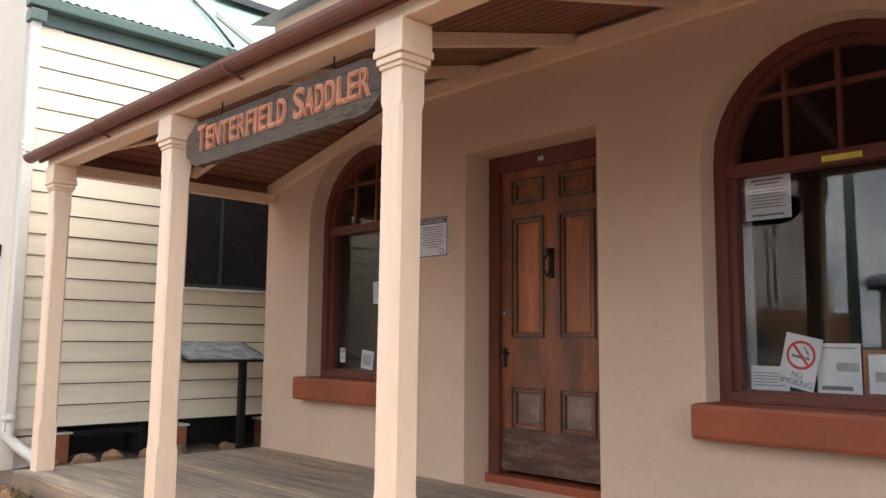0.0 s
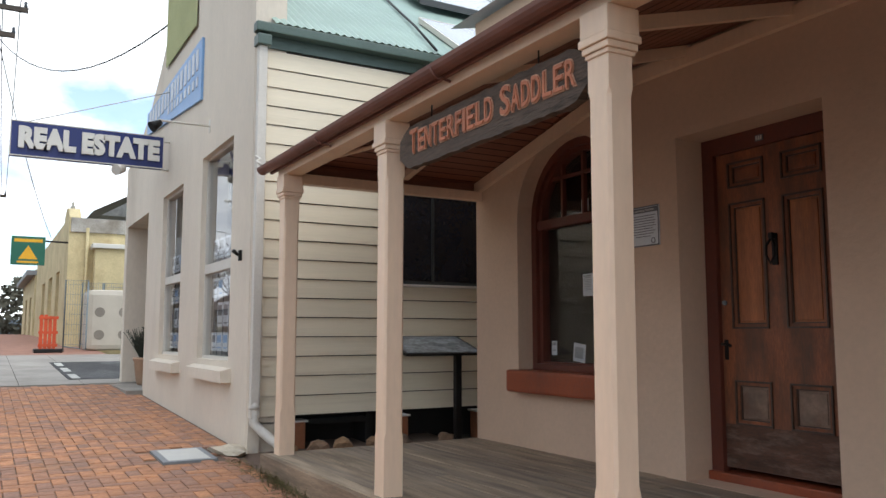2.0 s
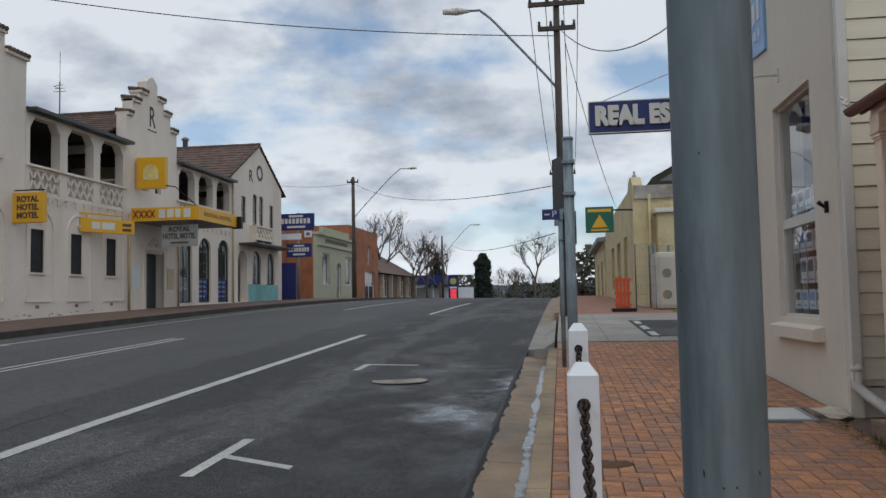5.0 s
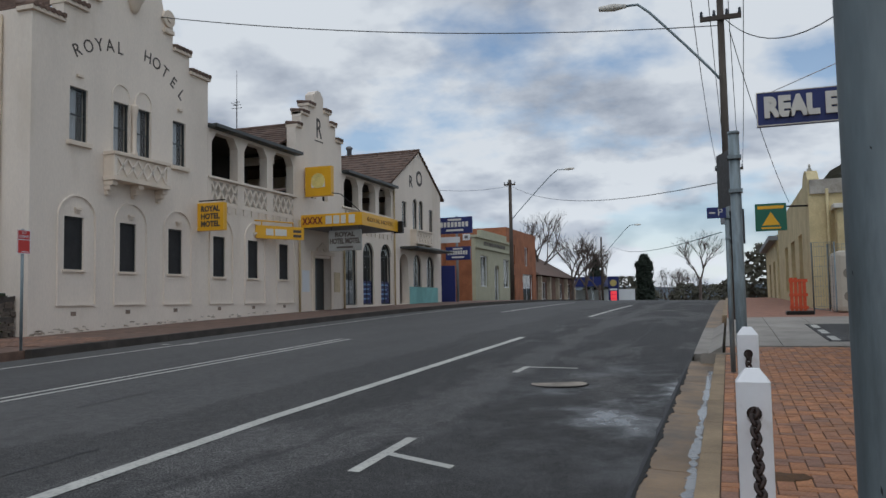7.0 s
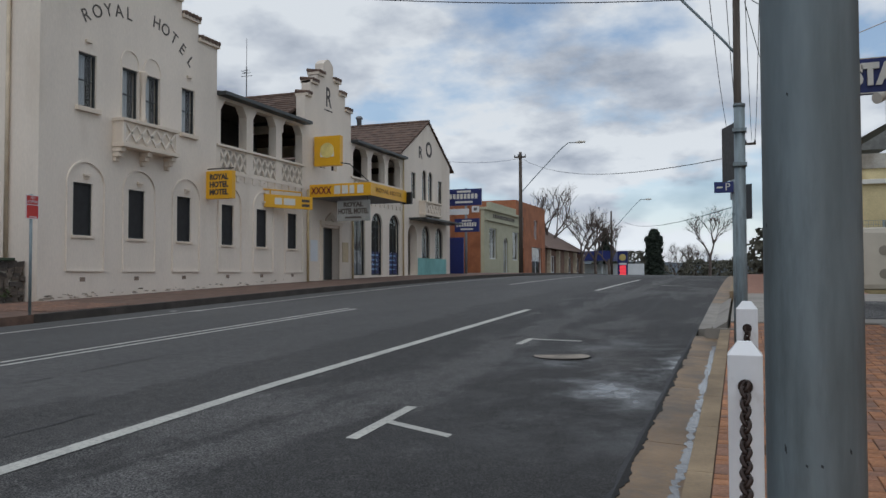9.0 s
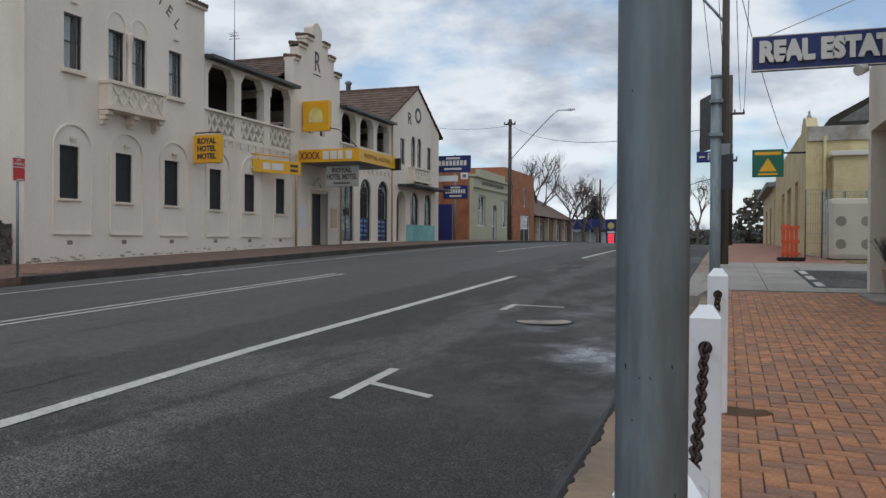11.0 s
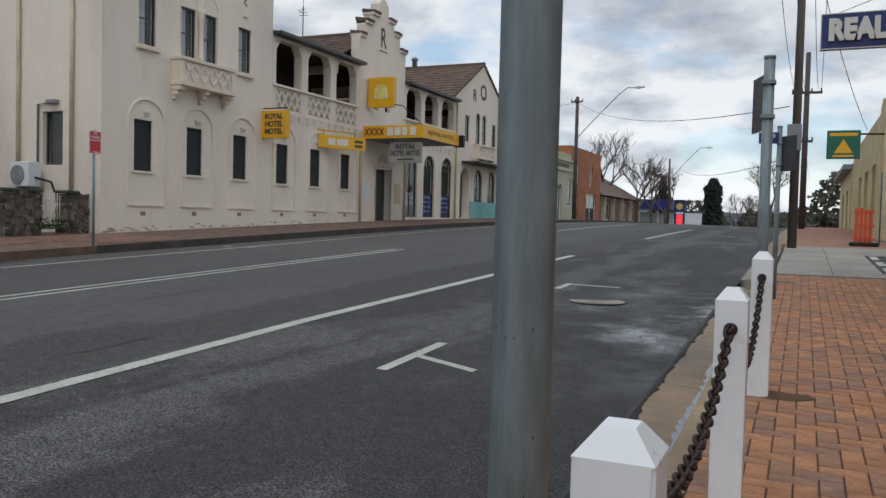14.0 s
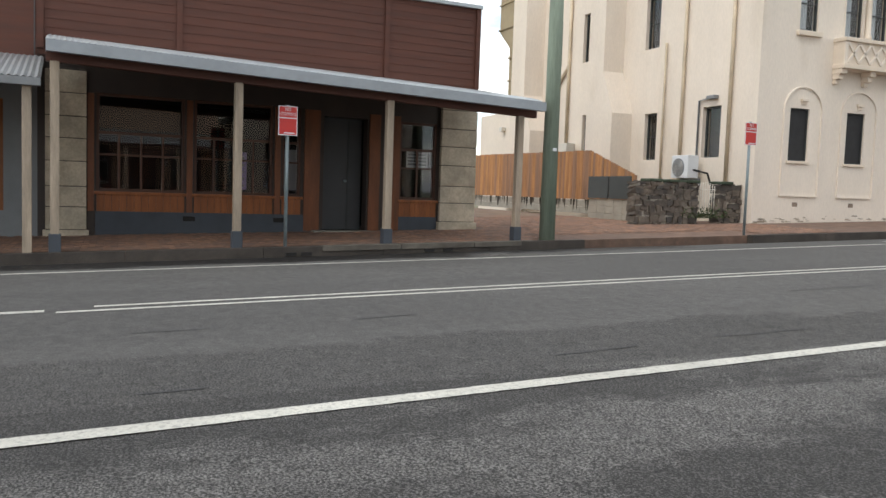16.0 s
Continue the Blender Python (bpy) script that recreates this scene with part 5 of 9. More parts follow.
bx(bm, AS, 3.58, 5.12, -0.07, -0.02, 1.405, 1.43, 0.004)
part("window_sill", bm, PIPE, sw)
bm = bmesh.new()
bx(bm, AS, 2.155, 2.262, -0.035, 0.1, -0.12, 3.62)
part("corner_board", bm, RENDERC, ag)
# roof, fascia and gutter on the side
bm = bmesh.new()
for k in range(110):
    u = 2.3 + 0.08 * k
    for a, b, da, db in ((0, 0.04, 0.0, 0.018), (0.04, 0.08, 0.018, 0.0)):
        quad(bm, (u + a, 7.05, 3.80 + da), (u + b, 7.05, 3.80 + db), (u + b, 10.6, 6.285 + db), (u + a, 10.6, 6.285 + da))
        quad(bm, (u + a, 10.6, 6.285 + da), (u + b, 10.6, 6.285 + db), (u + b, 14.4, 3.7 + db), (u + a, 14.4, 3.7 + da))
part("roof_sheet", bm, GREENROOF, ag, "pale green corrugated roof")
bm = bmesh.new()
bx(bm, AS, 2.12, 11.0, -0.15, -0.03, 3.71, 3.80, 0.012)
part("gutter", bm, GREENMETAL, ag, "dark green gutter")
bm = bmesh.new()
bx(bm, AS, 2.16, 11.0, -0.03, 0.05, 3.60, 3.72)
part("fascia", bm, GREENMETAL, ag)
bm = bmesh.new()
bx(bm, AS, 2.13, 2.26, -0.16, -0.02, 3.58, 3.68, 0.01)
part("gutter_end", bm, GREENMETAL, ag)
# two rows of solar panels on the roof, the upper row raised on rails
# pale grey-lavender base colour paints the reflected sky on the panels
SOLAR = mat("solar_sky_reflection", (0.30, 0.34, 0.40), 0.15, 0.2, var=0.1, bump=0)
for x0, y0, y1, up in [(4.37 + 1.67 * k, 7.12, 8.12, 0.06) for k in range(3)] + [(4.75 + 1.67 * k, 8.85, 9.85, 0.16) for k in range(3)]:
    bm = bmesh.new()
    box(bm, x0, x0 + 1.65, y0, y1, up, up + 0.035)
    for v in bm.verts:
        v.co.z += 3.80 + (v.co.y - 7.05) * 0.70
    panel = part("solar_panel", bm, SOLAR, ag)
    bm = bmesh.new()
    for c, d in ((y0 - 0.02, y0 - 0.001), (y1 + 0.001, y1 + 0.02)):
        box(bm, x0, x0 + 1.65, c, d, up - 0.05, up + 0.04)
    box(bm, x0 - 0.02, x0 - 0.001, y0, y1, up - 0.03, up + 0.04)
    for v in bm.verts:
        v.co.z += 3.80 + (v.co.y - 7.05) * 0.70
    # upper rails are near-black to paint the shade under the raised row
    part("panel_rail", bm, DARKFRAME if up > 0.1 else PIPE, panel)
bm = bmesh.new()
tube(bm, [(3.97, 7.0, 3.82), (4.12, 7.75, 4.36), (4.26, 8.5, 4.86), (4.5, 10.2, 6.06)], 0.014, 6)
part("roof_cable", bm, IRON, ag)
# downpipe at the corner with an elbow
bm = bmesh.new()
box(bm, 2.155, 2.235, 7.085, 7.16, 0.20, 3.62, 0.01)
part("downpipe", bm, PIPE, ag, "square cream downpipe on the corner")
bm = bmesh.new()
tube(bm, [(2.195, 7.12, 0.34), (2.195, 7.12, 0.16), (2.26, 7.05, 0.08), (2.40, 6.86, -0.06), (2.40, 6.82, -0.11)], 0.042, 12)
part("downpipe_elbow", bm, PIPE, ag)
bm = bmesh.new()
spin(bm, [(0.05, 0), (0.05, 0.04)], (2.195, 7.12, 0.28), 12)
part("collar", bm, PIPE, ag)
# brick and timber stumps under the side wall
for k, x in enumerate((2.27, 2.56, 3.62, 4.6)):
    bm = bmesh.new()
    box(bm, x, x + 0.15, 7.22, 7.40, -0.4, 0.135, 0.006)
    part("stump", bm, BRICK, ag)
    bm = bmesh.new()
    box(bm, x - 0.02, x + 0.17, 7.20, 7.42, 0.136, 0.152)
    part("ant_cap", bm, PIPE, ag)
bm = bmesh.new()
box(bm, 2.3, 11, 7.62, 7.7, -0.4, 0.25)
part("underfloor_dark", bm, DARK, ag)
# bracket lamps, wall fitting
for u, z, w in ((8.87, 3.22, 1.0),):
    bm = bmesh.new()
    tube(bm, [pt(AF, u, 0, z), pt(AF, u, -0.55, z + 0.0)], 0.012, 6)
    bx(bm, AF, u - 0.03, u + 0.03, -0.01, 0.0, z - 0.07, z + 0.07)
    spot = part("lamp_bracket", bm, PIPE, ag)
    bm = bmesh.new()
    cyl(bm, pt(AF, u, -0.52, z - 0.02), pt(AF, u - 0.02, -0.62, z - 0.09), 0.03, 0.06, 10)
    part("lamp_head", bm, IRON, spot)
bm = bmesh.new()
bx(bm, AF, 7.46, 7.50, -0.03, 0.0, 1.62, 1.72, 0.006)
cyl(bm, pt(AF, 7.48, -0.03, 1.67), pt(AF, 7.48, -0.085, 1.715), 0.014, 0.02, 8)
part("wall_spotlight", bm, IRON, ag)

# banner on the front
bn = thing("agency_banner", pt(AF, 11.0, 0, 3.7), "pale blue and white banner board with illegible bold lettering", "banner")
bm = bmesh.new()
v = [bm.verts.new(pt(AF, u, d, z)) for d in (-0.03, -0.001) for u, z in ((9.25, 3.62), (12.8, 3.97), (12.8, 4.30), (9.25, 4.36))]
bm.faces.new(v[:4])
for k in range(4):
    bm.faces.new((v[k], v[(k + 1) % 4], v[4 + (k + 1) % 4], v[4 + k]))
part("board", bm, PALEBLUE, bn)
rnd = random.Random(3)
u = 9.4
while u < 12.5:
    w = rnd.uniform(0.12, 0.22)
    bm = bmesh.new()
    bx(bm, AF, u, u + w * 0.7, -0.04, -0.03, 4.02, 4.27)
    part("letter_bar", bm, PAPER, bn)
    if u < 11.2:
        bm = bmesh.new()
        bx(bm, AF, u, u + w * 0.6, -0.038, -0.03, 3.82 + (u - 9.4) * 0.05, 3.93 + (u - 9.4) * 0.05)
        part("letter_bar", bm, PAPER, bn)
    u += w + 0.05

# projecting sign
RS = ("y", 11.03, -1)
rs = thing("projecting_sign", (1.2, 11.05, 3.3), "navy projecting sign with raised white block lettering", "sign")
bm = bmesh.new()
bx(bm, RS, 0.25, 2.06, 0.0, 0.10, 3.12, 3.56, 0.006)
part("panel", bm, NAVY, rs)
bm = bmesh.new()
ring(bm, RS, outline(0.25, 2.06, 3.12, 3.56, 0), outline(0.262, 2.048, 3.132, 3.548, 0), -0.006, 0.0)
part("edge_strip", bm, PIPE, rs)
letters("lettering", "REAL ESTATE", 0.34, LETTER, rs, RS, 1.165, 3.34, -0.02, fit=1.66, extrude=0.018, bold=0.022)
bm = bmesh.new()
tube(bm, [(2.14, 11.08, 3.50), (2.04, 11.08, 3.50)], 0.015, 6)
tube(bm, [(2.14, 11.08, 3.12), (2.04, 11.08, 3.12)], 0.015, 6)
tube(bm, [(0.34, 11.08, 3.53), (1.6, 11.08, 4.0), (2.14, 11.08, 4.2)], 0.006, 6)
part("stay", bm, PIPE, rs)
bm = bmesh.new()
cyl(bm, (1.55, 10.95, 3.06), (1.45, 10.85, 3.02), 0.05, 0.07, 10)
part("lamp", bm, PIPE, rs)

# rocks and soil in the gap by the deck
bm = bmesh.new()
xs, ys = steps(2.12, 7, 0.25), steps(6.4, 8.6, 0.2)
g = [[bm.verts.new((x, y, -0.13 + 0.04 * noise.noise((x * 3, y * 3, 0)) - (0.04 if x < 2.3 else 0))) for x in xs] for y in ys]
for a, b in zip(g, g[1:]):
    for i in range(len(xs) - 1):
        bm.faces.new((a[i], a[i + 1], b[i + 1], b[i]))
single("soil_patch", bm, SOIL, "dark leaf-littered soil under the weatherboard wall", "soil", kind="structure")
for k, (x, y, r) in enumerate(((2.74, 6.98, 0.085), (3.0, 7.02, 0.085), (3.34, 7.0, 0.075), (3.62, 7.05, 0.07), (2.50, 7.05, 0.06), (4.1, 7.05, 0.07))):
    bm = bmesh.new()
    lump(bm, (x, y, -0.08), (r * 1.25, r, r * 0.85), 10 + k)
    single("rock", bm, ROCK, "rounded brown rock on the soil beside the deck", "rock", "rocks beside the deck")
bm = bmesh.new()
lump(bm, (2.02, 7.25, -0.09), (0.14, 0.28, 0.06), 77)
single("flat_stone", bm, SANDSTONE, "pale flat stone at the foot of the corner", "stone")
# leaf litter along the deck edge
bm = bmesh.new()
rnd = random.Random(12)
for k in range(420):
    y = rnd.uniform(3.5, 6.9)
    x = 2.02 - abs(rnd.gauss(0, 0.05 + 0.05 * (y > 5)))
    z = land(x, y) + rnd.uniform(0.002, 0.025)
    a, s = rnd.uniform(0, 6.28), rnd.uniform(0.012, 0.035)
    dx, dy = s * math.cos(a), s * math.sin(a)
    quad(bm, (x - dx, y - dy, z), (x + dy * 0.4, y - dx * 0.4, z + 0.006), (x + dx, y + dy, z + 0.003), (x - dy * 0.4, y + dx * 0.4, z))
single("leaf_litter", bm, mat("dry_leaves", (0.20, 0.13, 0.06), 0.9, var=0.5, fine=20), "dry brown leaf litter along the deck edge", "leaf litter", kind="stuff")
bm = bmesh.new()
rnd = random.Random(19)
for k in range(260):
    y = rnd.gauss(5.75, 0.33)
    x = 2.02 - abs(rnd.gauss(0, 0.06))
    z = land(x, y)
    d = Vector((rnd.uniform(-0.7, 0.3), rnd.uniform(-0.7, 0.7), rnd.uniform(0.5, 1.2))).normalized() * rnd.uniform(0.03, 0.09)
    q = d.orthogonal().normalized() * 0.004
    c = Vector((x, y, z))
    quad(bm, c - q, c + q, c + d + q * 0.3, c + d - q * 0.3)
single("deck_weeds", bm, mat("dry_weed", (0.16, 0.15, 0.06), 0.8, var=0.5), "low yellow-green weeds along the deck edge", "weeds", kind="stuff")
# white access cover in the paving
cv = thing("access_cover", (1.62, 7.25, -0.09), "pale square access cover in a dark frame set in pavers", "access cover")
bm = bmesh.new()
box(bm, 1.46, 1.80, 7.0, 7.52, -0.02, 0.012, 0.004, rise)
part("lid", bm, mat("pale_lid", (0.55, 0.54, 0.50), 0.7, var=0.1), cv)
bm = bmesh.new()
for a in ((1.41, 1.46, 6.95, 7.57), (1.80, 1.85, 6.95, 7.57), (1.46, 1.80, 6.95, 7.0), (1.46, 1.80, 7.52, 7.57)):
    box(bm, *a, -0.02, 0.008, 0, rise)
part("rim", bm, GREY, cv)

# lavender pot in the entry
lv = thing("potted_lavender", (2.42, 13.9, 0.13), "lavender bush in a tall terracotta pot by the entry", "potted plant")
bm = bmesh.new()
spin(bm, [(0.12, 0), (0.15, 0.05), (0.19, 0.38), (0.21, 0.40), (0.21, 0.44), (0.18, 0.44), (0.17, 0.40)], (2.42, 13.9, 0.13), 18)
part("pot", bm, POT, lv)
bm = bmesh.new()
rnd = random.Random(8)
for k in range(260):
    a, t = rnd.uniform(0, 6.28), rnd.uniform(0, 0.6)
    b = Vector((2.42 + 0.1 * math.cos(a) * rnd.random(), 13.9 + 0.1 * math.sin(a) * rnd.random(), 0.55))
    d = Vector((math.sin(t) * math.cos(a), math.sin(t) * math.sin(a), math.cos(t)))
    L = rnd.uniform(0.25, 0.52)
    e = b + d * L
    w = d.orthogonal().normalized() * 0.008
    quad(bm, b - w, b + w, e + w * 0.6, e - w * 0.6)
    for q in range(3):
        m = b + d * L * rnd.uniform(0.3, 1)
        n_ = Vector((rnd.uniform(-1, 1), rnd.uniform(-1, 1), rnd.uniform(0, 1))).normalized() * 0.035
        quad(bm, m - w * 1.5, m + w * 1.5, m + n_ + w, m + n_ - w)
part("foliage", bm, LEAFG, lv)

# ---- kerbside posts, chain, sign poles ----
bp_ = thing("bollard", (-0.075, 1.35, rise(1.35)), "white square timber bollard with a pyramid top", "bollard", "bollards along the kerb")
bm = bmesh.new()
w, zb = 0.062, rise(1.35)


def sq(w_, z):
    return [bm.verts.new((-0.075 + a * w_, 1.35 + b * w_, z)) for a, b in ((-1, -1), (1, -1), (1, 1), (-1, 1))]


rows = [sq(w, zb - 0.1), sq(w, zb + 0.855), sq(w * 1.0, zb + 0.86), sq(w * 0.42, zb + 0.908)]
for a, b in zip(rows, rows[1:]):
    for k in range(4):
        bm.faces.new((a[k], a[(k + 1) % 4], b[(k + 1) % 4], b[k]))
bm.faces.new(rows[-1])
bmesh.ops.bevel(bm, geom=[e for e in bm.edges if abs(e.verts[0].co.z - e.verts[1].co.z) > 0.5], offset=0.006, segments=2, affect="EDGES")
part("shaft", bm, WHITE, bp_)
for s in (-1, 1):
    bm = bmesh.new()
    cyl(bm, (-0.075, 1.35 + s * 0.059, zb + 0.745), (-0.075, 1.35 + s * 0.068, zb + 0.745), 0.027, 0.027, 14)
    part("chain_plate", bm, CHAIN, bp_)
for x, y, dz in ((-0.097, 3.38, -0.026), (-0.074, 5.405, 0.0)):
    copy_thing(bp_, Matrix.Translation((x, y, rise(y) + dz)))
bp_.location = (-0.108, 1.27, rise(1.35) - 0.040)
bp_.scale = (1.08, 1.08, 1.0)
bm = bmesh.new()
seg, sec = 14, 6
for i in range(seg):
    for j in range(sec):
        ps = []
        for a, b in ((i, j), (i + 1, j), (i + 1, j + 1), (i, j + 1)):
            t, s = 2 * math.pi * a / seg, 2 * math.pi * b / sec
            r = 0.0068 * math.cos(s)
            ps.append(((0.019 + r) * math.cos(t), (0.031 + r) * math.sin(t), 0.0068 * math.sin(s)))
        quad(bm, *ps).smooth = True
bmesh.ops.remove_doubles(bm, verts=bm.verts, dist=1e-5)
LINK = mesh_of("chain_link", bm, CHAIN)
for ya, yb, xa, xb, dz, dzb in ((1.345, 3.305, -0.108, -0.097, -0.055, 0.008), (3.45, 5.335, -0.097, -0.074, -0.026, 0.0)):
    ch = thing("chain", (-0.075, (ya + yb) / 2, rise((ya + yb) / 2)), "rusty dark chain slung between two white bollards", "chain", "chains between bollards")
    za, zb_ = rise(ya) + 0.74 + dz, rise(yb) + 0.74 + dzb
    sag, pts = (0.19 if ya < 3 else 0.32), []
    for k in range(401):
        t = k / 400
        pts.append(Vector((xa + (xb - xa) * t, ya + (yb - ya) * t, za + (zb_ - za) * t - sag * 4 * t * (1 - t))))
    acc, nxt, idx = 0.0, 0.0, 0
    for p, q in zip(pts, pts[1:]):
        acc += (q - p).length
        if acc >= nxt:
            d = (q - p).normalized()
            m = d.to_track_quat("Y", "X").to_matrix().to_4x4() @ Matrix.Rotation(radians(45 if idx % 2 else 135), 4, "Y")
            o = adopt(new("link", LINK), ch)
            o.matrix_basis = Matrix.Translation(p) @ m
            nxt += 0.048
            idx += 1
# earth heaved up at the foot of a post
bm = bmesh.new()
lump(bm, (0.10, 5.42, rise(5.4) - 0.015), (0.20, 0.10, 0.045), 61)
single("soil_mound", bm, mat("brown_earth", (0.13, 0.075, 0.04), 0.95, var=0.4), "small mound of brown earth beside a bollard", "soil")
bm = bmesh.new()
lump(bm, (0.06, 3.42, rise(3.4) - 0.01), (0.10, 0.07, 0.03), 62)
single("soil_mound", bm, mat("brown_earth_dark", (0.10, 0.06, 0.035), 0.95, var=0.4), "crumbs of brown earth beside a bollard", "soil")

# the near sign pole
SIGNBACK_DARK = mat("chipped_spot", (0.04, 0.045, 0.05), 0.7)
sp = thing("sign_pole", (-0.070, 0.624, rise(0.62)), "close galvanised steel sign pole at the kerb", "sign pole")
bm = bmesh.new()
cyl(bm, (-0.070, 0.624, rise(0.62) - 0.1), (-0.070, 0.624, 3.2), 0.0266, 0.0266, 48)
part("tube", bm, GALV, sp)
bm = bmesh.new()
rnd = random.Random(17)
for k in range(20):
    a, z, r, h = rnd.uniform(2.4, 5.6), rnd.uniform(0.55, 1.4), 0.0268, rnd.uniform(0.0006, 0.0022)
    da = rnd.uniform(0.012, 0.05)
    quad(bm, *[(-0.070 + r * math.cos(b), 0.624 + r * math.sin(b), zz) for b, zz in ((a, z), (a + da, z - h), (a + da, z + h), (a, z + 2 * h))])
tagged(part("paint_chips", bm, SIGNBACK_DARK, sp), kind="stuff")
bm = bmesh.new()
box(bm, -0.072, -0.068, 0.40, 0.85, 2.55, 3.1)
part("sign_plate", bm, GREY, sp)

# two sign poles farther along the kerb with signs seen from behind
SIGNBACK = mat("sign_back_metal", (0.065, 0.068, 0.072), 0.5, 0.3, var=0.1)


def kerb_sign(x, y, top, r, plates, lab):
    t = thing("sign_pole", (x, y, rise(y)), lab, "sign pole")
    bm = bmesh.new()
    cyl(bm, (x, y, rise(y) - 0.05), (x, y, top), r, r, 16)
    cyl(bm, (x, y, top), (x, y, top + 0.02), r * 1.1, r * 1.1, 16)
    part("tube", bm, GALV, t)
    for (a, b, z0, z1, dy, turn) in plates:
        bm = bmesh.new()
        box(bm, a, b, -0.004, 0.0, z0, z1, 0.0)
        bmesh.ops.transform(bm, matrix=Matrix.Translation((x, y + dy, 0)) @ Matrix.Rotation(radians(turn), 4, "Z"), verts=bm.verts)
        part("sign_plate", bm, SIGNBACK, t, "plain grey back of a sign plate")
        for z in (z0 + 0.08, z1 - 0.08):
            bm = bmesh.new()
            box(bm, x - r * 1.25, x + r * 1.25, y - r * 1.3, y + dy, z - 0.012, z + 0.012)
            part("clamp", bm, GALV, t)
    return t


kerb_sign(-0.10, 5.86, 2.05, 0.036, [(-0.34, -0.01, 1.58, 1.97, 0.045, -70)], "galvanised sign pole with a sign plate seen edge-on")
kerb_sign(-0.16, 10.75, 2.14, 0.030, [(0.0, 0.30, 1.60, 2.03, 0.04, -48)], "galvanised sign pole with a turned square sign plate")
pk = thing("parking_sign", (-0.3, 10.72, 1.6), "small blue rounded parking sign on the far pole", "sign")
bm = bmesh.new()
PS = ("y", 10.70, -1)
bx(bm, PS, -0.40, -0.17, 0.0, 0.01, 1.94, 2.08, 0.004)
part("panel", bm, NAVY, pk)
letters("lettering", "P", 0.13, LETTER, pk, PS, -0.24, 2.01, -0.004, extrude=0.001)
bm = bmesh.new()
bx(bm, PS, -0.37, -0.30, -0.003, 0.0, 2.0, 2.02)
part("arrow_bar", bm, LETTER, pk)

# ---- power poles, street lamps and wires ----
WIREM = mat("black_wire", (0.02, 0.02, 0.022), 0.6, var=0.1, bump=0)


def lamp_head(bm, p, d):
    p, d = Vector(p), Vector(d).normalized()
    cyl(bm, p, p + d * 0.35, 0.05, 0.11, 10)
    cyl(bm, p + d * 0.35, p + d * 0.75, 0.11, 0.07, 10)


def power_pole(x, y, h, r, arms, lamp=None, mt=None, lab="", cat_="power pole"):
    z0 = land(x, y)
    t = thing("power_pole", (x, y, z0), lab, cat_, "power poles along the street")
    bm = bmesh.new()
    cyl(bm, (x, y, z0 - 0.3), (x, y, h), r, r * 0.72, 14)
    part("pole", bm, mt or POLEWOOD, t)
    for z, half in arms:
        bm = bmesh.new()
        box(bm, x - half, x + half, y - 0.16, y - 0.07, z - 0.06, z + 0.06)
        arm = part("crossarm", bm, POLEWOOD, t)
        for k in range(4):
            xx = x - half * 0.92 + half * 1.84 * k / 3
            bm = bmesh.new()
            spin(bm, [(0.035, 0), (0.05, 0.04), (0.03, 0.08), (0.045, 0.12), (0.02, 0.16)], (xx, y - 0.115, z + 0.06), 8)
            part("insulator", bm, SLATE, arm)
    if lamp:
        (bx_, bz), (lx, lz) = lamp
        bm = bmesh.new()
        pts = [Vector((x + (lx - x) * k / 8, y, bz + (lz - bz) * (1 - (1 - k / 8) ** 2.0))) for k in range(9)]
        pts = [Vector((x + (lx - x) * k / 8, y, bz + (lz - bz) * min(1.0, 1.18 * k / 8) ** 0.95)) for k in range(9)]
        tube(bm, pts, 0.035, 8)
        arm = part("lamp_arm", bm, GALV, t)
        bm = bmesh.new()
        d = Vector((-1 if lx < x else 1, 0, 0.02))
        lamp_head(bm, pts[-1], d)
        part("lamp_head", bm, PIPE, arm)
    return t


def wire(a, b, sag, lab="black overhead wire sagging between poles", r=0.012):
    a, b = Vector(a), Vector(b)
    bm = bmesh.new()
    n = 14
    pts = [a.lerp(b, k / n) - Vector((0, 0, sag * 4 * (k / n) * (1 - k / n))) for k in range(n + 1)]
    tube(bm, pts, r, 5)
    single("overhead_wire", bm, WIREM, lab, "wire", "overhead wires")


power_pole(-0.11, 22.3, 10.4, 0.115, [(9.05, 0.78), (8.35, 0.52)], ((0, 6.65), (-2.55, 9.05)), None, "tall dark timber power pole with crossarms and a street lamp")
power_pole(0.05, 44, 9.6, 0.16, [(7.6, 0.7), (5.2, 0.35)], None, None, "farther timber power pole on the near footpath")
power_pole(-15.85, 60, 10.4, 0.17, [(10.0, 0.45)], ((0, 7.2), (-11.6, 10.9)), None, "timber power pole with a street lamp beyond the hotel")
power_pole(-14.9, 100, 8.8, 0.15, [], ((0, 6.2), (-10.8, 10.1)), None, "distant timber pole with a street lamp")
power_pole(-13.0, 7.3, 8.5, 0.15, [], None, GREENPOLE, "green-treated timber pole at the opposite kerb", "pole")
bm = bmesh.new()
bx(bm, ("x", -12.845, 1), 7.26, 7.34, -0.005, 0.0, 1.68, 1.74)
single("pole_tag", bm, PAPER, "small white tag nailed to the green pole", "tag")
# boxes strapped to the near pole
pb = thing("pole_box", (-0.1, 22.1, 2.9), "grey equipment box strapped to the power pole", "equipment box")
bm = bmesh.new()
box(bm, -0.32, 0.02, 21.96, 22.16, 2.85, 3.5, 0.02)
part("case", bm, GREY, pb)
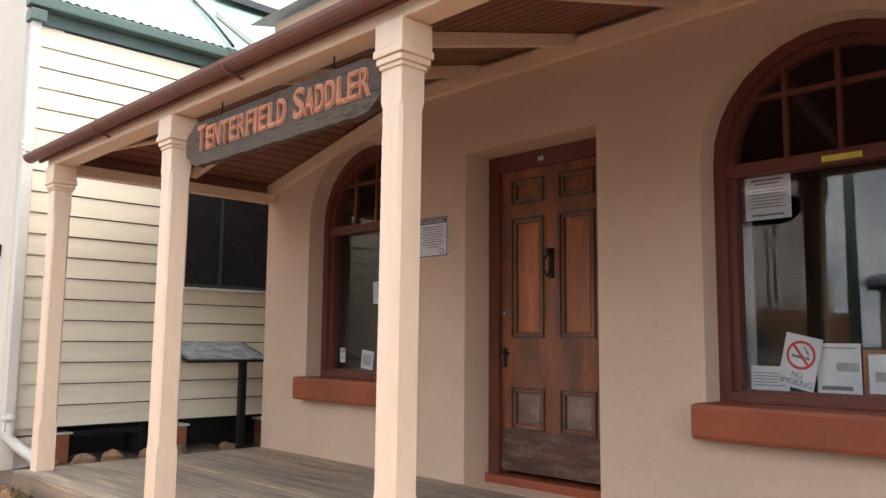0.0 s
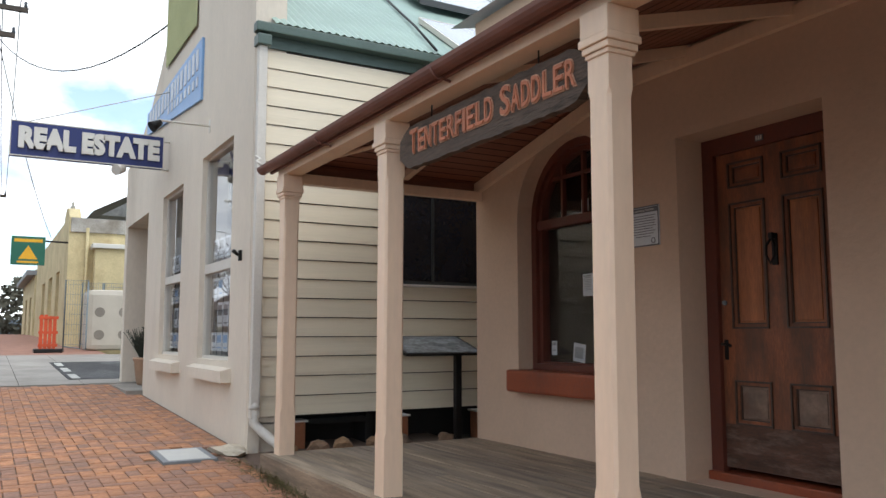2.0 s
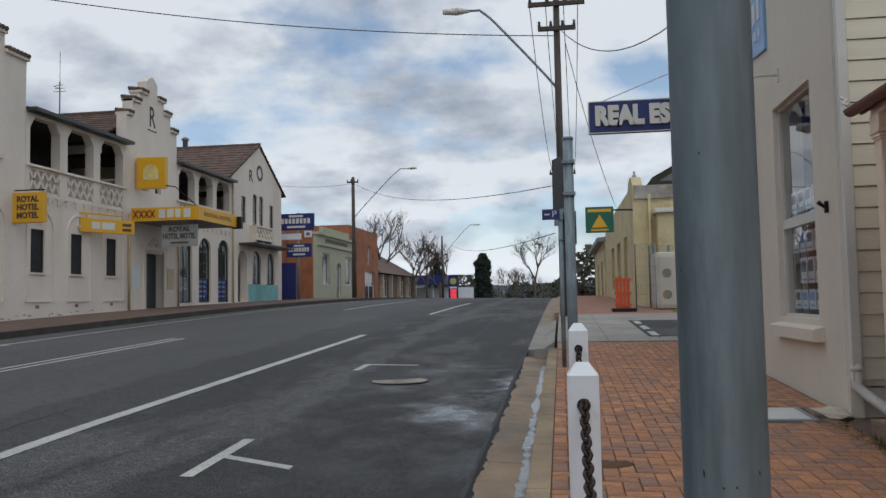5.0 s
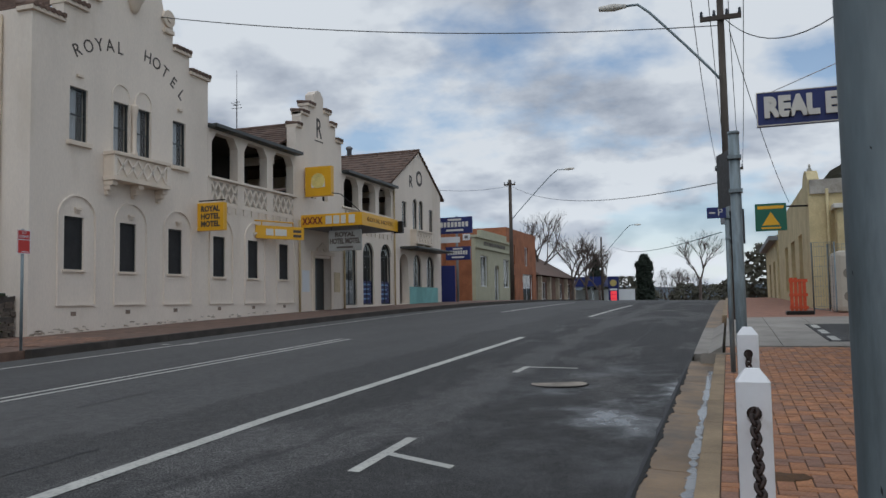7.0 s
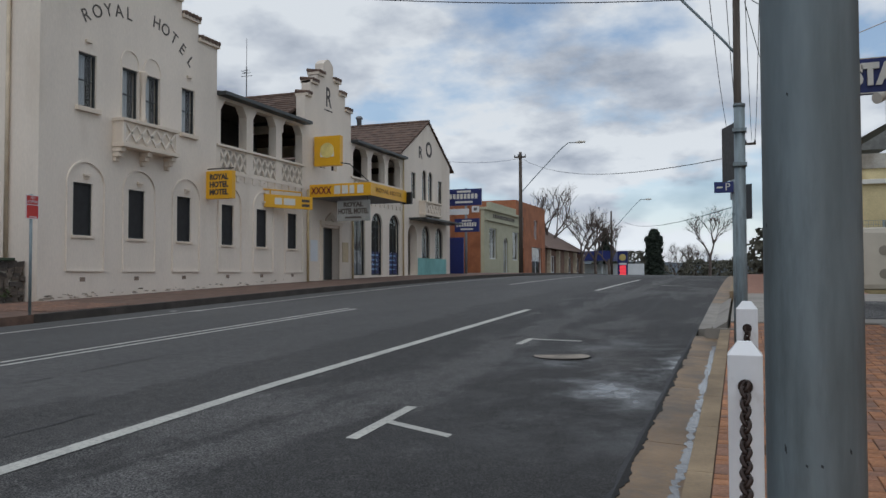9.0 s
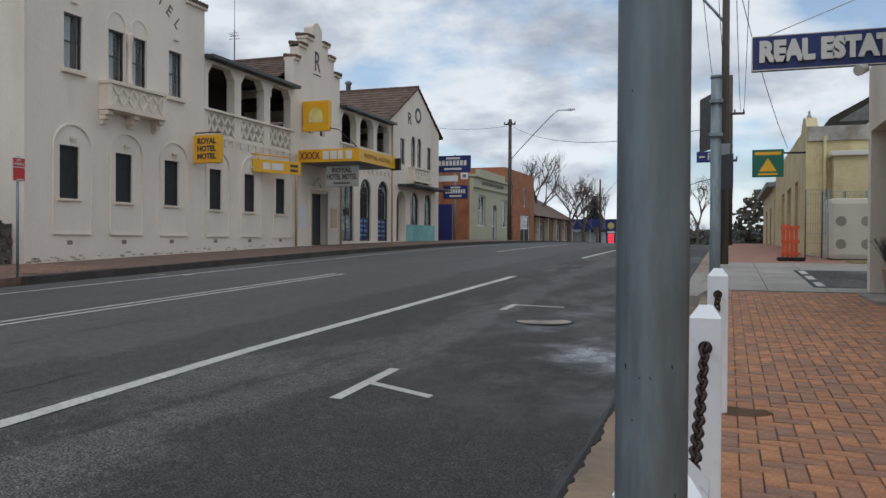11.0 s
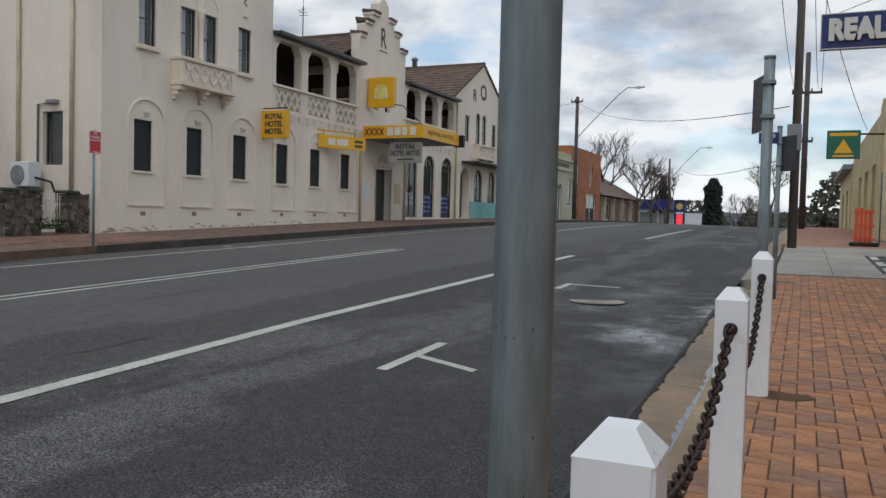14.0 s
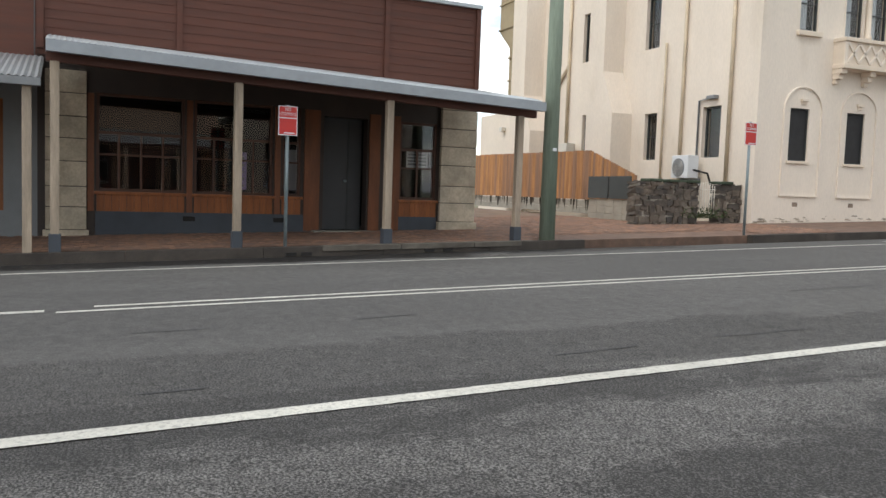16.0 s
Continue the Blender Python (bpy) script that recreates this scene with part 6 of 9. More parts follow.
for k, (sx, ex) in enumerate(((-0.75, -0.55), (-0.3, -0.1), (0.2, 0.5), (0.6, 0.65))):
    wire((-0.11 + sx, 22.2, 9.2), (0.05 + ex, 43.9, 7.75), 0.7)
    wire((-0.11 + sx, 22.2, 9.2), (-0.2 + sx * 1.2, -25, 9.6), 0.9)
wire((-0.3, 22.2, 3.97), (-15.6, 59.9, 9.8), 0.75)
wire((-0.3, 22.2, 2.66), (-14.5, 99.9, 8.35), 0.9)
wire((-0.2, 22.2, 8.15), (-16.2, 19.6, 9.75), 0.35, "black service wire crossing high over the street", 0.014)
wire((0.0, 22.2, 8.3), (2.3, 10.9, 5.35), 0.9, "black service wire to the agency roof")
wire((0.1, 22.2, 8.0), (2.4, 37.5, 5.0), 0.4, "black service wire to the yellow building")
wire((-15.85, 59.9, 9.9), (-20, 44, 8.4), 0.5)
wire((0.05, 43.9, 5.2), (0.6, 90, 6.0), 0.5)

# ---- the hotel across the street ----
HF, HS = ("x", -16.0, 1), ("y", 14.9, -1)
ht = thing("hotel_building", (-20, 29, 0.6), "long cream rendered hotel with stepped gables, arches and upper balconies", "hotel")


def hbase(u):
    return rise(u) - 0.1


def gable1(u):
    d = abs(u - 18.43)
    if d > 2.55:
        return 8.42
    if d > 1.75:
        return 8.95
    if d > 1.35:
        return 9.75
    return 9.9 + 1.5 * math.cos(d / 1.35 * math.pi / 2) ** 0.7


def gable2(u):
    d = abs(u - 29.5)
    for lim, z in ((0.42, 9.63), (0.95, 9.15), (1.5, 8.7), (9, 8.1)):
        if d < lim:
            return z + (0.25 * math.cos(d / 0.42 * math.pi / 2) if lim < 0.5 else 0)


def gable3(u):
    return 9.26 - 2.2 * abs(u - 40.85) / (3.7)


GW = [(15.99, 16.64), (17.97, 18.62), (20.02, 20.67), (22.25, 22.90), (24.27, 24.92), (26.35, 27.0)]
UP1 = [(16.12, 16.74, 5.32, 6.74, 0), (17.66, 18.30, 5.25, 6.70, 0), (18.56, 19.20, 5.25, 6.70, 0), (20.20, 20.82, 5.30, 6.68, 0)]
brk1 = [18.43 + s * d for s in (-1, 1) for d in (2.55, 1.75, 1.35, 1.2, 1.0, 0.8, 0.6, 0.4, 0.2, 0.0)]
bm = bmesh.new()
holes1 = [(a, b, 1.98, 3.34, 0) for a, b in GW[:3]] + UP1
wall(bm, HF, 0.4, 14.9, 21.95, hbase, gable1, holes1, brk1)
part("gable_wall", bm, HOTEL, ht, "cream render with stepped gable and dirt at the foot")
bm = bmesh.new()
wall(bm, HF, 0.4, 21.952, 27.6, hbase, 4.42, [(a, b, 1.95, 3.28, 0) for a, b in GW[3:]])
part("wing_wall", bm, HOTEL, ht)
brk2 = [29.5 + s * d for s in (-1, 1) for d in (0.42, 0.95, 1.5, 0.3, 0.2, 0.1, 0.0)]
bm = bmesh.new()
C_UP = [(28.75, 29.25, 5.3, 6.3, 0.25), (29.75, 30.25, 5.3, 6.3, 0.25)]
wall(bm, HF, 0.4, 27.602, 31.55, hbase, gable2, [(29.0, 30.4, rise(29.7) + 0.16, 2.9, 0)] + C_UP, brk2)
part("entry_gable", bm, HOTEL, ht)
A3 = [(31.75, 33.0, 0.95, 3.2, 0.62), (33.65, 34.88, 0.95, 3.25, 0.6), (35.65, 36.95, 0.95, 3.3, 0.6)]
bm = bmesh.new()
wall(bm, HF, 0.4, 31.552, 37.2, hbase, 4.55, A3)
part("arcade_wall", bm, HOTEL, ht)
A4 = [(38.0, 39.2, rise(38.6) + 0.2, 2.95, 0.6), (39.9, 41.1, 1.85, 3.0, 0.6), (41.9, 43.1, 1.85, 3.0, 0.6)]
U4 = [(38.45, 39.05, 4.95, 6.3, 0), (39.95, 40.6, 4.95, 6.3, 0.3), (40.85, 41.5, 4.95, 6.3, 0.3), (42.4, 43.0, 4.95, 6.25, 0)]
bm = bmesh.new()
wall(bm, HF, 0.4, 37.202, 44.3, hbase, gable3, A4 + U4, [40.85])
part("end_gable", bm, HOTEL, ht)
bm = bmesh.new()
SWIN = [(-18.06, -17.33, 2.05, 3.44, 0), (-20.72, -20.12, 2.04, 3.45, 0), (-24.35, -23.65, 2.1, 3.68, 0), (-20.88, -20.18, 5.40, 6.95, 0), (-24.5, -23.68, 5.5, 7.15, 0), (-26.6, -25.95, 5.6, 7.2, 0)]
wall(bm, HS, 0.4, -28.4, -16.402, 0.0, 8.42, SWIN)
part("side_wall", bm, HOTEL, ht, "cream rendered side wall with pipes and buttresses")
bm = bmesh.new()
bx(bm, HS, -33.5, -28.4, 0.3, 0.6, 0, 4.3)
part("rear_wing_wall", bm, HOTEL, ht)
bm = bmesh.new()
box(bm, -28.4, -28.0, 15.302, 44.3, 0, 8.0)
box(bm, -28.0, -16.4, 44.0, 44.3, 0, 7.0)
part("back_wall", bm, HOTEL, ht)

AIRBRICK = mat("old_air_brick", (0.28, 0.21, 0.16), 0.9, var=0.4, fine=60)
for k, (a, b) in enumerate(GW):
    z0, z1 = (1.98, 3.34) if k < 3 else (1.95, 3.28)
    window(ht, HF, (a, b, z0, z1, 0), 0.045, 0.03, DARKFRAME, 1, 1, FLYSCREEN, False)
    c = (a + b) / 2 + 0.10
    bm = bmesh.new()
    ring(bm, HF, outline(c - 0.66, c + 0.66, 1.05, 3.30, 0.62), outline(c - 0.615, c + 0.615, 1.095, 3.30, 0.575), -0.045, 0.0)
    part("arch_moulding", bm, HOTEL, ht)
    bm = bmesh.new()
    bx(bm, HF, a - 0.06, b + 0.06, -0.05, 0.1, z0 - 0.07, z0 - 0.004, 0.008)
    part("window_sill", bm, HOTELTRIM, ht)
    bm = bmesh.new()
    bx(bm, HF, c - 0.11, c + 0.11, -0.07, 0.0, 3.52, 3.58)
    bx(bm, HF, c - 0.08, c + 0.08, -0.03, 0.0, 3.44, 3.52)
    part("vent_hood", bm, HOTELTRIM, ht)
    bm = bmesh.new()
    bx(bm, HF, a + 0.25, a + 0.43, -0.005, 0.0, 0.79 + 0.02 * k, 0.90 + 0.02 * k)
    part("air_brick", bm, AIRBRICK, ht)
for k, h in enumerate(UP1):
    window(ht, HF, h, 0.06, 0.05, DARKFRAME, 1, 2, GLASS, True)
    bm = bmesh.new()
    if k in (0, 3):
        bx(bm, HF, h[0] - 0.10, h[1] + 0.10, -0.10, 0.1, h[2] - 0.13, h[2] - 0.003, 0.015)
        part("window_sill", bm, HOTELTRIM, ht)
        bm = bmesh.new()
        c = (h[0] + h[1]) / 2
        bx(bm, HF, c - 0.10, c + 0.10, -0.07, 0.0, 7.02, 7.09)
        part("vent_hood", bm, HOTELTRIM, ht)
    else:
        c = (h[0] + h[1]) / 2
        ring(bm, HF, outline(c - 0.36, c + 0.36, 5.25, 6.85, 0.38), outline(c - 0.32, c + 0.32, 5.25, 6.85, 0.34), -0.025, 0.0)
        part("arch_moulding", bm, HOTEL, ht)
for h in C_UP:
    window(ht, HF, h, 0.16, 0.05, DARKFRAME)
for h in U4:
    window(ht, HF, h, 0.06, 0.05, DARKFRAME, 1, 2, GLASS, True)
for h in A3 + A4[1:]:
    window(ht, HF, h, 0.08, 0.06, DARKFRAME, 2, 1, GLASS, False, zbars=(h[3] - 0.05,))
for h in SWIN:
    window(ht, HS, h, 0.12, 0.05, DARKFRAME, 1, 2, GLASS, False)
# mullion column between the paired windows
bm = bmesh.new()
for u, z0, z1 in ((18.43, 5.25, 6.72),):
    spin(bm, [(0.10, 0), (0.10, 0.12), (0.07, 0.16), (0.065, 1.1), (0.09, 1.2), (0.12, 1.42), (0.12, 1.47)], (-15.93, u, z0), 12)
part("mullion_column", bm, HOTELTRIM, ht)


def lattice(bm, side, u0, u1, z0, z1, n, d0, d1, w=0.05):
    """Crossing diagonal bars that fill a panel."""
    step = (u1 - u0) / n
    for k in range(n):
        a, b = u0 + step * k, u0 + step * (k + 1)
        for p, q in (((a, z0), (b, z1)), ((b, z0), (a, z1))):
            du, dz = q[0] - p[0], q[1] - p[1]
            L = math.hypot(du, dz)
            nu, nz = -dz / L * w / 2, du / L * w / 2
            c = [(p[0] + nu, p[1] + nz), (p[0] - nu, p[1] - nz), (q[0] - nu, q[1] - nz), (q[0] + nu, q[1] + nz)]
            f, r = [pt(side, u, d0, z) for u, z in c], [pt(side, u, d1, z) for u, z in c]
            quad(bm, *f)
            for i in range(4):
                quad(bm, f[i], f[(i + 1) % 4], r[(i + 1) % 4], r[i])


# balconettes with corbels
for u0, u1, z0, z1, n in ((17.30, 19.60, 4.42, 5.22, 5), (39.5, 41.95, 4.12, 4.9, 5)):
    bm = bmesh.new()
    bx(bm, HF, u0, u1, -0.42, 0.0, z1 - 0.1, z1, 0.015)
    bx(bm, HF, u0, u1, -0.42, 0.0, z0, z0 + 0.12, 0.015)
    bx(bm, HF, u0 + 0.03, u1 - 0.03, -0.34, 0.0, z0 + 0.12, z1 - 0.1)
    bal = part("balconette", bm, HOTELTRIM, ht, "shallow balconette with lattice relief on corbels")
    bm = bmesh.new()
    lattice(bm, HF, u0 + 0.15, u1 - 0.15, z0 + 0.16, z1 - 0.13, n, -0.38, -0.34, 0.06)
    bx(bm, HF, u0 + 0.03, u0 + 0.13, -0.38, -0.34, z0 + 0.12, z1 - 0.1)
    bx(bm, HF, u1 - 0.13, u1 - 0.03, -0.38, -0.34, z0 + 0.12, z1 - 0.1)
    part("lattice", bm, HOTEL, bal)
    for k in range(3):
        u = u0 + 0.12 + (u1 - u0 - 0.24) * k / 2
        bm = bmesh.new()
        bx(bm, HF, u - 0.1, u + 0.1, -0.32, 0.0, z0 - 0.13, z0, 0.02)
        bx(bm, HF, u - 0.085, u + 0.085, -0.22, 0.0, z0 - 0.26, z0 - 0.13, 0.02)
        bx(bm, HF, u - 0.07, u + 0.07, -0.11, 0.0, z0 - 0.38, z0 - 0.26, 0.02)
        part("corbel", bm, HOTELTRIM, bal)

# the upper balconies either side of the entry
for u0, u1, zr, zt, n in ((21.96, 27.6, 5.18, 6.72, 3), (31.56, 37.2, 5.22, 6.65, 3)):
    bay = (u1 - u0) / n
    zb = zr - 0.78
    bm = bmesh.new()
    bx(bm, HF, u0, u1, 0.05, 0.30, zb, zr - 0.01)
    bx(bm, HF, u0, u1, -0.06, 0.34, zr - 0.01, zr + 0.07, 0.01)
    para = part("balcony_parapet", bm, HOTEL, ht)
    for k in range(n):
        a, b = u0 + bay * k + 0.2, u0 + bay * (k + 1) - 0.2
        bm = bmesh.new()
        lattice(bm, HF, a, b, zb + 0.08, zr - 0.08, 4, 0.0, 0.05, 0.07)
        part("lattice", bm, HOTEL, para)
        # darker tone behind the lattice paints in the shade of its openings
        bm = bmesh.new()
        bx(bm, HF, a, b, 0.045, 0.05, zb + 0.08, zr - 0.08)
        part("lattice_back", bm, mat("lattice_shade", (0.40, 0.35, 0.29), 0.9), para)
    for k in range(n + 1):
        u = u0 + bay * k
        a, b = max(u0, u - 0.2), min(u1, u + 0.2)
        bm = bmesh.new()
        bx(bm, HF, a, b, 0.0, 0.32, zr + 0.07, zt)
        part("balcony_pier", bm, HOTEL, ht)
        bm = bmesh.new()
        bx(bm, HF, a, b, 0.0, 0.05, zb, zr)
        part("parapet_pier", bm, HOTEL, para)
    bm = bmesh.new()
    bx(bm, HF, u0, u1, 0.3, 2.3, zt + 0.02, zt + 0.06)
    # dark brown ceiling colour stands in for the balcony's shade
    part("balcony_ceiling", bm, POLEWOOD, ht)
    for k in range(n):
        a, b = u0 + bay * k + 0.2, u0 + bay * (k + 1) - 0.2
        for u, s in ((a, 1), (b, -1)):
            bm = bmesh.new()
            v = [pt(HF, u, d, z) for d in (0.0, 0.3) for z in (zt, zt - 0.34)]
            q = [pt(HF, u + s * 0.24, d, zt) for d in (0.0, 0.3)]
            bm.faces.new([bm.verts.new(p) for p in (v[0], v[1], q[0])])
            quad(bm, v[1], v[3], q[1], q[0])
            part("corner_brace", bm, HOTEL, ht)
    bm = bmesh.new()
    bx(bm, HF, u0, u1, 0.0, 0.3, zt, zt + 0.12)
    part("head_beam", bm, HOTEL, ht)
    bm = bmesh.new()
    bx(bm, HF, u0, u1, -0.35, 0.1, zt + 0.10, zt + 0.22, 0.01)
    part("eaves_gutter", bm, DARKFRAME, ht, "near-black eaves gutter")
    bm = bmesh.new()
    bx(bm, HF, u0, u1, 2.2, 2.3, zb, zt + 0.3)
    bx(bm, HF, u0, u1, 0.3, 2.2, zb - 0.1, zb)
    # near-black colour paints the deep shade of the balcony on its back wall
    part("balcony_back", bm, mat("balcony_back_shade", (0.035, 0.03, 0.027), 0.9), ht)
    # toothed moulding under the balcony
    bm = bmesh.new()
    k, u = 0, u0 + 0.1
    bx(bm, HF, u0, u1, -0.05, 0.0, zb - 0.10, zb, 0.006)
    while u < u1 - 0.25:
        bx(bm, HF, u, u + 0.16, -0.04, 0.0, zb - 0.30, zb - 0.10)
        bx(bm, HF, u + 0.16, u + 0.32, -0.04, 0.0, zb - 0.19, zb - 0.10)
        u += 0.48
    part("toothed_moulding", bm, HOTEL, ht)


def tiled_roof(u0, u1, d0, z0, d1, z1, rows, lab):
    """A slope of tile courses running down from the ridge."""
    bm = bmesh.new()
    n = rows
    for k in range(n):
        da, db = d0 + (d1 - d0) * k / n, d0 + (d1 - d0) * (k + 1) / n
        za, zb = z0 + (z1 - z0) * k / n, z0 + (z1 - z0) * (k + 1) / n
        a = [pt(HF, u, da, za + 0.05) for u in (u0, u1)]
        b = [pt(HF, u, db, zb + 0.01) for u in (u0, u1)]
        c = [pt(HF, u, da, za) for u in (u0, u1)]
        quad(bm, a[0], a[1], b[1], b[0])
        quad(bm, c[0], c[1], a[1], a[0])
    w = int((u1 - u0) / 0.3)
    for k in range(w):
        u = u0 + (u1 - u0) * (k + 0.5) / w
        cyl(bm, pt(HF, u, d0, z0 + 0.035), pt(HF, u, d1, z1 + 0.035), 0.045, 0.045, 5, False)
    return part("tiled_roof", bm, TILE, ht, lab)


tiled_roof(21.96, 27.55, 0.0, 6.92, 6.0, 7.35, 10, "low tiled roof over the balcony")
tiled_roof(31.56, 37.2, 0.0, 6.86, 6.0, 7.3, 10, "low tiled roof over the arcade balcony")
# gable roofs running back from the street, in courses of tiles
for name_, uc, half, zr, drop, d0 in (("end_gable_roof", 40.85, 4.0, 9.32, 2.3, -0.08), ("entry_gable_roof", 29.5, 3.2, 8.55, 1.75, 0.42)):
    bm = bmesh.new()
    rnd = random.Random(int(uc))
    for s in (-1, 1):
        for k in range(12):
            ua, ub = uc + s * half * k / 12, uc + s * half * (k + 1) / 12
            za, zb = zr - drop * k / 12, zr - drop * (k + 1) / 12
            d = d0
            while d < 12:
                e = d + 0.3
                lift = 0.05 + rnd.uniform(-0.012, 0.012)
                q = [pt(HF, ub, d, zb + lift), pt(HF, ub, e - 0.012, zb + lift)]
                quad(bm, pt(HF, ua, d, za), q[0], q[1], pt(HF, ua, e - 0.012, za))
                quad(bm, q[0], pt(HF, ub, d, zb - 0.01), pt(HF, ub, e, zb - 0.01), q[1])
                d = e
        quad(bm, pt(HF, uc, d0, zr - 0.06), pt(HF, uc + s * half, d0, zr - drop - 0.06), pt(HF, uc + s * half, 12, zr - drop - 0.06), pt(HF, uc, 12, zr - 0.06))
    cyl(bm, pt(HF, uc, d0, zr + 0.02), pt(HF, uc, 12, zr + 0.02), 0.09, 0.09, 8)
    tagged(part(name_, bm, TILE, ht, "brown tiled gable roof"), kind="stuff")
    for s in (-1, 1):
        bm = bmesh.new()
        bx(bm, HF, uc + s * half - 0.05, uc + s * half + 0.05, 0.45, 12, zr - drop - 0.16, zr - drop - 0.04)
        part("eaves_gutter", bm, DARKFRAME, ht)
    for s in (-1, 1):
        u = uc + s * (half - 0.35)
        bm = bmesh.new()
        bx(bm, HF, u - 0.1, u + 0.1, 0.45, 12, 6.4, zr - drop + 0.1)
        part("upper_side_wall", bm, HOTEL, ht)
# tile cappings on the gable steps
for u0, u1, z in ((14.82, 15.9, 8.42), (15.86, 16.7, 8.95), (20.98, 22.0, 8.42), (20.18, 21.0, 8.95), (28.0, 28.58, 8.7), (28.52, 29.1, 9.15), (29.9, 30.5, 9.15), (30.42, 31.0, 8.7), (27.6, 28.02, 8.1), (30.98, 31.58, 8.1)):
    bm = bmesh.new()
    bx(bm, HF, u0, u1, -0.09, 0.45, z - 0.10, z + 0.01, 0.01)
    part("cap_moulding", bm, HOTELTRIM, ht)
    bm = bmesh.new()
    n = max(2, int((u1 - u0) / 0.16))
    for k in range(n):
        u = u0 + (u1 - u0) * (k + 0.5) / n
        cyl(bm, pt(HF, u, -0.13, z + 0.04), pt(HF, u, 0.5, z + 0.13), 0.07, 0.07, 6)
    bx(bm, HF, u0, u1, -0.10, 0.45, z + 0.01, z + 0.05)
    part("cap_tiles", bm, TILE, ht, "row of curved terracotta cap tiles")
# scrolls and pendant on the big gable
for s in (-1, 1):
    bm = bmesh.new()
    u = 18.43 + s * 1.5
    cyl(bm, pt(HF, u, -0.08, 9.75), pt(HF, u, 0.05, 9.75), 0.26, 0.26, 18)
    cyl(bm, pt(HF, u, -0.12, 9.75), pt(HF, u, -0.08, 9.75), 0.12, 0.12, 14)
    bx(bm, HF, u - 0.22, u + 0.22, -0.10, 0.02, 9.28, 9.42, 0.02)
    part("scroll", bm, HOTELTRIM, ht)
bm = bmesh.new()
spin(bm, [(0.03, -0.55), (0.12, -0.45), (0.2, -0.25), (0.3, -0.08), (0.3, 0.0), (0.26, 0.05)], (-15.95, 18.43, 9.95), 14)
part("pendant", bm, HOTELTRIM, ht)
# arched wall lettering
rm = part("wall_lettering", bmesh.new(), LETTERDK, ht, "dark painted lettering curving over the gable")
for body, u0, z0, u1, z1, bow in (("ROYAL", 16.35, 7.72, 17.92, 8.22, 0.12), ("HOTEL", 19.05, 8.30, 20.58, 7.55, 0.14)):
    for k, c in enumerate(body):
        t = k / 4
        u, z = u0 + (u1 - u0) * t, z0 + (z1 - z0) * t + bow * 4 * t * (1 - t)
        ang = math.atan2((z1 - z0) + bow * 4 * (1 - 2 * t), u1 - u0)
        # seen from the street the letters run with growing u
        letters("letter", c, 0.50, LETTERDK, rm, HF, u, z, -0.006, tilt=ang, wide=0.95)
letters("monogram", "R", 1.15, LETTERDK, ht, HF, 29.5, 8.25, -0.006, wide=0.72, bold=0.012)
bm = bmesh.new()
bx(bm, HF, 29.15, 29.85, -0.008, -0.001, 7.72, 7.77)
part("monogram_bar", bm, LETTERDK, ht)
letters("monogram", "R", 0.85, LETTERDK, ht, HF, 39.7, 7.45, -0.006, bold=0.02)
letters("monogram", "O", 1.15, LETTERDK, ht, HF, 40.95, 7.75, -0.006, bold=0.03)
# entry door and surround
bm = bmesh.new()
bx(bm, HF, 29.0, 30.4, 0.30, 0.36, 0.75, 2.9)
dd = part("door", bm, DARKFRAME, ht, "dark double entry door")
bm = bmesh.new()
bx(bm, HF, 29.69, 29.71, 0.29, 0.30, 0.75, 2.9)
part("meeting_stile", bm, GREY, dd)
bm = bmesh.new()
bx(bm, HF, 28.8, 29.0, -0.06, 0.05, 0.7, 3.0, 0.015)
bx(bm, HF, 30.4, 30.6, -0.06, 0.05, 0.7, 3.0, 0.015)
bx(bm, HF, 28.75, 30.65, -0.10, 0.05, 3.0, 3.16, 0.015)
for k in range(5):
    cyl(bm, pt(HF, 29.7 + 0.16 * (k - 2), -0.06, 3.22 + 0.10 * (2 - abs(k - 2))), pt(HF, 29.7 + 0.16 * (k - 2), 0.0, 3.22 + 0.10 * (2 - abs(k - 2))), 0.13, 0.13, 10)
part("door_surround", bm, HOTELTRIM, ht, "moulded surround with a scrolled crest")
bm = bmesh.new()
bx(bm, HF, 28.05, 28.6, -0.02, 0.0, 1.5, 2.35)
part("notice_case", bm, PAPER, ht)
bm = bmesh.new()
bx(bm, HF, 30.75, 31.3, -0.02, 0.0, 1.5, 2.35)
part("menu_board", bm, mat("buff_board", (0.55, 0.44, 0.28), 0.7), ht)
# posters under the arcade windows
for h, m_ in ((A3[0], GREY), (A3[1], NAVY), (A3[2], NAVY)):
    bm = bmesh.new()
    bx(bm, HF, h[0] + 0.04, h[1] - 0.04, 0.14, 0.17, h[2] + 0.02, 2.05)
    ps = part("poster_panel", bm, m_, ht, "panel below an arched window")
    if m_ is NAVY:
        for k in range(4):
            bm = bmesh.new()
            bx(bm, HF, h[0] + 0.2, h[1] - 0.2 - 0.12 * (k % 2), 0.135, 0.14, 1.85 - 0.22 * k, 1.93 - 0.22 * k)
            part("print_bar", bm, PALEBLUE, ps)
bm = bmesh.new()
bx(bm, HF, 39.3, 43.6, -0.03, -0.01, 0.95, 1.85)
part("teal_screen", bm, TEAL, ht, "teal and white vinyl screen below the windows")
bm = bmesh.new()
bx(bm, HF, 38.1, 43.7, -1.0, 0.0, 3.80, 3.90, 0.02)
part("flat_awning", bm, DARKFRAME, ht, "thin dark awning over the end doors")
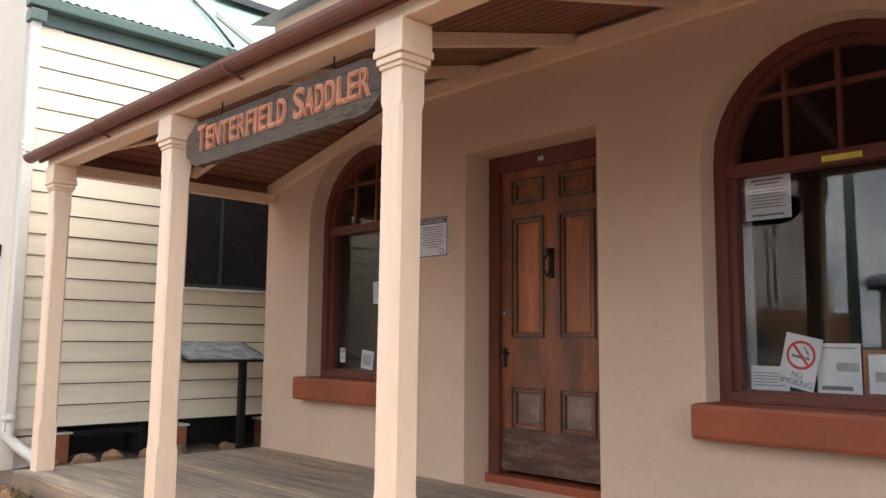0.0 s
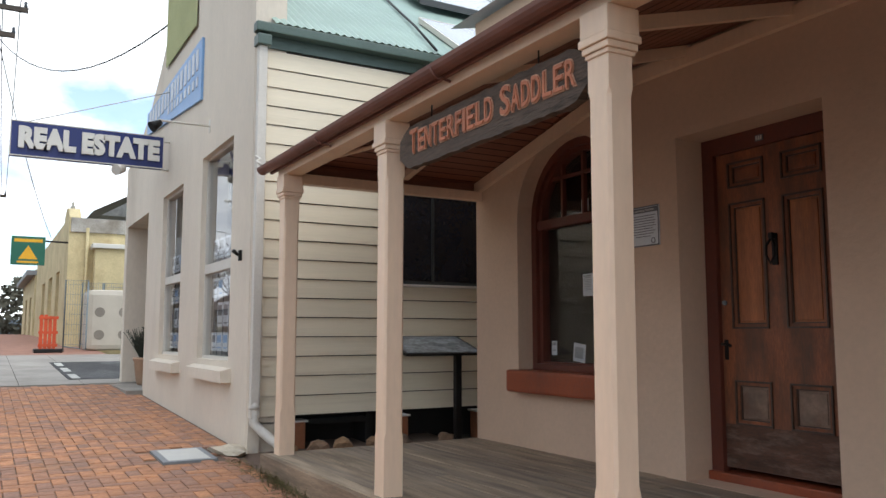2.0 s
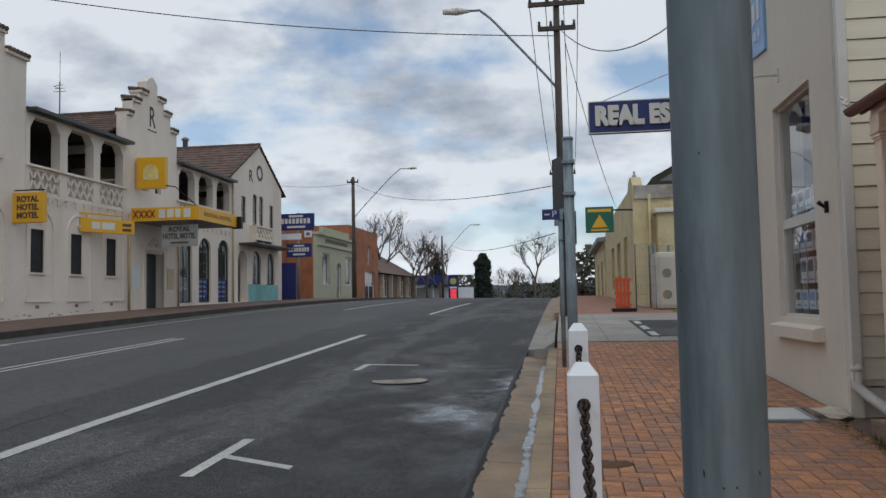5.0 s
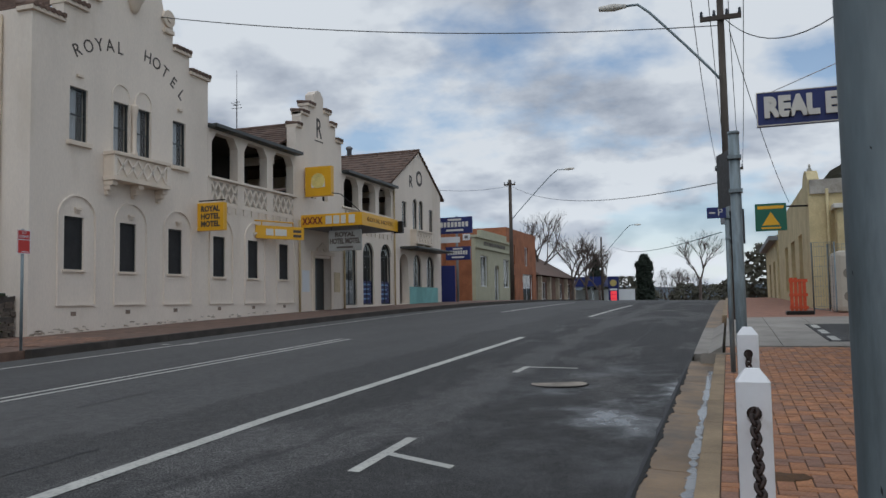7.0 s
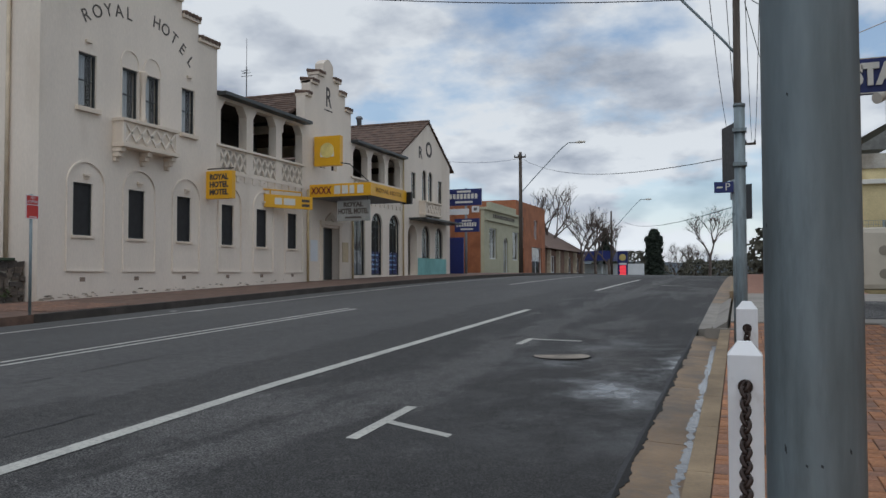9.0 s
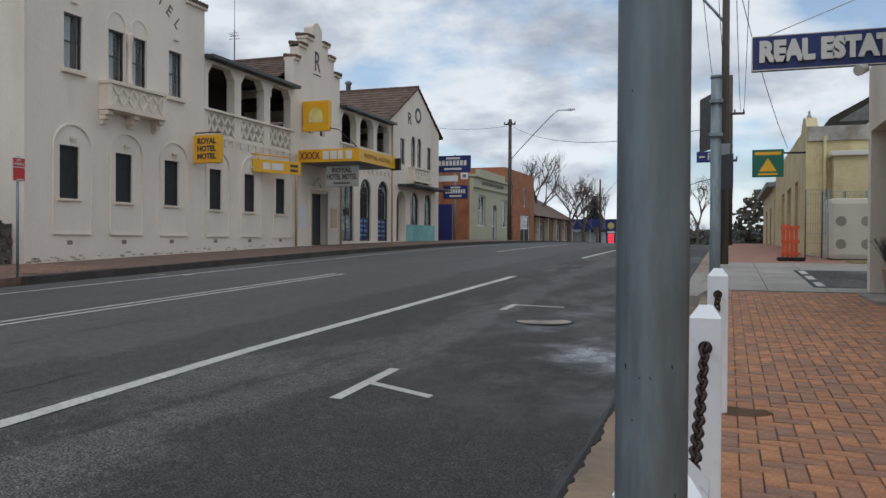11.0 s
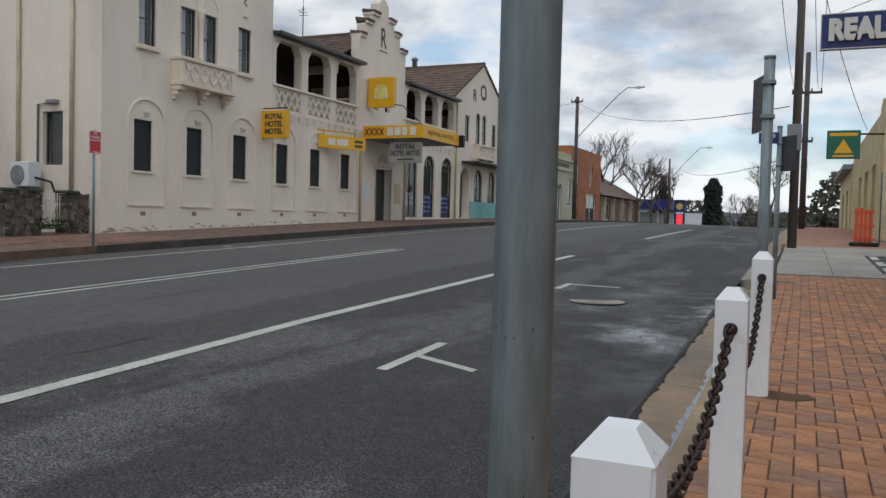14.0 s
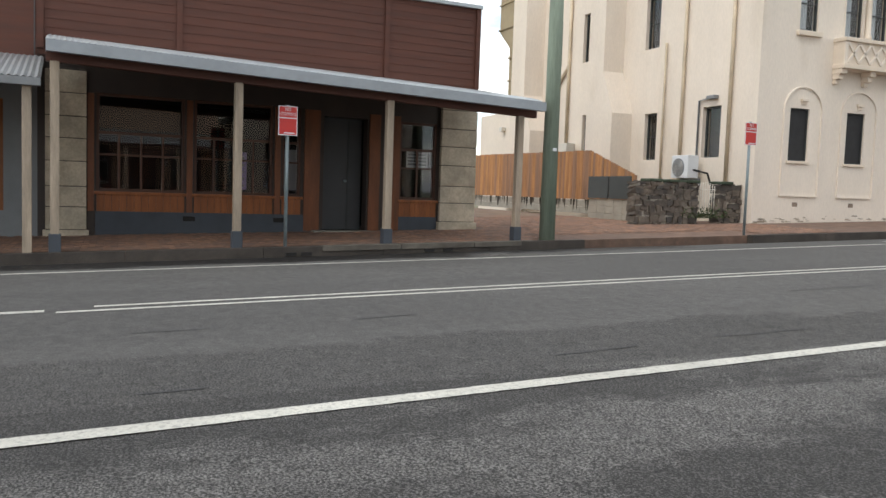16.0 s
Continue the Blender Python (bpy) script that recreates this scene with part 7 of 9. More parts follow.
# down pipes on the front
for u, z0, z1 in ((27.75, 0.55, 4.3), (31.62, 0.7, 4.4), (37.25, 0.75, 6.8)):
    bm = bmesh.new()
    cyl(bm, pt(HF, u, -0.07, z0), pt(HF, u, -0.07, z1), 0.045, 0.045, 8)
    part("downpipe", bm, mat("buff_pipe", (0.50, 0.38, 0.20), 0.6), ht)
# peeling paint and old plaster at the foot
bm = bmesh.new()
rnd = random.Random(21)
for k in range(60):
    u = 14.95 + rnd.random() ** 1.4 * 12.4
    z = rise(u) + 0.2 + rnd.random() ** 2 * 0.12
    a, b = rnd.uniform(0.02, 0.12), rnd.uniform(0.008, 0.03)
    quad(bm, *[pt(HF, u + p * a, -0.004, z + q * b) for p, q in ((-1, -0.6), (0.8, -1), (1, 0.5), (-0.5, 1))])
tagged(part("flaked_paint", bm, mat("bare_plaster", (0.42, 0.35, 0.27), 0.9, var=0.4), ht), kind="stuff")

# side wall fittings
for x, z0, z1, r in ((-16.95, 1.2, 8.3, 0.05), (-18.9, 0.6, 8.3, 0.05), (-19.75, 1.0, 5.45, 0.035), (-25.3, 2.2, 8.3, 0.06)):
    bm = bmesh.new()
    cyl(bm, pt(HS, x, -0.07, z0), pt(HS, x, -0.07, z1), r, r, 8)
    part("wall_pipe", bm, mat("cream_pipe", (0.56, 0.46, 0.33), 0.6), ht)
bm = bmesh.new()
tube(bm, [pt(HS, -25.3, -0.07, 6.2), pt(HS, -25.3, -0.07, 5.5), pt(HS, -26.0, -0.07, 4.9), pt(HS, -26.0, -0.07, 2.4)], 0.06, 8)
part("bent_pipe", bm, mat("cream_pipe_bent", (0.52, 0.42, 0.30), 0.6), ht)
for x0, x1, zt, zb_, out in ((-22.9, -22.0, 8.4, 4.85, 0.75), (-28.4, -27.3, 8.4, 4.6, 0.8)):
    bm = bmesh.new()
    bx(bm, HS, x0, x1, -out, 0.0, zb_, zt)
    part("buttress", bm, HOTEL, ht)
    bm = bmesh.new()
    v = bx(bm, HS, x0, x1 + 0.6, -out, 0.0, zb_ - 1.35, zb_)
    for p in v:
        if p.co.z > zb_ - 0.1 and p.co.x > x1:
            p.co.x = x1
    part("buttress_shoulder", bm, HOTEL, ht)
    bm = bmesh.new()
    bx(bm, HS, x0, x1 + 0.6, -out, 0.0, 0.2, zb_ - 1.35)
    part("buttress_foot", bm, HOTEL, ht)
bm = bmesh.new()
tube(bm, [pt(HS, -18.18, -0.05, 2.1), pt(HS, -18.18, -0.05, 3.62), pt(HS, -17.75, -0.05, 3.66)], 0.03, 6)
bx(bm, HS, -17.78, -17.45, -0.16, 0.0, 3.62, 3.72, 0.02)
part("wall_conduit", bm, GREY, ht, "grey conduit and lamp bracket over the side window")
bm = bmesh.new()
for k in range(14):
    z0, z1 = 8.42 + 0.16 * k, 8.42 + 0.16 * (k + 1)
    y0, y1 = 15.3 + 0.24 * k, 15.3 + 0.24 * (k + 1)
    quad(bm, (-28.4, y0, z0 + 0.04), (-16.4, y0, z0 + 0.04), (-16.4, y1, z1), (-28.4, y1, z1))
    quad(bm, (-28.4, y0, z0), (-16.4, y0, z0), (-16.4, y0, z0 + 0.04), (-28.4, y0, z0 + 0.04))
    y2, y3 = 21.9 - 0.24 * k, 21.9 - 0.24 * (k + 1)
    quad(bm, (-28.4, y2, z0 + 0.04), (-16.4, y2, z0 + 0.04), (-16.4, y3, z1), (-28.4, y3, z1))
part("gable_roof", bm, TILE, ht)
# antenna on the roof
an = thing("roof_antenna", (-19.98, 29.5, 8.55), "thin television antenna mast on the tiled roof", "antenna")
bm = bmesh.new()
tube(bm, [(-19.98, 29.5, 8.5), (-19.98, 29.5, 9.95)], 0.022, 6)
tube(bm, [(-19.98, 29.5, 9.95), (-19.98, 29.5, 11.2)], 0.01, 5)
part("mast", bm, IRON, an)
bm = bmesh.new()
for k in range(3):
    tube(bm, [(-20.25 + 0.06 * k, 29.5, 9.55 + 0.13 * k), (-19.71 - 0.06 * k, 29.5, 9.55 + 0.13 * k)], 0.012, 5)
tube(bm, [(-19.98, 29.5, 9.68), (-19.98, 29.1, 9.68)], 0.012, 5)
part("aerial", bm, IRON, an)
for x, y, z in ((-20.2, 40.9, 9.2), (-18.5, 34.8, 8.2)):
    c_ = thing("roof_flue", (x, y, z), "small round metal flue on the tiled roof", "flue")
    bm = bmesh.new()
    spin(bm, [(0.14, -0.4), (0.14, 0.55), (0.2, 0.57), (0.2, 0.66), (0.1, 0.74)], (x, y, z), 12)
    part("pipe", bm, GREY, c_)

# ---- hotel signs ----
def board(name, label, side, u0, u1, z0, z1, thick, mt, category="sign"):
    t = thing(name, pt(side, (u0 + u1) / 2, thick / 2, z0), label, category)
    bm = bmesh.new()
    bx(bm, side, u0, u1, 0.0, thick, z0, z1, 0.01)
    part("panel", bm, mt, t)
    return t


YS1 = ("y", 21.41, -1)
s1 = board("hotel_sign", "yellow projecting box sign with dark lettering", YS1, -16.0, -15.03, 3.37, 4.25, 0.2, YELLOW)
for k, w in enumerate(("ROYAL", "HOTEL", "MOTEL")):
    letters("lettering", w, 0.24, LETTERDK, s1, YS1, -15.515, 4.05 - 0.24 * k, -0.004, fit=0.70, bold=0.012)
bm = bmesh.new()
tube(bm, [(-16.0, 21.5, 4.33), (-15.03, 21.5, 4.33)], 0.02, 6)
part("bracket", bm, IRON, s1)
YS2 = ("y", 24.7, -1)
s2 = board("beer_sign", "long narrow yellow sign hung from a frame on the wall", YS2, -15.95, -13.95, 3.38, 3.85, 0.1, YELLOW)
bm = bmesh.new()
for a, b in ((-15.55, -15.25), (-15.18, -14.70)):
    bx(bm, YS2, a, b, -0.006, 0.0, 3.5, 3.74)
part("logo_bar", bm, LETTER, s2)
for k in range(2):
    bm = bmesh.new()
    bx(bm, YS2, -14.42, -14.08, -0.006, 0.0, 3.47 + 0.17 * k, 3.57 + 0.17 * k)
    part("text_bar", bm, LETTERDK, s2)
bm = bmesh.new()
tube(bm, [(-16, 24.75, 4.02), (-14.4, 24.75, 4.0), (-14.4, 24.75, 3.84)], 0.025, 6)
part("hanger", bm, YELLOW, s2)
bm = bmesh.new()
tube(bm, [(-15.7, 24.75, 4.02), (-15.7, 24.75, 3.84)], 0.025, 6)
part("hanger", bm, YELLOW, s2)
TURN2 = Matrix.Translation((-15.95, 24.7, 0)) @ Matrix.Rotation(radians(62), 4, "Z") @ Matrix.Translation((15.95, -24.7, 0))
s2.matrix_basis = TURN2 @ Matrix.Translation(s2.location)
YS3 = ("y", 28.2, -1)
s3 = board("beer_box_sign", "square yellow box sign projecting above the entry", YS3, -15.93, -14.78, 5.27, 6.45, 0.25, YELLOW)
bm = bmesh.new()
bx(bm, YS3, -15.65, -15.05, -0.008, 0.0, 5.62, 5.86)
part("logo_bar", bm, LETTER, s3)
bm = bmesh.new()
for k in range(4):
    bx(bm, YS3, -15.62 + 0.14 * k, -15.53 + 0.14 * k, -0.008, 0.0, 5.92, 6.06)
part("logo_bar", bm, LETTERDK, s3)
bm = bmesh.new()
spin(bm, [(0.3, 0), (0.3, 0.012)], (0, 0, 0), 24)
bmesh.ops.transform(bm, matrix=Matrix.Translation((-15.35, 28.198, 5.88)) @ Matrix.Rotation(radians(90), 4, "X"), verts=bm.verts)
part("logo_disc", bm, mat("pale_yellow_disc", (0.75, 0.62, 0.22), 0.5), s3)
bm = bmesh.new()
tube(bm, [(-16, 28.3, 5.6), (-14.4, 28.3, 5.3), (-13.6, 28.3, 4.6)], 0.02, 6)
part("stay", bm, IRON, s3)

cn = thing("entry_canopy", (-14.7, 29.2, 4.0), "flat entry canopy with a yellow illuminated fascia", "canopy")
bm = bmesh.new()
box(bm, -16.0, -13.35, 27.92, 31.4, 4.0, 4.08)
part("soffit", bm, GREY, cn)
for nm, a in (("south_fascia", (-15.95, -13.36, 27.88, 27.92)), ("front_fascia", (-13.36, -13.30, 27.88, 31.4))):
    bm = bmesh.new()
    box(bm, a[0], a[1], a[2], a[3], 4.0, 4.5, 0.005)
    part(nm, bm, YELLOW, cn)
CS = ("y", 27.87, -1)
bm = bmesh.new()
for k in range(4):
    u = -15.85 + 0.22 * k
    for p, q in (((u, 4.12), (u + 0.18, 4.4)), ((u + 0.18, 4.12), (u, 4.4))):
        quad(bm, pt(CS, p[0] - 0.03, -0.004, p[1]), pt(CS, p[0] + 0.03, -0.004, p[1]), pt(CS, q[0] + 0.03, -0.004, q[1]), pt(CS, q[0] - 0.03, -0.004, q[1]))
part("brand_crosses", bm, mat("maroon_mark", (0.20, 0.02, 0.03), 0.5), cn)
bm = bmesh.new()
for k, w in enumerate((0.26, 0.26, 0.2, 0.26)):
    u = -14.85 + 0.33 * k
    bx(bm, CS, u, u + w, -0.01, 0.0, 4.1, 4.42, 0.0)
part("brand_bars", bm, LETTER, cn, "pale block shapes of a brand mark")
CF = ("x", -13.29, 1)
BROWNLETTER = mat("brown_letter", (0.30, 0.14, 0.03), 0.6)
for w_, u_ in (("ROYAL", 28.93), ("HOTEL", 30.27)):
    letters("lettering", w_, 0.24, BROWNLETTER, cn, CF, u_, 4.25, -0.004, fit=1.2)
bm = bmesh.new()
box(bm, -13.5, -13.1, 31.4, 31.6, 3.95, 4.45, 0.02)
part("floodlight", bm, IRON, cn)
HM = ("y", 28.1, -1)
s4 = board("hanging_hotel_sign", "grey hanging sign with old-fashioned dark lettering under the canopy", HM, -14.85, -13.45, 3.05, 3.85, 0.08, mat("grey_sign", (0.30, 0.30, 0.28), 0.6))
letters("lettering", "ROYAL", 0.24, LETTERDK, s4, HM, -14.15, 3.68, -0.004, fit=0.85, bold=0.012)
letters("lettering", "HOTEL MOTEL", 0.28, LETTERDK, s4, HM, -14.15, 3.42, -0.004, fit=1.3, bold=0.014)
bm = bmesh.new()
bx(bm, HM, -14.5, -13.8, -0.004, 0, 3.15, 3.22)
part("text_bar", bm, LETTERDK, s4)
for u in (-14.75, -13.55):
    bm = bmesh.new()
    tube(bm, [(u, 28.14, 3.84), (u, 28.14, 4.02)], 0.01, 5)
    part("hanger", bm, IRON, s4)

# bottle shop pylon signs past the hotel
bt = thing("pylon_sign", (-15.7, 46.0, 0.9), "two navy pylon signs with illegible white lettering on a post", "sign")
bm = bmesh.new()
cyl(bm, (-15.6, 46.1, 0.6), (-15.6, 46.1, 6.2), 0.08, 0.08, 10)
part("post", bm, GREY, bt)
BT = ("y", 46.0, -1)
for nm, u0, u1, z0, z1 in (("upper_panel", -16.8, -14.6, 5.15, 6.15), ("lower_panel", -16.3, -14.75, 3.55, 4.35)):
    bm = bmesh.new()
    bx(bm, BT, u0, u1, 0, 0.15, z0, z1, 0.01)
    pn = part(nm, bm, NAVY, bt)
    for a, b, c, d in ((0.3, 0.7, 0.78, 0.90), (0.08, 0.92, 0.40, 0.70), (0.25, 0.75, 0.14, 0.26)):
        bm = bmesh.new()
        n = 8 if c == 0.40 else 1
        for k in range(n):
            ua = u0 + (u1 - u0) * (a + (b - a) * k / n)
            ub = u0 + (u1 - u0) * (a + (b - a) * (k + (0.72 if n > 1 else 1)) / n)
            bx(bm, BT, ua, ub, -0.006, 0, z0 + (z1 - z0) * c, z0 + (z1 - z0) * d)
        part("text_bar", bm, LETTER, pn)
bm = bmesh.new()
bx(bm, BT, -16.7, -15.4, 0, 0.08, 4.6, 4.95)
part("white_strip", bm, PAPER, bt)
bm = bmesh.new()
bx(bm, BT, -15.2, -14.75, 0, 0.08, 4.72, 5.1)
part("logo_square", bm, PAPER, bt)
bm = bmesh.new()
bx(bm, BT, -15.08, -14.87, -0.006, 0, 4.82, 5.0)
part("logo_mark", bm, INK, bt)
board("bottle_shop_banner", "tall navy banner board by the bottle shop", ("y", 45.6, -1), -16.7, -15.6, 1.0, 3.2, 0.1, NAVY)

# ---- the brown shop across the street, with its verandah ----
BF = ("x", -16.0, 1)
bs2 = thing("brown_shop", (-18, 3, -0.1), "brown clad shop with sandstone piers and wide timber windows", "building")
PARTOP = 4.80
bm = bmesh.new()
BW = [(-0.48, 1.03, 0.68, 2.42, 0), (1.20, 2.68, 0.68, 2.42, 0), (2.86, 3.24, 0.68, 2.42, 0), (3.70, 4.62, 0.02, 2.3, 0), (5.35, 6.20, 0.68, 2.3, 0)]
wall(bm, BF, 0.25, -1.42, 6.24, lambda u: rise(u) + 0.0, 3.1, BW)
bx(bm, BF, 6.245, 7.1, 0.0, 0.25, -0.3, 3.1)
part("shop_front", bm, mat("dark_shop_timber", (0.045, 0.032, 0.026), 0.6, var=0.25), bs2)
for k, z in enumerate([3.0 + 0.155 * i for i in range(12)]):
    for a, b in ((-1.4, 0.86), (0.94, 4.92), (5.0, 7.06)):
        bm = bmesh.new()
        p = [pt(BF, a, -0.016, z), pt(BF, b, -0.016, z), pt(BF, b, -0.008, z + 0.16), pt(BF, a, -0.008, z + 0.16)]
        quad(bm, *p)
        quad(bm, p[1], p[0], pt(BF, a, 0, z), pt(BF, b, 0, z))
        part("cladding_board", bm, BROWNBOARD, bs2)
bm = bmesh.new()
bx(bm, BF, -1.45, 7.12, 0.0, 0.2, 2.95, PARTOP)
part("parapet", bm, BROWNBOARD, bs2, "dark red-brown boarded parapet")
bm = bmesh.new()
bx(bm, ("y", 7.12, 1), -26, -16.0, 0.0, 0.25, -0.3, 4.4)
part("side_wall", bm, SANDSTONE, bs2)
bm = bmesh.new()
bx(bm, ("y", -1.5, -1), -26, -16.3, 0.0, 0.25, -0.6, 4.4)
part("side_wall", bm, SANDSTONE, bs2)
for u in (-1.42, 0.86, 4.92, 7.02):
    bm = bmesh.new()
    bx(bm, BF, u, u + 0.1, -0.06, 0.0, 3.1, PARTOP + 0.02)
    part("cover_strip", bm, BROWNBOARD, bs2)
bm = bmesh.new()
bx(bm, BF, -1.45, 7.14, -0.10, 0.25, PARTOP, PARTOP + 0.08, 0.01)
part("parapet_cap", bm, CORRUG, bs2)
# sandstone piers in courses
for u0, u1 in ((-1.30, -0.645), (6.26, 7.10)):
    z = rise(u0) - 0.1
    k = 0
    bm = bmesh.new()
    bx(bm, BF, u0 + 0.02, u1 - 0.02, -0.085, -0.003, z, 2.8)
    part("pier_core", bm, STONE, bs2)
    while z < 2.75:
        h = (0.46, 0.40, 0.36, 0.44, 0.40, 0.38, 0.4, 0.4)[k]
        o = 0.04 if k == 0 else 0.0
        bm = bmesh.new()
        bx(bm, BF, u0 - o, u1 + o, -0.10 - o, -0.004, z, z + h - 0.014, 0.012)
        part("stone_block", bm, SANDSTONE, bs2)
        z += h
        k += 1
# the sills' orange stain, darkened to paint the verandah's shade on the posts
SHADEDSTAIN = mat("shaded_stain", (0.17, 0.055, 0.017), 0.5, var=0.35, fine=14, stretch=(4, 4, 0.6))
DARKSTAIN = mat("dark_stained_wood", (0.075, 0.028, 0.014), 0.45, var=0.3, fine=14, stretch=(4, 4, 0.6))
# windows with timber bars
for (u0, u1, z0, zs, r), nu, nz in ((BW[0], 4, 2), (BW[1], 4, 2), (BW[2], 1, 2), (BW[4], 2, 2)):
    bm = bmesh.new()
    frame_ring(bm, BF, (u0, u1, z0, zs, 0), 0.05, 0.04, 0.14)
    wi = part("window", bm, DARKSTAIN, bs2, "wide timber shop window with small panes")
    bm = bmesh.new()
    for k in range(1, nu):
        u = u0 + (u1 - u0) * k / nu
        bx(bm, BF, u - 0.018, u + 0.018, 0.06, 0.11, z0 + 0.05, 1.72)
    bx(bm, BF, u0 + 0.05, u1 - 0.05, 0.055, 0.12, 1.70, 1.75)
    bx(bm, BF, u0 + 0.05, u1 - 0.05, 0.06, 0.11, 1.32, 1.355)
    part("glazing_bar", bm, DARKSTAIN, wi)
    bm = bmesh.new()
    pane_of(bm, BF, (u0 + 0.05, u1 - 0.05, z0 + 0.05, zs - 0.05, 0), 0.085)
    no_shadow(part("pane", bm, SHOPGLASS, wi))
    bm = bmesh.new()
    bx(bm, BF, u0 - 0.04, u1 + 0.04, -0.06, 0.1, z0 - 0.06, z0 - 0.003, 0.01)
    part("window_sill", bm, STAINWOOD, wi)
    # vertical boards below the sill
    n = max(3, int((u1 - u0) / 0.12))
    for k in range(n):
        a = u0 + (u1 - u0) * k / n
        bm = bmesh.new()
        bx(bm, BF, a + 0.003, a + (u1 - u0) / n - 0.003, -0.02, 0.0, 0.32, z0 - 0.062)
        part("sill_board", bm, STAINWOOD, bs2)
bm = bmesh.new()
v = bx(bm, BF, -0.5, 3.6, -0.03, 0.0, -0.4, 0.32)
bx(bm, BF, 5.3, 6.22, -0.03, 0.0, -0.3, 0.32)
part("painted_plinth", bm, SLATE, bs2, "slate-blue painted plinth")
for u in (1.0, 2.7):
    bm = bmesh.new()
    bx(bm, BF, u, u + 0.22, -0.036, -0.03, 0.16, 0.25)
    part("air_vent", bm, IRON, bs2)
for u0, u1 in ((-0.63, -0.52), (1.06, 1.17), (2.71, 2.83), (3.30, 3.62), (4.66, 4.90), (5.18, 5.34)):
    bm = bmesh.new()
    bx(bm, BF, u0, u1, -0.035, 0.02, 0.32 if u1 < 3.0 else 0.0, 2.4, 0.006)
    part("door_post", bm, SHADEDSTAIN, bs2)
bm = bmesh.new()
bx(bm, BF, 3.72, 4.60, 0.30, 0.35, 0.0, 2.3)
dr_ = part("door", bm, mat("charcoal_door", (0.05, 0.052, 0.056), 0.5, var=0.1), bs2, "plain charcoal door")
bm = bmesh.new()
bx(bm, BF, 4.30, 4.325, 0.28, 0.30, 0.02, 2.28)
part("door_edge", bm, DARKFRAME, dr_)
bm = bmesh.new()
cyl(bm, pt(BF, 4.25, 0.30, 1.02), pt(BF, 4.25, 0.24, 1.02), 0.03, 0.03, 10)
part("door_knob", bm, GALV, dr_)
bm = bmesh.new()
bx(bm, BF, 3.45, 5.3, -0.30, 0.3, -0.2, 0.02)
part("door_step", bm, CONC, bs2)
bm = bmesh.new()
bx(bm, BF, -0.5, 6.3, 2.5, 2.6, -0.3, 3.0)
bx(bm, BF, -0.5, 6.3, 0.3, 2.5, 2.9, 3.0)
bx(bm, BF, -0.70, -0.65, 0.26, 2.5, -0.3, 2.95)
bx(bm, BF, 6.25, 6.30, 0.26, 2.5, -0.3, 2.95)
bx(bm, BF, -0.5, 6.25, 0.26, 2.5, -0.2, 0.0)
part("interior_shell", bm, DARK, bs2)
for u0, u1, z0, z1, m_ in ((1.98, 2.2, 0.78, 1.5, mat("purple_poster", (0.17, 0.13, 0.26), 0.5, var=0.3)), (2.9, 3.2, 0.8, 1.6, INK), (5.55, 6.05, 1.35, 1.72, PALEPRINT)):
    bm = bmesh.new()
    bx(bm, BF, u0, u1, 0.12, 0.125, z0, z1)
    po = part("window_poster", bm, m_, bs2)
    bm = bmesh.new()
    for k in range(5):
        bx(bm, BF, u0 + 0.03, u1 - 0.05, 0.116, 0.12, z0 + 0.06 + (z1 - z0) * k / 5.5, z0 + 0.10 + (z1 - z0) * k / 5.5)
    part("print_bar", bm, INK, po)

ROOFEDGE = mat("pale_zinc", (0.31, 0.335, 0.36), 0.45, 0.35, var=0.12, scale=1.2, fine=9)
bv = thing("shop_verandah", (-14.4, 3, -0.1), "bullnosed iron verandah on square timber posts over the footpath", "verandah")
bm = bmesh.new()
prof = [(-15.98, 3.13), (-15.0, 2.97), (-14.0, 2.80), (-13.3, 2.685), (-12.95, 2.62), (-12.80, 2.575)]


def level(bm):
    """The verandah stays more level than the falling footpath."""
    for v in bm.verts:
        v.co.z += 0.03 * (5.8 - v.co.y)
    return bm


n = 110
for k in range(n):
    u = -1.06 + 8.06 * k / n
    w = 8.06 / n
    for a, b, da, db in ((0, 0.5, 0.0, 0.016), (0.5, 1.0, 0.016, 0.0)):
        for (x0, z0), (x1, z1) in zip(prof, prof[1:]):
            ya, yb = u + a * w, u + b * w
            quad(bm, (x0, ya, z0 + da), (x0, yb, z0 + db), (x1, yb, z1 + db), (x1, ya, z1 + da)).smooth = True
part("roof_sheet", level(bm), CORRUG, bv, "grey corrugated iron roof")
# one dark sheet 3 cm below the roof iron
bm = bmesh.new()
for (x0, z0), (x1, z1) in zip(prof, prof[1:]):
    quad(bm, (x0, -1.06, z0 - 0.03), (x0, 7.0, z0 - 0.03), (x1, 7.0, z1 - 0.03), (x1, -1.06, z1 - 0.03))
part("roof_underside", level(bm), mat("dark_roof_underside", (0.07, 0.05, 0.04), 0.7), bv)
bm = bmesh.new()
for k in range(8):
    ya, yb = -1.06 + 1.0075 * k, -1.06 + 1.0075 * (k + 1)
    box(bm, -12.83, -12.71, ya, yb, 2.41, 2.57, 0.0)
bmesh.ops.remove_doubles(bm, verts=bm.verts, dist=0.001)
part("gutter", level(bm), ROOFEDGE, bv, "pale grey metal gutter")
bm = bmesh.new()
box(bm, -13.05, -12.94, -1.06, 6.95, 2.30, 2.44, 0.006)
part("front_beam", level(bm), BROWNBOARD, bv)
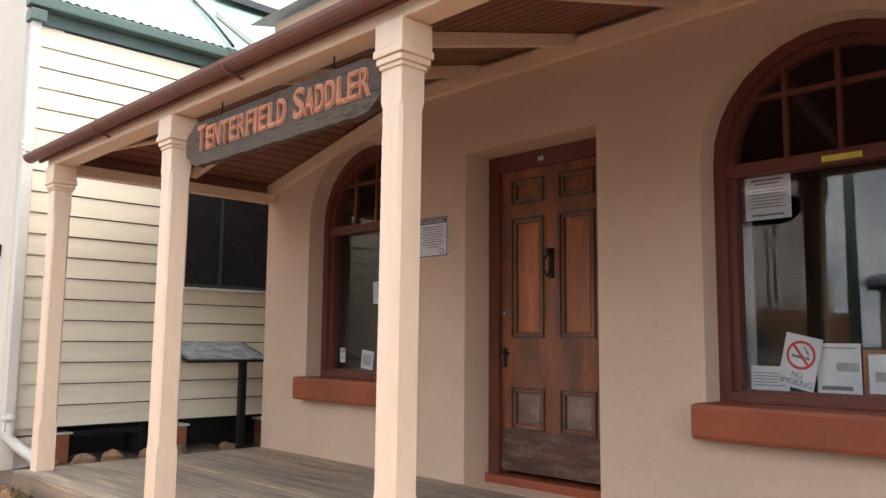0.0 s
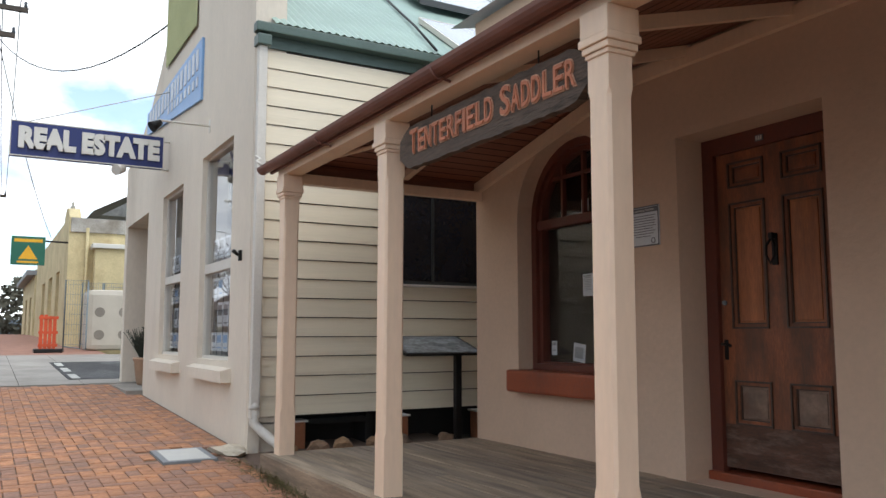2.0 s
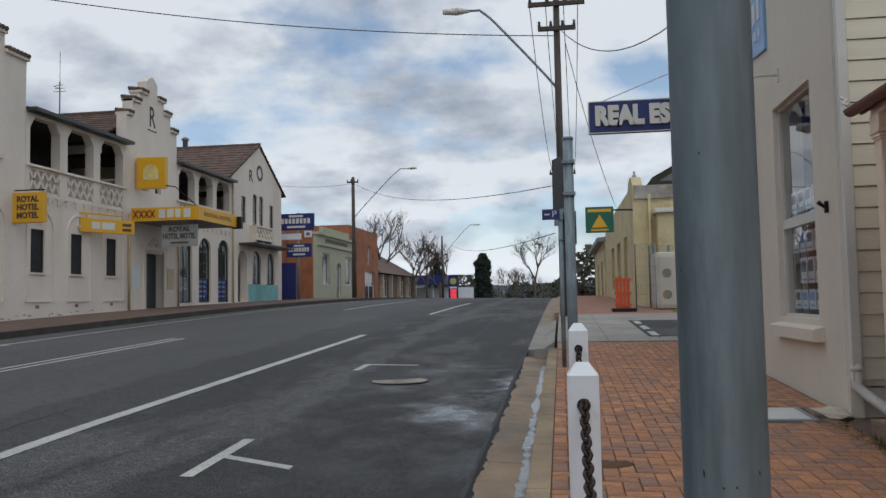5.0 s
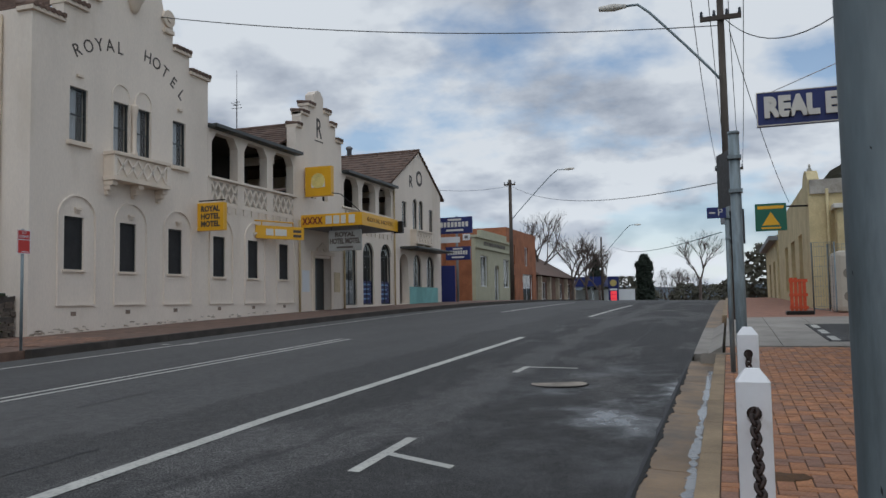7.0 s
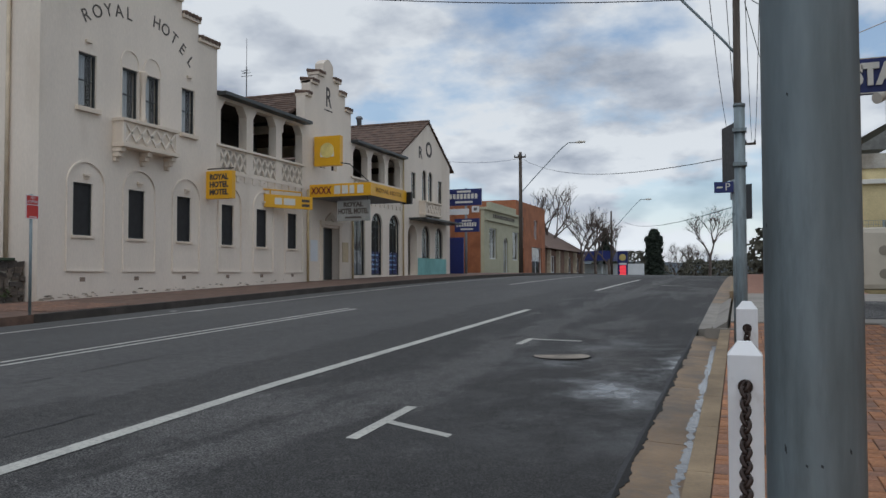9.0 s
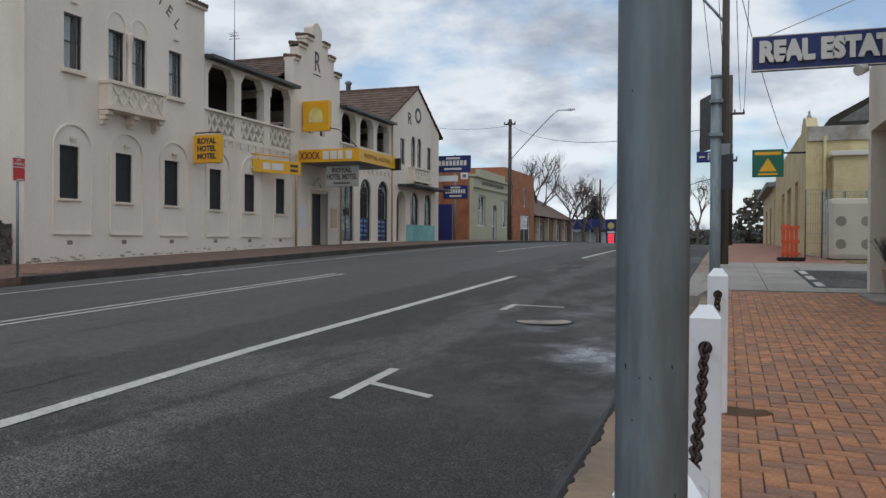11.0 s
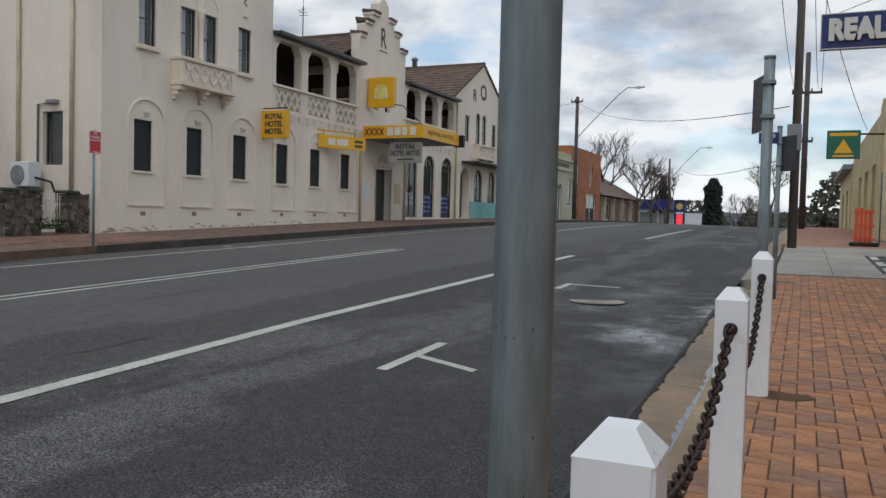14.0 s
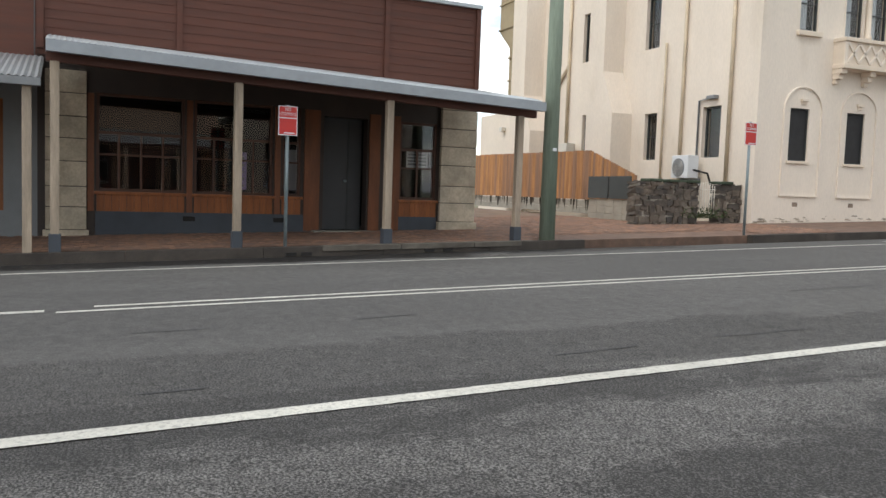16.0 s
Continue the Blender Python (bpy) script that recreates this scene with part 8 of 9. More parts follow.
for y in (6.63, 4.10, 1.60, -0.95):
    bm = bmesh.new()
    zb = land(-13, y)
    box(bm, -13.06, -12.94, y - 0.06, y + 0.06, zb + 0.26, 2.32 + 0.03 * (5.8 - y), 0.006)
    po = part("post", bm, WEATHERPOST, bv, "weathered square timber post")
    bm = bmesh.new()
    box(bm, -13.08, -12.92, y - 0.08, y + 0.08, zb - 0.05, zb + 0.27, 0.01)
    part("post_shoe", bm, SLATE, po)

# the neighbouring shop to the south
nb_ = thing("neighbour_shop", (-18, -6, -0.4), "grey shop front with a corrugated awning", "building")
bm = bmesh.new()
wall(bm, BF, 0.25, -14, -1.2, -1.2, 4.4, [(-4.4, -1.75, 0.3, 2.2, 0)])
part("front_wall", bm, GREY, nb_)
bm = bmesh.new()
bx(bm, BF, -14, -1.28, -0.03, -0.003, 2.95, 4.9)
part("parapet", bm, BROWNBOARD, nb_, "red-brown boarded parapet")
bm = bmesh.new()
frame_ring(bm, BF, (-4.4, -1.75, 0.3, 2.2, 0), 0.08, 0.05, 0.15)
wi = part("window", bm, STAINWOOD, nb_)
bm = bmesh.new()
pane_of(bm, BF, (-4.35, -1.8, 0.35, 2.15, 0), 0.09)
no_shadow(part("pane", bm, GLASS, wi))
bm = bmesh.new()
bx(bm, BF, -4.4, -1.75, 0.6, 0.65, 0.2, 2.3)
part("room_dark", bm, DARK, wi)
bm = bmesh.new()
for k in range(150):
    u = -14 + 12.88 * k / 150
    w = 12.88 / 150
    for a, b, da, db in ((0, 0.5, 0, 0.02), (0.5, 1, 0.02, 0)):
        quad(bm, (-15.98, u + a * w, 2.95 + da), (-15.98, u + b * w, 2.95 + db), (-12.85, u + b * w, 2.25 + db), (-12.85, u + a * w, 2.25 + da))
part("awning", bm, CORRUG, nb_)
bm = bmesh.new()
box(bm, -12.92, -12.84, -14, -1.12, 2.14, 2.25, 0.01)
part("gutter", bm, GREY, nb_)
for y in (-1.30, -5.0, -8.4):
    bm = bmesh.new()
    box(bm, -13.06, -12.94, y - 0.06, y + 0.06, land(-13, y) - 0.05, 2.2, 0.006)
    part("post", bm, WEATHERPOST, nb_)

# this side of the drive the frontage turns a few degrees with the street
TURN = Matrix.Translation((-13.0, 7.0, 0)) @ Matrix.Rotation(radians(3.6), 4, "Z") @ Matrix.Translation((13.0, -7.0, 0))
for o in (bs2, bv, nb_):
    o.matrix_basis = Matrix.Translation((0, 0.19 if o is bs2 else 0.0, 0)) @ TURN @ Matrix.Translation(o.location)

# no-stopping signs on the opposite kerb
for y, top in ((2.38, 2.14), (11.95, 2.50)):
    sx = -13.0 + bend(-13.0, y)
    t = thing("no_stopping_sign", (sx, y, land(-13, y)), "red and white kerb sign on a slim grey pole", "street sign", "kerb signs")
    bm = bmesh.new()
    cyl(bm, (sx, y, land(-13, y) - 0.05), (sx, y, top + 0.02), 0.028, 0.028, 10)
    part("pole", bm, GALV, t)
    S_ = ("x", sx + 0.035, 1)
    bm = bmesh.new()
    bx(bm, S_, y - 0.15, y + 0.15, 0.0, 0.006, top - 0.46, top)
    pl = part("plate", bm, REDSIGN, t)
    bm = bmesh.new()
    ring(bm, S_, outline(y - 0.15, y + 0.15, top - 0.46, top, 0), outline(y - 0.138, y + 0.138, top - 0.448, top - 0.012, 0), -0.003, 0.0)
    bx(bm, S_, y - 0.138, y + 0.138, -0.003, 0.0, top - 0.195, top - 0.18)
    bx(bm, S_, y - 0.06, y + 0.11, -0.003, 0.0, top - 0.43, top - 0.415)
    part("white_border", bm, PAPER, pl)
    letters("lettering", "NO", 0.085, PAPER, pl, S_, y, top - 0.055, -0.004, fit=0.09, extrude=0.001)
    letters("lettering", "STOPPING", 0.075, PAPER, pl, S_, y, top - 0.13, -0.004, fit=0.24, extrude=0.001)

# fence, low walls and plant between shop and hotel
def palings(y, x0, x1, top0, top1, z0, lab):
    t = thing("paling_fence", ((x0 + x1) / 2, y, z0), lab, "fence")
    n = int(abs(x1 - x0) / 0.115)
    rnd = random.Random(4)
    for k in range(n):
        x = x0 + (x1 - x0) * k / n
        zt = top0 + (top1 - top0) * k / n + rnd.uniform(-0.01, 0.01)
        bm = bmesh.new()
        box(bm, x + 0.004, x + 0.11, y - 0.01 + rnd.uniform(-0.004, 0.004), y + 0.012, z0, zt)
        part("paling", bm, FENCEW, t)
    return t


palings(13.0, -29.5, -20.75, 2.34, 2.25, 0.78, "brown timber paling fence on a low block wall")
palings(13.0, -20.75, -18.3, 2.25, 1.46, 0.78, "sloping end of a brown paling fence")
bw = thing("block_wall", (-24, 13.1, 0.1), "low stained concrete block wall under the fence", "wall")
for c in range(2):
    for k in range(28):
        x = -29.5 + 0.4 * k + (0.2 if c else 0)
        bm = bmesh.new()
        box(bm, x, x + 0.39, 12.95, 13.1, 0.36 + 0.2 * c, 0.55 + 0.2 * c, 0.004)
        part("block", bm, BLOCK, bw)
# black mould streaks along the block wall
bm = bmesh.new()
rnd = random.Random(15)
for k in range(95):
    x = -29 + rnd.random() * 9.5
    h = rnd.uniform(0.12, 0.42)
    w = rnd.uniform(0.02, 0.07)
    quad(bm, (x - w, 12.946, 0.78), (x + w, 12.946, 0.78), (x + w * 0.4, 12.946, 0.78 - h), (x - w * 0.5, 12.946, 0.78 - h * 0.8))
part("mould_streaks", bm, SOIL, bw)
lw = thing("low_block_wall", (-17.8, 12.9, 0.2), "low pale block retaining wall beside the drive", "wall")
for c in range(3):
    for k in range(7):
        bm = bmesh.new()
        x = -19.95 + 0.42 * k
        box(bm, x, x + 0.41, 12.55, 12.75, 0.22 + 0.2 * c, 0.415 + 0.2 * c, 0.006)
        part("block", bm, BLOCK, lw)
for k in range(2):
    bm = bmesh.new()
    box(bm, -19.95 + 1.07 * k, -18.93 + 1.07 * k, 12.50, 12.54, 0.83, 1.45, 0.01)
    single("dark_panel", bm, DARKFRAME, "dark rectangular panel fixed above the block wall", "panel", "panels by the fence")

sw_ = thing("stone_wall", (-16.5, 13.2, 0.3), "dark fieldstone garden wall with green copings", "stone wall")
rnd = random.Random(31)


def stones(x, u0, u1, z0, z1, thick):
    z = z0
    while z < z1 - 0.03:
        h = min(rnd.uniform(0.09, 0.17), z1 - z)
        u = u0
        while u < u1 - 0.03:
            w = min(rnd.uniform(0.10, 0.27), u1 - u)
            bm = bmesh.new()
            v = box(bm, x - thick, x + rnd.uniform(-0.03, 0.03), u + 0.006, u + w - 0.006, z + 0.005, z + h - 0.005)
            for p in v:
                p.co += Vector((rnd.uniform(-0.015, 0.015), rnd.uniform(-0.035, 0.035), rnd.uniform(-0.035, 0.035)))
            part("stone", bm, STONE, sw_)
            u += w
        z += h


zb = land(-16.4, 12.5) - 0.05
stones(-16.35, 11.60, 13.5, zb, 1.30, 0.35)
stones(-16.35, 14.15, 14.85, zb, 1.30, 0.35)
bm = bmesh.new()
box(bm, -16.68, -16.39, 11.63, 13.47, zb, 1.27)
box(bm, -16.68, -16.39, 14.18, 14.82, zb, 1.27)
part("mortar_core", bm, BLOCK, sw_)
for u0, u1 in ((12.0, 12.35), (12.55, 12.85), (13.1, 13.5), (14.15, 14.55)):
    bm = bmesh.new()
    box(bm, -16.75, -16.3, u0, u1, 1.30, 1.37, 0.015)
    part("coping", bm, mat("mossy_coping", (0.05, 0.07, 0.045), 0.9, var=0.4), sw_)
bm = bmesh.new()
for k in range(9):
    u = 13.52 + 0.075 * k
    cyl(bm, (-16.5, u, 0.45), (-16.5, u, 1.25 + 0.1 * math.sin(math.pi * k / 8)), 0.01, 0.01, 6)
for z in (0.55, 1.15):
    tube(bm, [(-16.5, 13.5, z), (-16.5, 14.15, z)], 0.012, 6)
single("iron_gate", bm, PIPE, "small pale wrought iron gate in the stone wall", "gate")
bm = bmesh.new()
rnd2 = random.Random(44)
for k in range(500):
    c = Vector((-16.35 + rnd2.uniform(-0.3, 0.1), rnd2.uniform(13.0, 14.4), 0.42 + abs(rnd2.gauss(0, 0.12))))
    d = Vector((rnd2.uniform(-1, 1), rnd2.uniform(-1, 1), rnd2.uniform(-0.3, 1))).normalized() * 0.06
    w = d.orthogonal().normalized() * 0.02
    quad(bm, c - w, c + w, c + d + w * 0.3, c + d - w * 0.3)
single("weeds", bm, mat("weed_green", (0.06, 0.085, 0.03), 0.8, var=0.4), "green weeds growing over the stone wall foot", "weeds", kind="stuff")
ac = thing("air_conditioner", (-18, 14.5, 1.4), "white outdoor air conditioner unit on the side wall", "air conditioner")
bm = bmesh.new()
box(bm, -18.6, -17.9, 14.35, 14.72, 1.47, 2.10, 0.02)
part("case", bm, PAPER, ac)
bm = bmesh.new()
cyl(bm, (-18.3, 14.352, 1.76), (-18.3, 14.335, 1.76), 0.26, 0.25, 22)
fan = part("fan_grille", bm, GREY, ac, "round dark fan grille")
bm = bmesh.new()
for k in range(4):
    r = 0.06 + 0.05 * k
    pts = [(-18.3 + r * math.cos(a * math.pi / 8), 14.33, 1.76 + r * math.sin(a * math.pi / 8)) for a in range(17)]
    tube(bm, pts, 0.005, 4)
part("grille_ring", bm, PIPE, fan)
bm = bmesh.new()
box(bm, -18.4, -18.36, 14.5, 14.9, 1.27, 1.47)
part("bracket", bm, GREY, ac)
bm = bmesh.new()
box(bm, -18.05, -18.01, 14.5, 14.9, 1.27, 1.47)
part("bracket", bm, GREY, ac)
bm = bmesh.new()
tube(bm, [(-17.9, 14.55, 1.7), (-17.5, 14.7, 1.6), (-17.35, 14.82, 1.0), (-17.35, 14.84, 0.5)], 0.03, 8)
part("hose", bm, IRON, ac)
# exhaust duct on the rear wing
du = thing("exhaust_duct", (-31.5, 15.6, 4), "large buff painted kitchen exhaust duct on the rear wall", "duct")
for a, b in (((-30.9, -29.4), (4.4, 7.0)), ((-31.9, -30.2), (7.8, 11.0))):
    bm = bmesh.new()
    box(bm, a[0], a[1], 15.2, 16.2, b[0], b[1], 0.02)
    part("duct_length", bm, BUFF, du)
bm = bmesh.new()
v = [bm.verts.new(p) for p in ((-30.9, 15.2, 7.0), (-29.4, 15.2, 7.0), (-29.4, 16.2, 7.0), (-30.9, 16.2, 7.0), (-31.9, 15.2, 7.8), (-30.2, 15.2, 7.8), (-30.2, 16.2, 7.8), (-31.9, 16.2, 7.8))]
for k in range(4):
    bm.faces.new((v[k], v[(k + 1) % 4], v[4 + (k + 1) % 4], v[4 + k]))
part("duct_elbow", bm, BUFF, du)
for z in (5.6, 6.55, 7.85, 8.9, 9.9):
    bm = bmesh.new()
    a, b = (-31.95, -30.15) if z > 7.5 else (-30.95, -29.35)
    box(bm, a, b, 15.15, 16.25, z, z + 0.05)
    part("flange", bm, BUFF, du)
for u in (-31.2, -29.8):
    bm = bmesh.new()
    bx(bm, ("y", 15.2, -1), u, u + 0.25, -0.2, 0, 3.5, 3.68, 0.01)
    single("wall_vent", bm, PIPE, "small pale vent on the rear wall", "vent", "vents on the rear wall")
ac2 = thing("air_conditioner", (-23.2, 14.6, 2.3), "pale air conditioner box above the paling fence", "air conditioner")
bm = bmesh.new()
box(bm, -25.2, -24.5, 14.4, 14.75, 2.15, 2.7, 0.02)
part("case", bm, PIPE, ac2)
bm = bmesh.new()
box(bm, -25.1, -24.6, 14.75, 14.9, 2.2, 2.3)
part("bracket", bm, GREY, ac2)

# ---- farther up the street ----
def plain_building(name, lab, x0, x1, y0, y1, z0, z1, mt, front=None, holes=(), side=None, roofm=None):
    """A building block with a front wall facing the street at x1 (west side) and real openings."""
    t = thing(name, ((x0 + x1) / 2, (y0 + y1) / 2, z0), lab, "building")
    F = ("x", x1, 1)
    bm = bmesh.new()
    wall(bm, F, 0.3, y0, y1, z0 - 0.9, z1, holes)
    part("front_wall", bm, front or mt, t)
    bm = bmesh.new()
    box(bm, x0, x1 - 0.3, y0, y0 + 0.3, z0 - 0.9, z1)
    box(bm, x0, x1 - 0.3, y1 - 0.3, y1, z0 - 0.9, z1)
    box(bm, x0, x0 + 0.3, y0 + 0.3, y1 - 0.3, z0 - 0.9, z1)
    part("side_wall", bm, side or mt, t)
    bm = bmesh.new()
    box(bm, x0 + 0.3, x1 - 0.3, y0 + 0.3, y1 - 0.3, z1 - 0.5, z1 - 0.35)
    part("roof", bm, roofm or CORRUG, t)
    for h in holes:
        window(t, F, h, 0.12, 0.08, PAPER, 2 if h[1] - h[0] > 0.8 else 1, 2, GLASS, False)
    return t


b1 = plain_building("sage_hall", "small sage rendered hall with a moulded parapet and arched door", -26, -18.15, 58, 68.5, 0.95, 6.1, BRICK, SAGE, [(59.3, 61.3, 2.2, 4.6, 0), (63.2, 64.6, 1.0, 3.5, 0.5), (66.0, 68.0, 2.2, 4.6, 0)])
SF2 = ("x", -18.15, 1)
bm = bmesh.new()
bx(bm, SF2, 57.9, 68.6, -0.2, 0.35, 5.9, 6.1, 0.02)
bx(bm, SF2, 59.5, 67.0, -0.05, 0.3, 6.1, 6.6, 0.02)
bx(bm, SF2, 57.9, 68.6, -0.15, 0.0, 5.1, 5.25, 0.02)
part("parapet_moulding", bm, SAGE, b1)
for k in range(14):
    u = 60.3 + 0.46 * k
    bm = bmesh.new()
    bx(bm, SF2, u, u + 0.3, -0.02, 0.0, 5.42, 5.72)
    part("letter_bar", bm, LETTERDK, b1)
plain_building("brick_store", "two storey orange brick store with a flat parapet", -30, -20.5, 55, 58, 0.9, 6.9, BRICK)
plain_building("brick_warehouse", "orange brick two storey building with small windows", -28, -18.6, 68.8, 80, 0.9, 7.6, BRICK, None, [(70.5, 71.7, 4.4, 6.2, 0), (75.5, 76.8, 4.4, 6.2, 0), (70.2, 71.6, 1.0, 3.4, 0), (74.5, 78.5, 1.0, 3.6, 0)])
b3 = plain_building("brown_cottage_shop", "low brown brick shop with a hipped tiled roof", -28, -18.9, 81, 102, 0.8, 3.6, mat("dull_brick", (0.20, 0.12, 0.085), 0.9, var=0.3), None, [(84, 86, 1.2, 3.0, 0), (88, 89.2, 0.9, 3.0, 0), (92, 95, 1.2, 3.0, 0), (98, 100, 1.2, 3.0, 0)])
bm = bmesh.new()
e = [(-18.3, 80.6, 3.7), (-18.3, 102.4, 3.7), (-29, 102.4, 3.7), (-29, 80.6, 3.7), (-23.5, 84, 7.0), (-23.5, 98, 7.0)]
for q in ((0, 1, 5, 4), (1, 2, 5), (2, 3, 4, 5), (3, 0, 4)):
    bm.faces.new([bm.verts.new(e[i]) for i in q])
part("hip_roof", bm, TILE, b3)
for y in (82, 86.5, 91, 96, 101):
    bm = bmesh.new()
    box(bm, -18.9, -18.5, y, y + 0.4, 0.6, 3.6)
    part("pier", bm, SANDSTONE, b3)
b4 = thing("service_station", (-20, 118, 0), "low white wall and blue canopy of a service station", "building")
bm = bmesh.new()
box(bm, -28, -13.5, 122, 123, -0.6, 2.6)
part("wall", bm, PAPER, b4)
bm = bmesh.new()
box(bm, -28, -17, 116, 122, 3.0, 4.4, 0.02)
part("canopy", bm, NAVY, b4)
for x in (-26, -19):
    bm = bmesh.new()
    cyl(bm, (x, 118, -0.6), (x, 118, 3.0), 0.15, 0.15, 8)
    part("column", bm, PAPER, b4)
pr = thing("fuel_price_sign", (-15, 110, 0.5), "tall navy fuel price sign with glowing red figures", "sign")
PS_ = ("y", 110, -1)
bm = bmesh.new()
bx(bm, PS_, -15.6, -14.25, 0, 0.3, -0.2, 4.2, 0.02)
part("panel", bm, NAVY, pr)
RED = glow("red_display", (0.9, 0.05, 0.06), 1.6)
for k in range(3):
    bm = bmesh.new()
    bx(bm, PS_, -15.3, -14.5, -0.02, 0.0, 0.8 + 0.5 * k, 1.2 + 0.5 * k)
    part("price_bar", bm, RED, pr, "glowing red price display")
bm = bmesh.new()
bx(bm, PS_, -15.4, -14.4, -0.02, 0, 2.3, 2.55)
part("white_bar", bm, PAPER, pr)
bm = bmesh.new()
cyl(bm, (-14.92, 109.99, 3.3), (-14.92, 109.96, 3.3), 0.45, 0.45, 18)
part("emblem", bm, mat("pale_gold_emblem", (0.55, 0.45, 0.15), 0.5), pr)

# yellow building beyond the lane
yb = thing("yellow_building", (6, 33, 0.5), "faded yellow rendered building with a shaped parapet", "building")
YF, YSD = ("x", 2.35, -1), ("y", 28.5, -1)


def ypar(u):
    return 4.75 if u > 30.5 else 4.75 + 0.4 * max(0.0, math.sin((u - 28.5) / 2.0 * math.pi)) ** 0.7


bm = bmesh.new()
wall(bm, YF, 0.35, 28.5, 46, 0.2, ypar, [(31.5, 33.0, 0.6, 3.2, 0), (35, 37, 1.2, 3.2, 0), (39, 41, 1.2, 3.2, 0)], [28.9, 29.2, 29.5, 29.8, 30.2, 30.5])
part("front_wall", bm, YELLOWWALL, yb)
for h in ((31.5, 33.0, 0.6, 3.2, 0), (35, 37, 1.2, 3.2, 0), (39, 41, 1.2, 3.2, 0)):
    window(yb, YF, h, 0.15, 0.08, YELLOWWALL, 2, 2)
bm = bmesh.new()
wall(bm, YSD, 0.35, 2.702, 13, 0.2, 4.7, [(4.6, 5.6, 1.7, 3.0, 0)])
part("side_wall", bm, YELLOWWALL, yb, "side wall with flaking yellow paint")
window(yb, YSD, (4.6, 5.6, 1.7, 3.0, 0), 0.15, 0.08, YELLOWWALL, 2, 2)
bm = bmesh.new()
bx(bm, YSD, 2.4, 13, -0.08, 0.5, 4.25, 4.72, 0.02)
part("parapet_band", bm, mat("lichened_render", (0.45, 0.42, 0.37), 0.9, var=0.35, scale=2, dirt=(0.20, 0.17, 0.13), dirt_at=0.52), yb)
bm = bmesh.new()
bx(bm, YSD, 3.1, 13, -0.6, 0.0, 0.2, 3.7)
part("side_annex", bm, YELLOWWALL, yb)
bm = bmesh.new()
bx(bm, YSD, 3.0, 13, -0.72, 0.0, 3.7, 3.85, 0.02)
part("annex_coping", bm, LETTER, yb)
bm = bmesh.new()
quad(bm, (3.2, 30, 5.2), (9, 30, 8.4), (9, 46, 8.4), (3.2, 46, 5.2))
quad(bm, (3.4, 29.5, 5.0), (13, 29.5, 5.0), (13, 29.5, 8.4), (9, 29.5, 8.4))
part("gable_roof", bm, mat("grey_shingle", (0.17, 0.17, 0.16), 0.9, var=0.3, scale=2, fine=8), yb)
bm = bmesh.new()
cyl(bm, (2.9, 28.42, 0.4), (2.9, 28.42, 4.4), 0.05, 0.05, 8)
part("downpipe", bm, YELLOWWALL, yb)
bm = bmesh.new()
spin(bm, [(0.07, 0), (0.08, 0.12), (0.03, 0.2), (0.05, 0.25), (0.01, 0.32)], (2.5, 29.3, 5.05), 10)
part("finial", bm, mat("old_finial", (0.40, 0.38, 0.32), 0.9), yb)
gs = thing("green_sign", (1.55, 28.45, 4.0), "green projecting sign with a yellow triangle emblem", "sign")
GS = ("y", 28.4, -1)
bm = bmesh.new()
bx(bm, GS, 0.72, 1.68, 0, 0.12, 3.12, 4.02, 0.01)
part("panel", bm, GREENSIGN, gs)
bm = bmesh.new()
bm.faces.new([bm.verts.new(pt(GS, u, -0.006, z)) for u, z in ((0.93, 3.3), (1.47, 3.3), (1.2, 3.74))])
part("emblem", bm, YELLOW, gs)
bm = bmesh.new()
bx(bm, GS, 0.8, 1.6, -0.006, 0, 3.84, 3.94)
part("text_bar", bm, YELLOW, gs)
bm = bmesh.new()
bx(bm, GS, 0.9, 1.5, -0.006, 0, 3.18, 3.24)
part("text_bar", bm, YELLOW, gs)
bm = bmesh.new()
tube(bm, [(1.68, 28.46, 3.9), (2.4, 28.6, 3.9)], 0.03, 6)
part("bracket", bm, IRON, gs)
fs = thing("far_shop", (5, 52, 0.8), "low pale shop farther along the footpath", "building")
bm = bmesh.new()
wall(bm, ("x", 2.3, -1), 0.3, 47, 60, 0.3, 4.0, [(49, 51, 0.9, 3, 0), (54, 56, 0.9, 3, 0)])
box(bm, 2.3, 9, 46.6, 46.9, 0.3, 4.3)
part("front_wall", bm, YELLOWWALL, fs)
bm = bmesh.new()
box(bm, 1.9, 9, 46.5, 60.2, 4.0, 4.25)
part("roof", bm, GREY, fs)

# building site things in the lane
ob_ = thing("safety_barrier", (1.75, 24.6, 0.45), "orange plastic mesh barrier standing at the fence", "barrier")
bm = bmesh.new()
rnd = random.Random(6)
for k in range(4):
    x = 1.42 + 0.11 * k
    box(bm, x, x + 0.085, 24.55, 24.6, rise(24.6) + 0.05, rise(24.6) + 1.0 + rnd.uniform(-0.08, 0.05))
for z in (0.15, 0.5, 0.9):
    box(bm, 1.40, 1.88, 24.53, 24.62, rise(24.6) + z, rise(24.6) + z + 0.08)
part("mesh", bm, ORANGE, ob_)
bm = bmesh.new()
box(bm, 1.3, 2.0, 24.3, 24.9, rise(24.6) - 0.02, rise(24.6) + 0.1, 0.03)
part("base", bm, IRON, ob_)
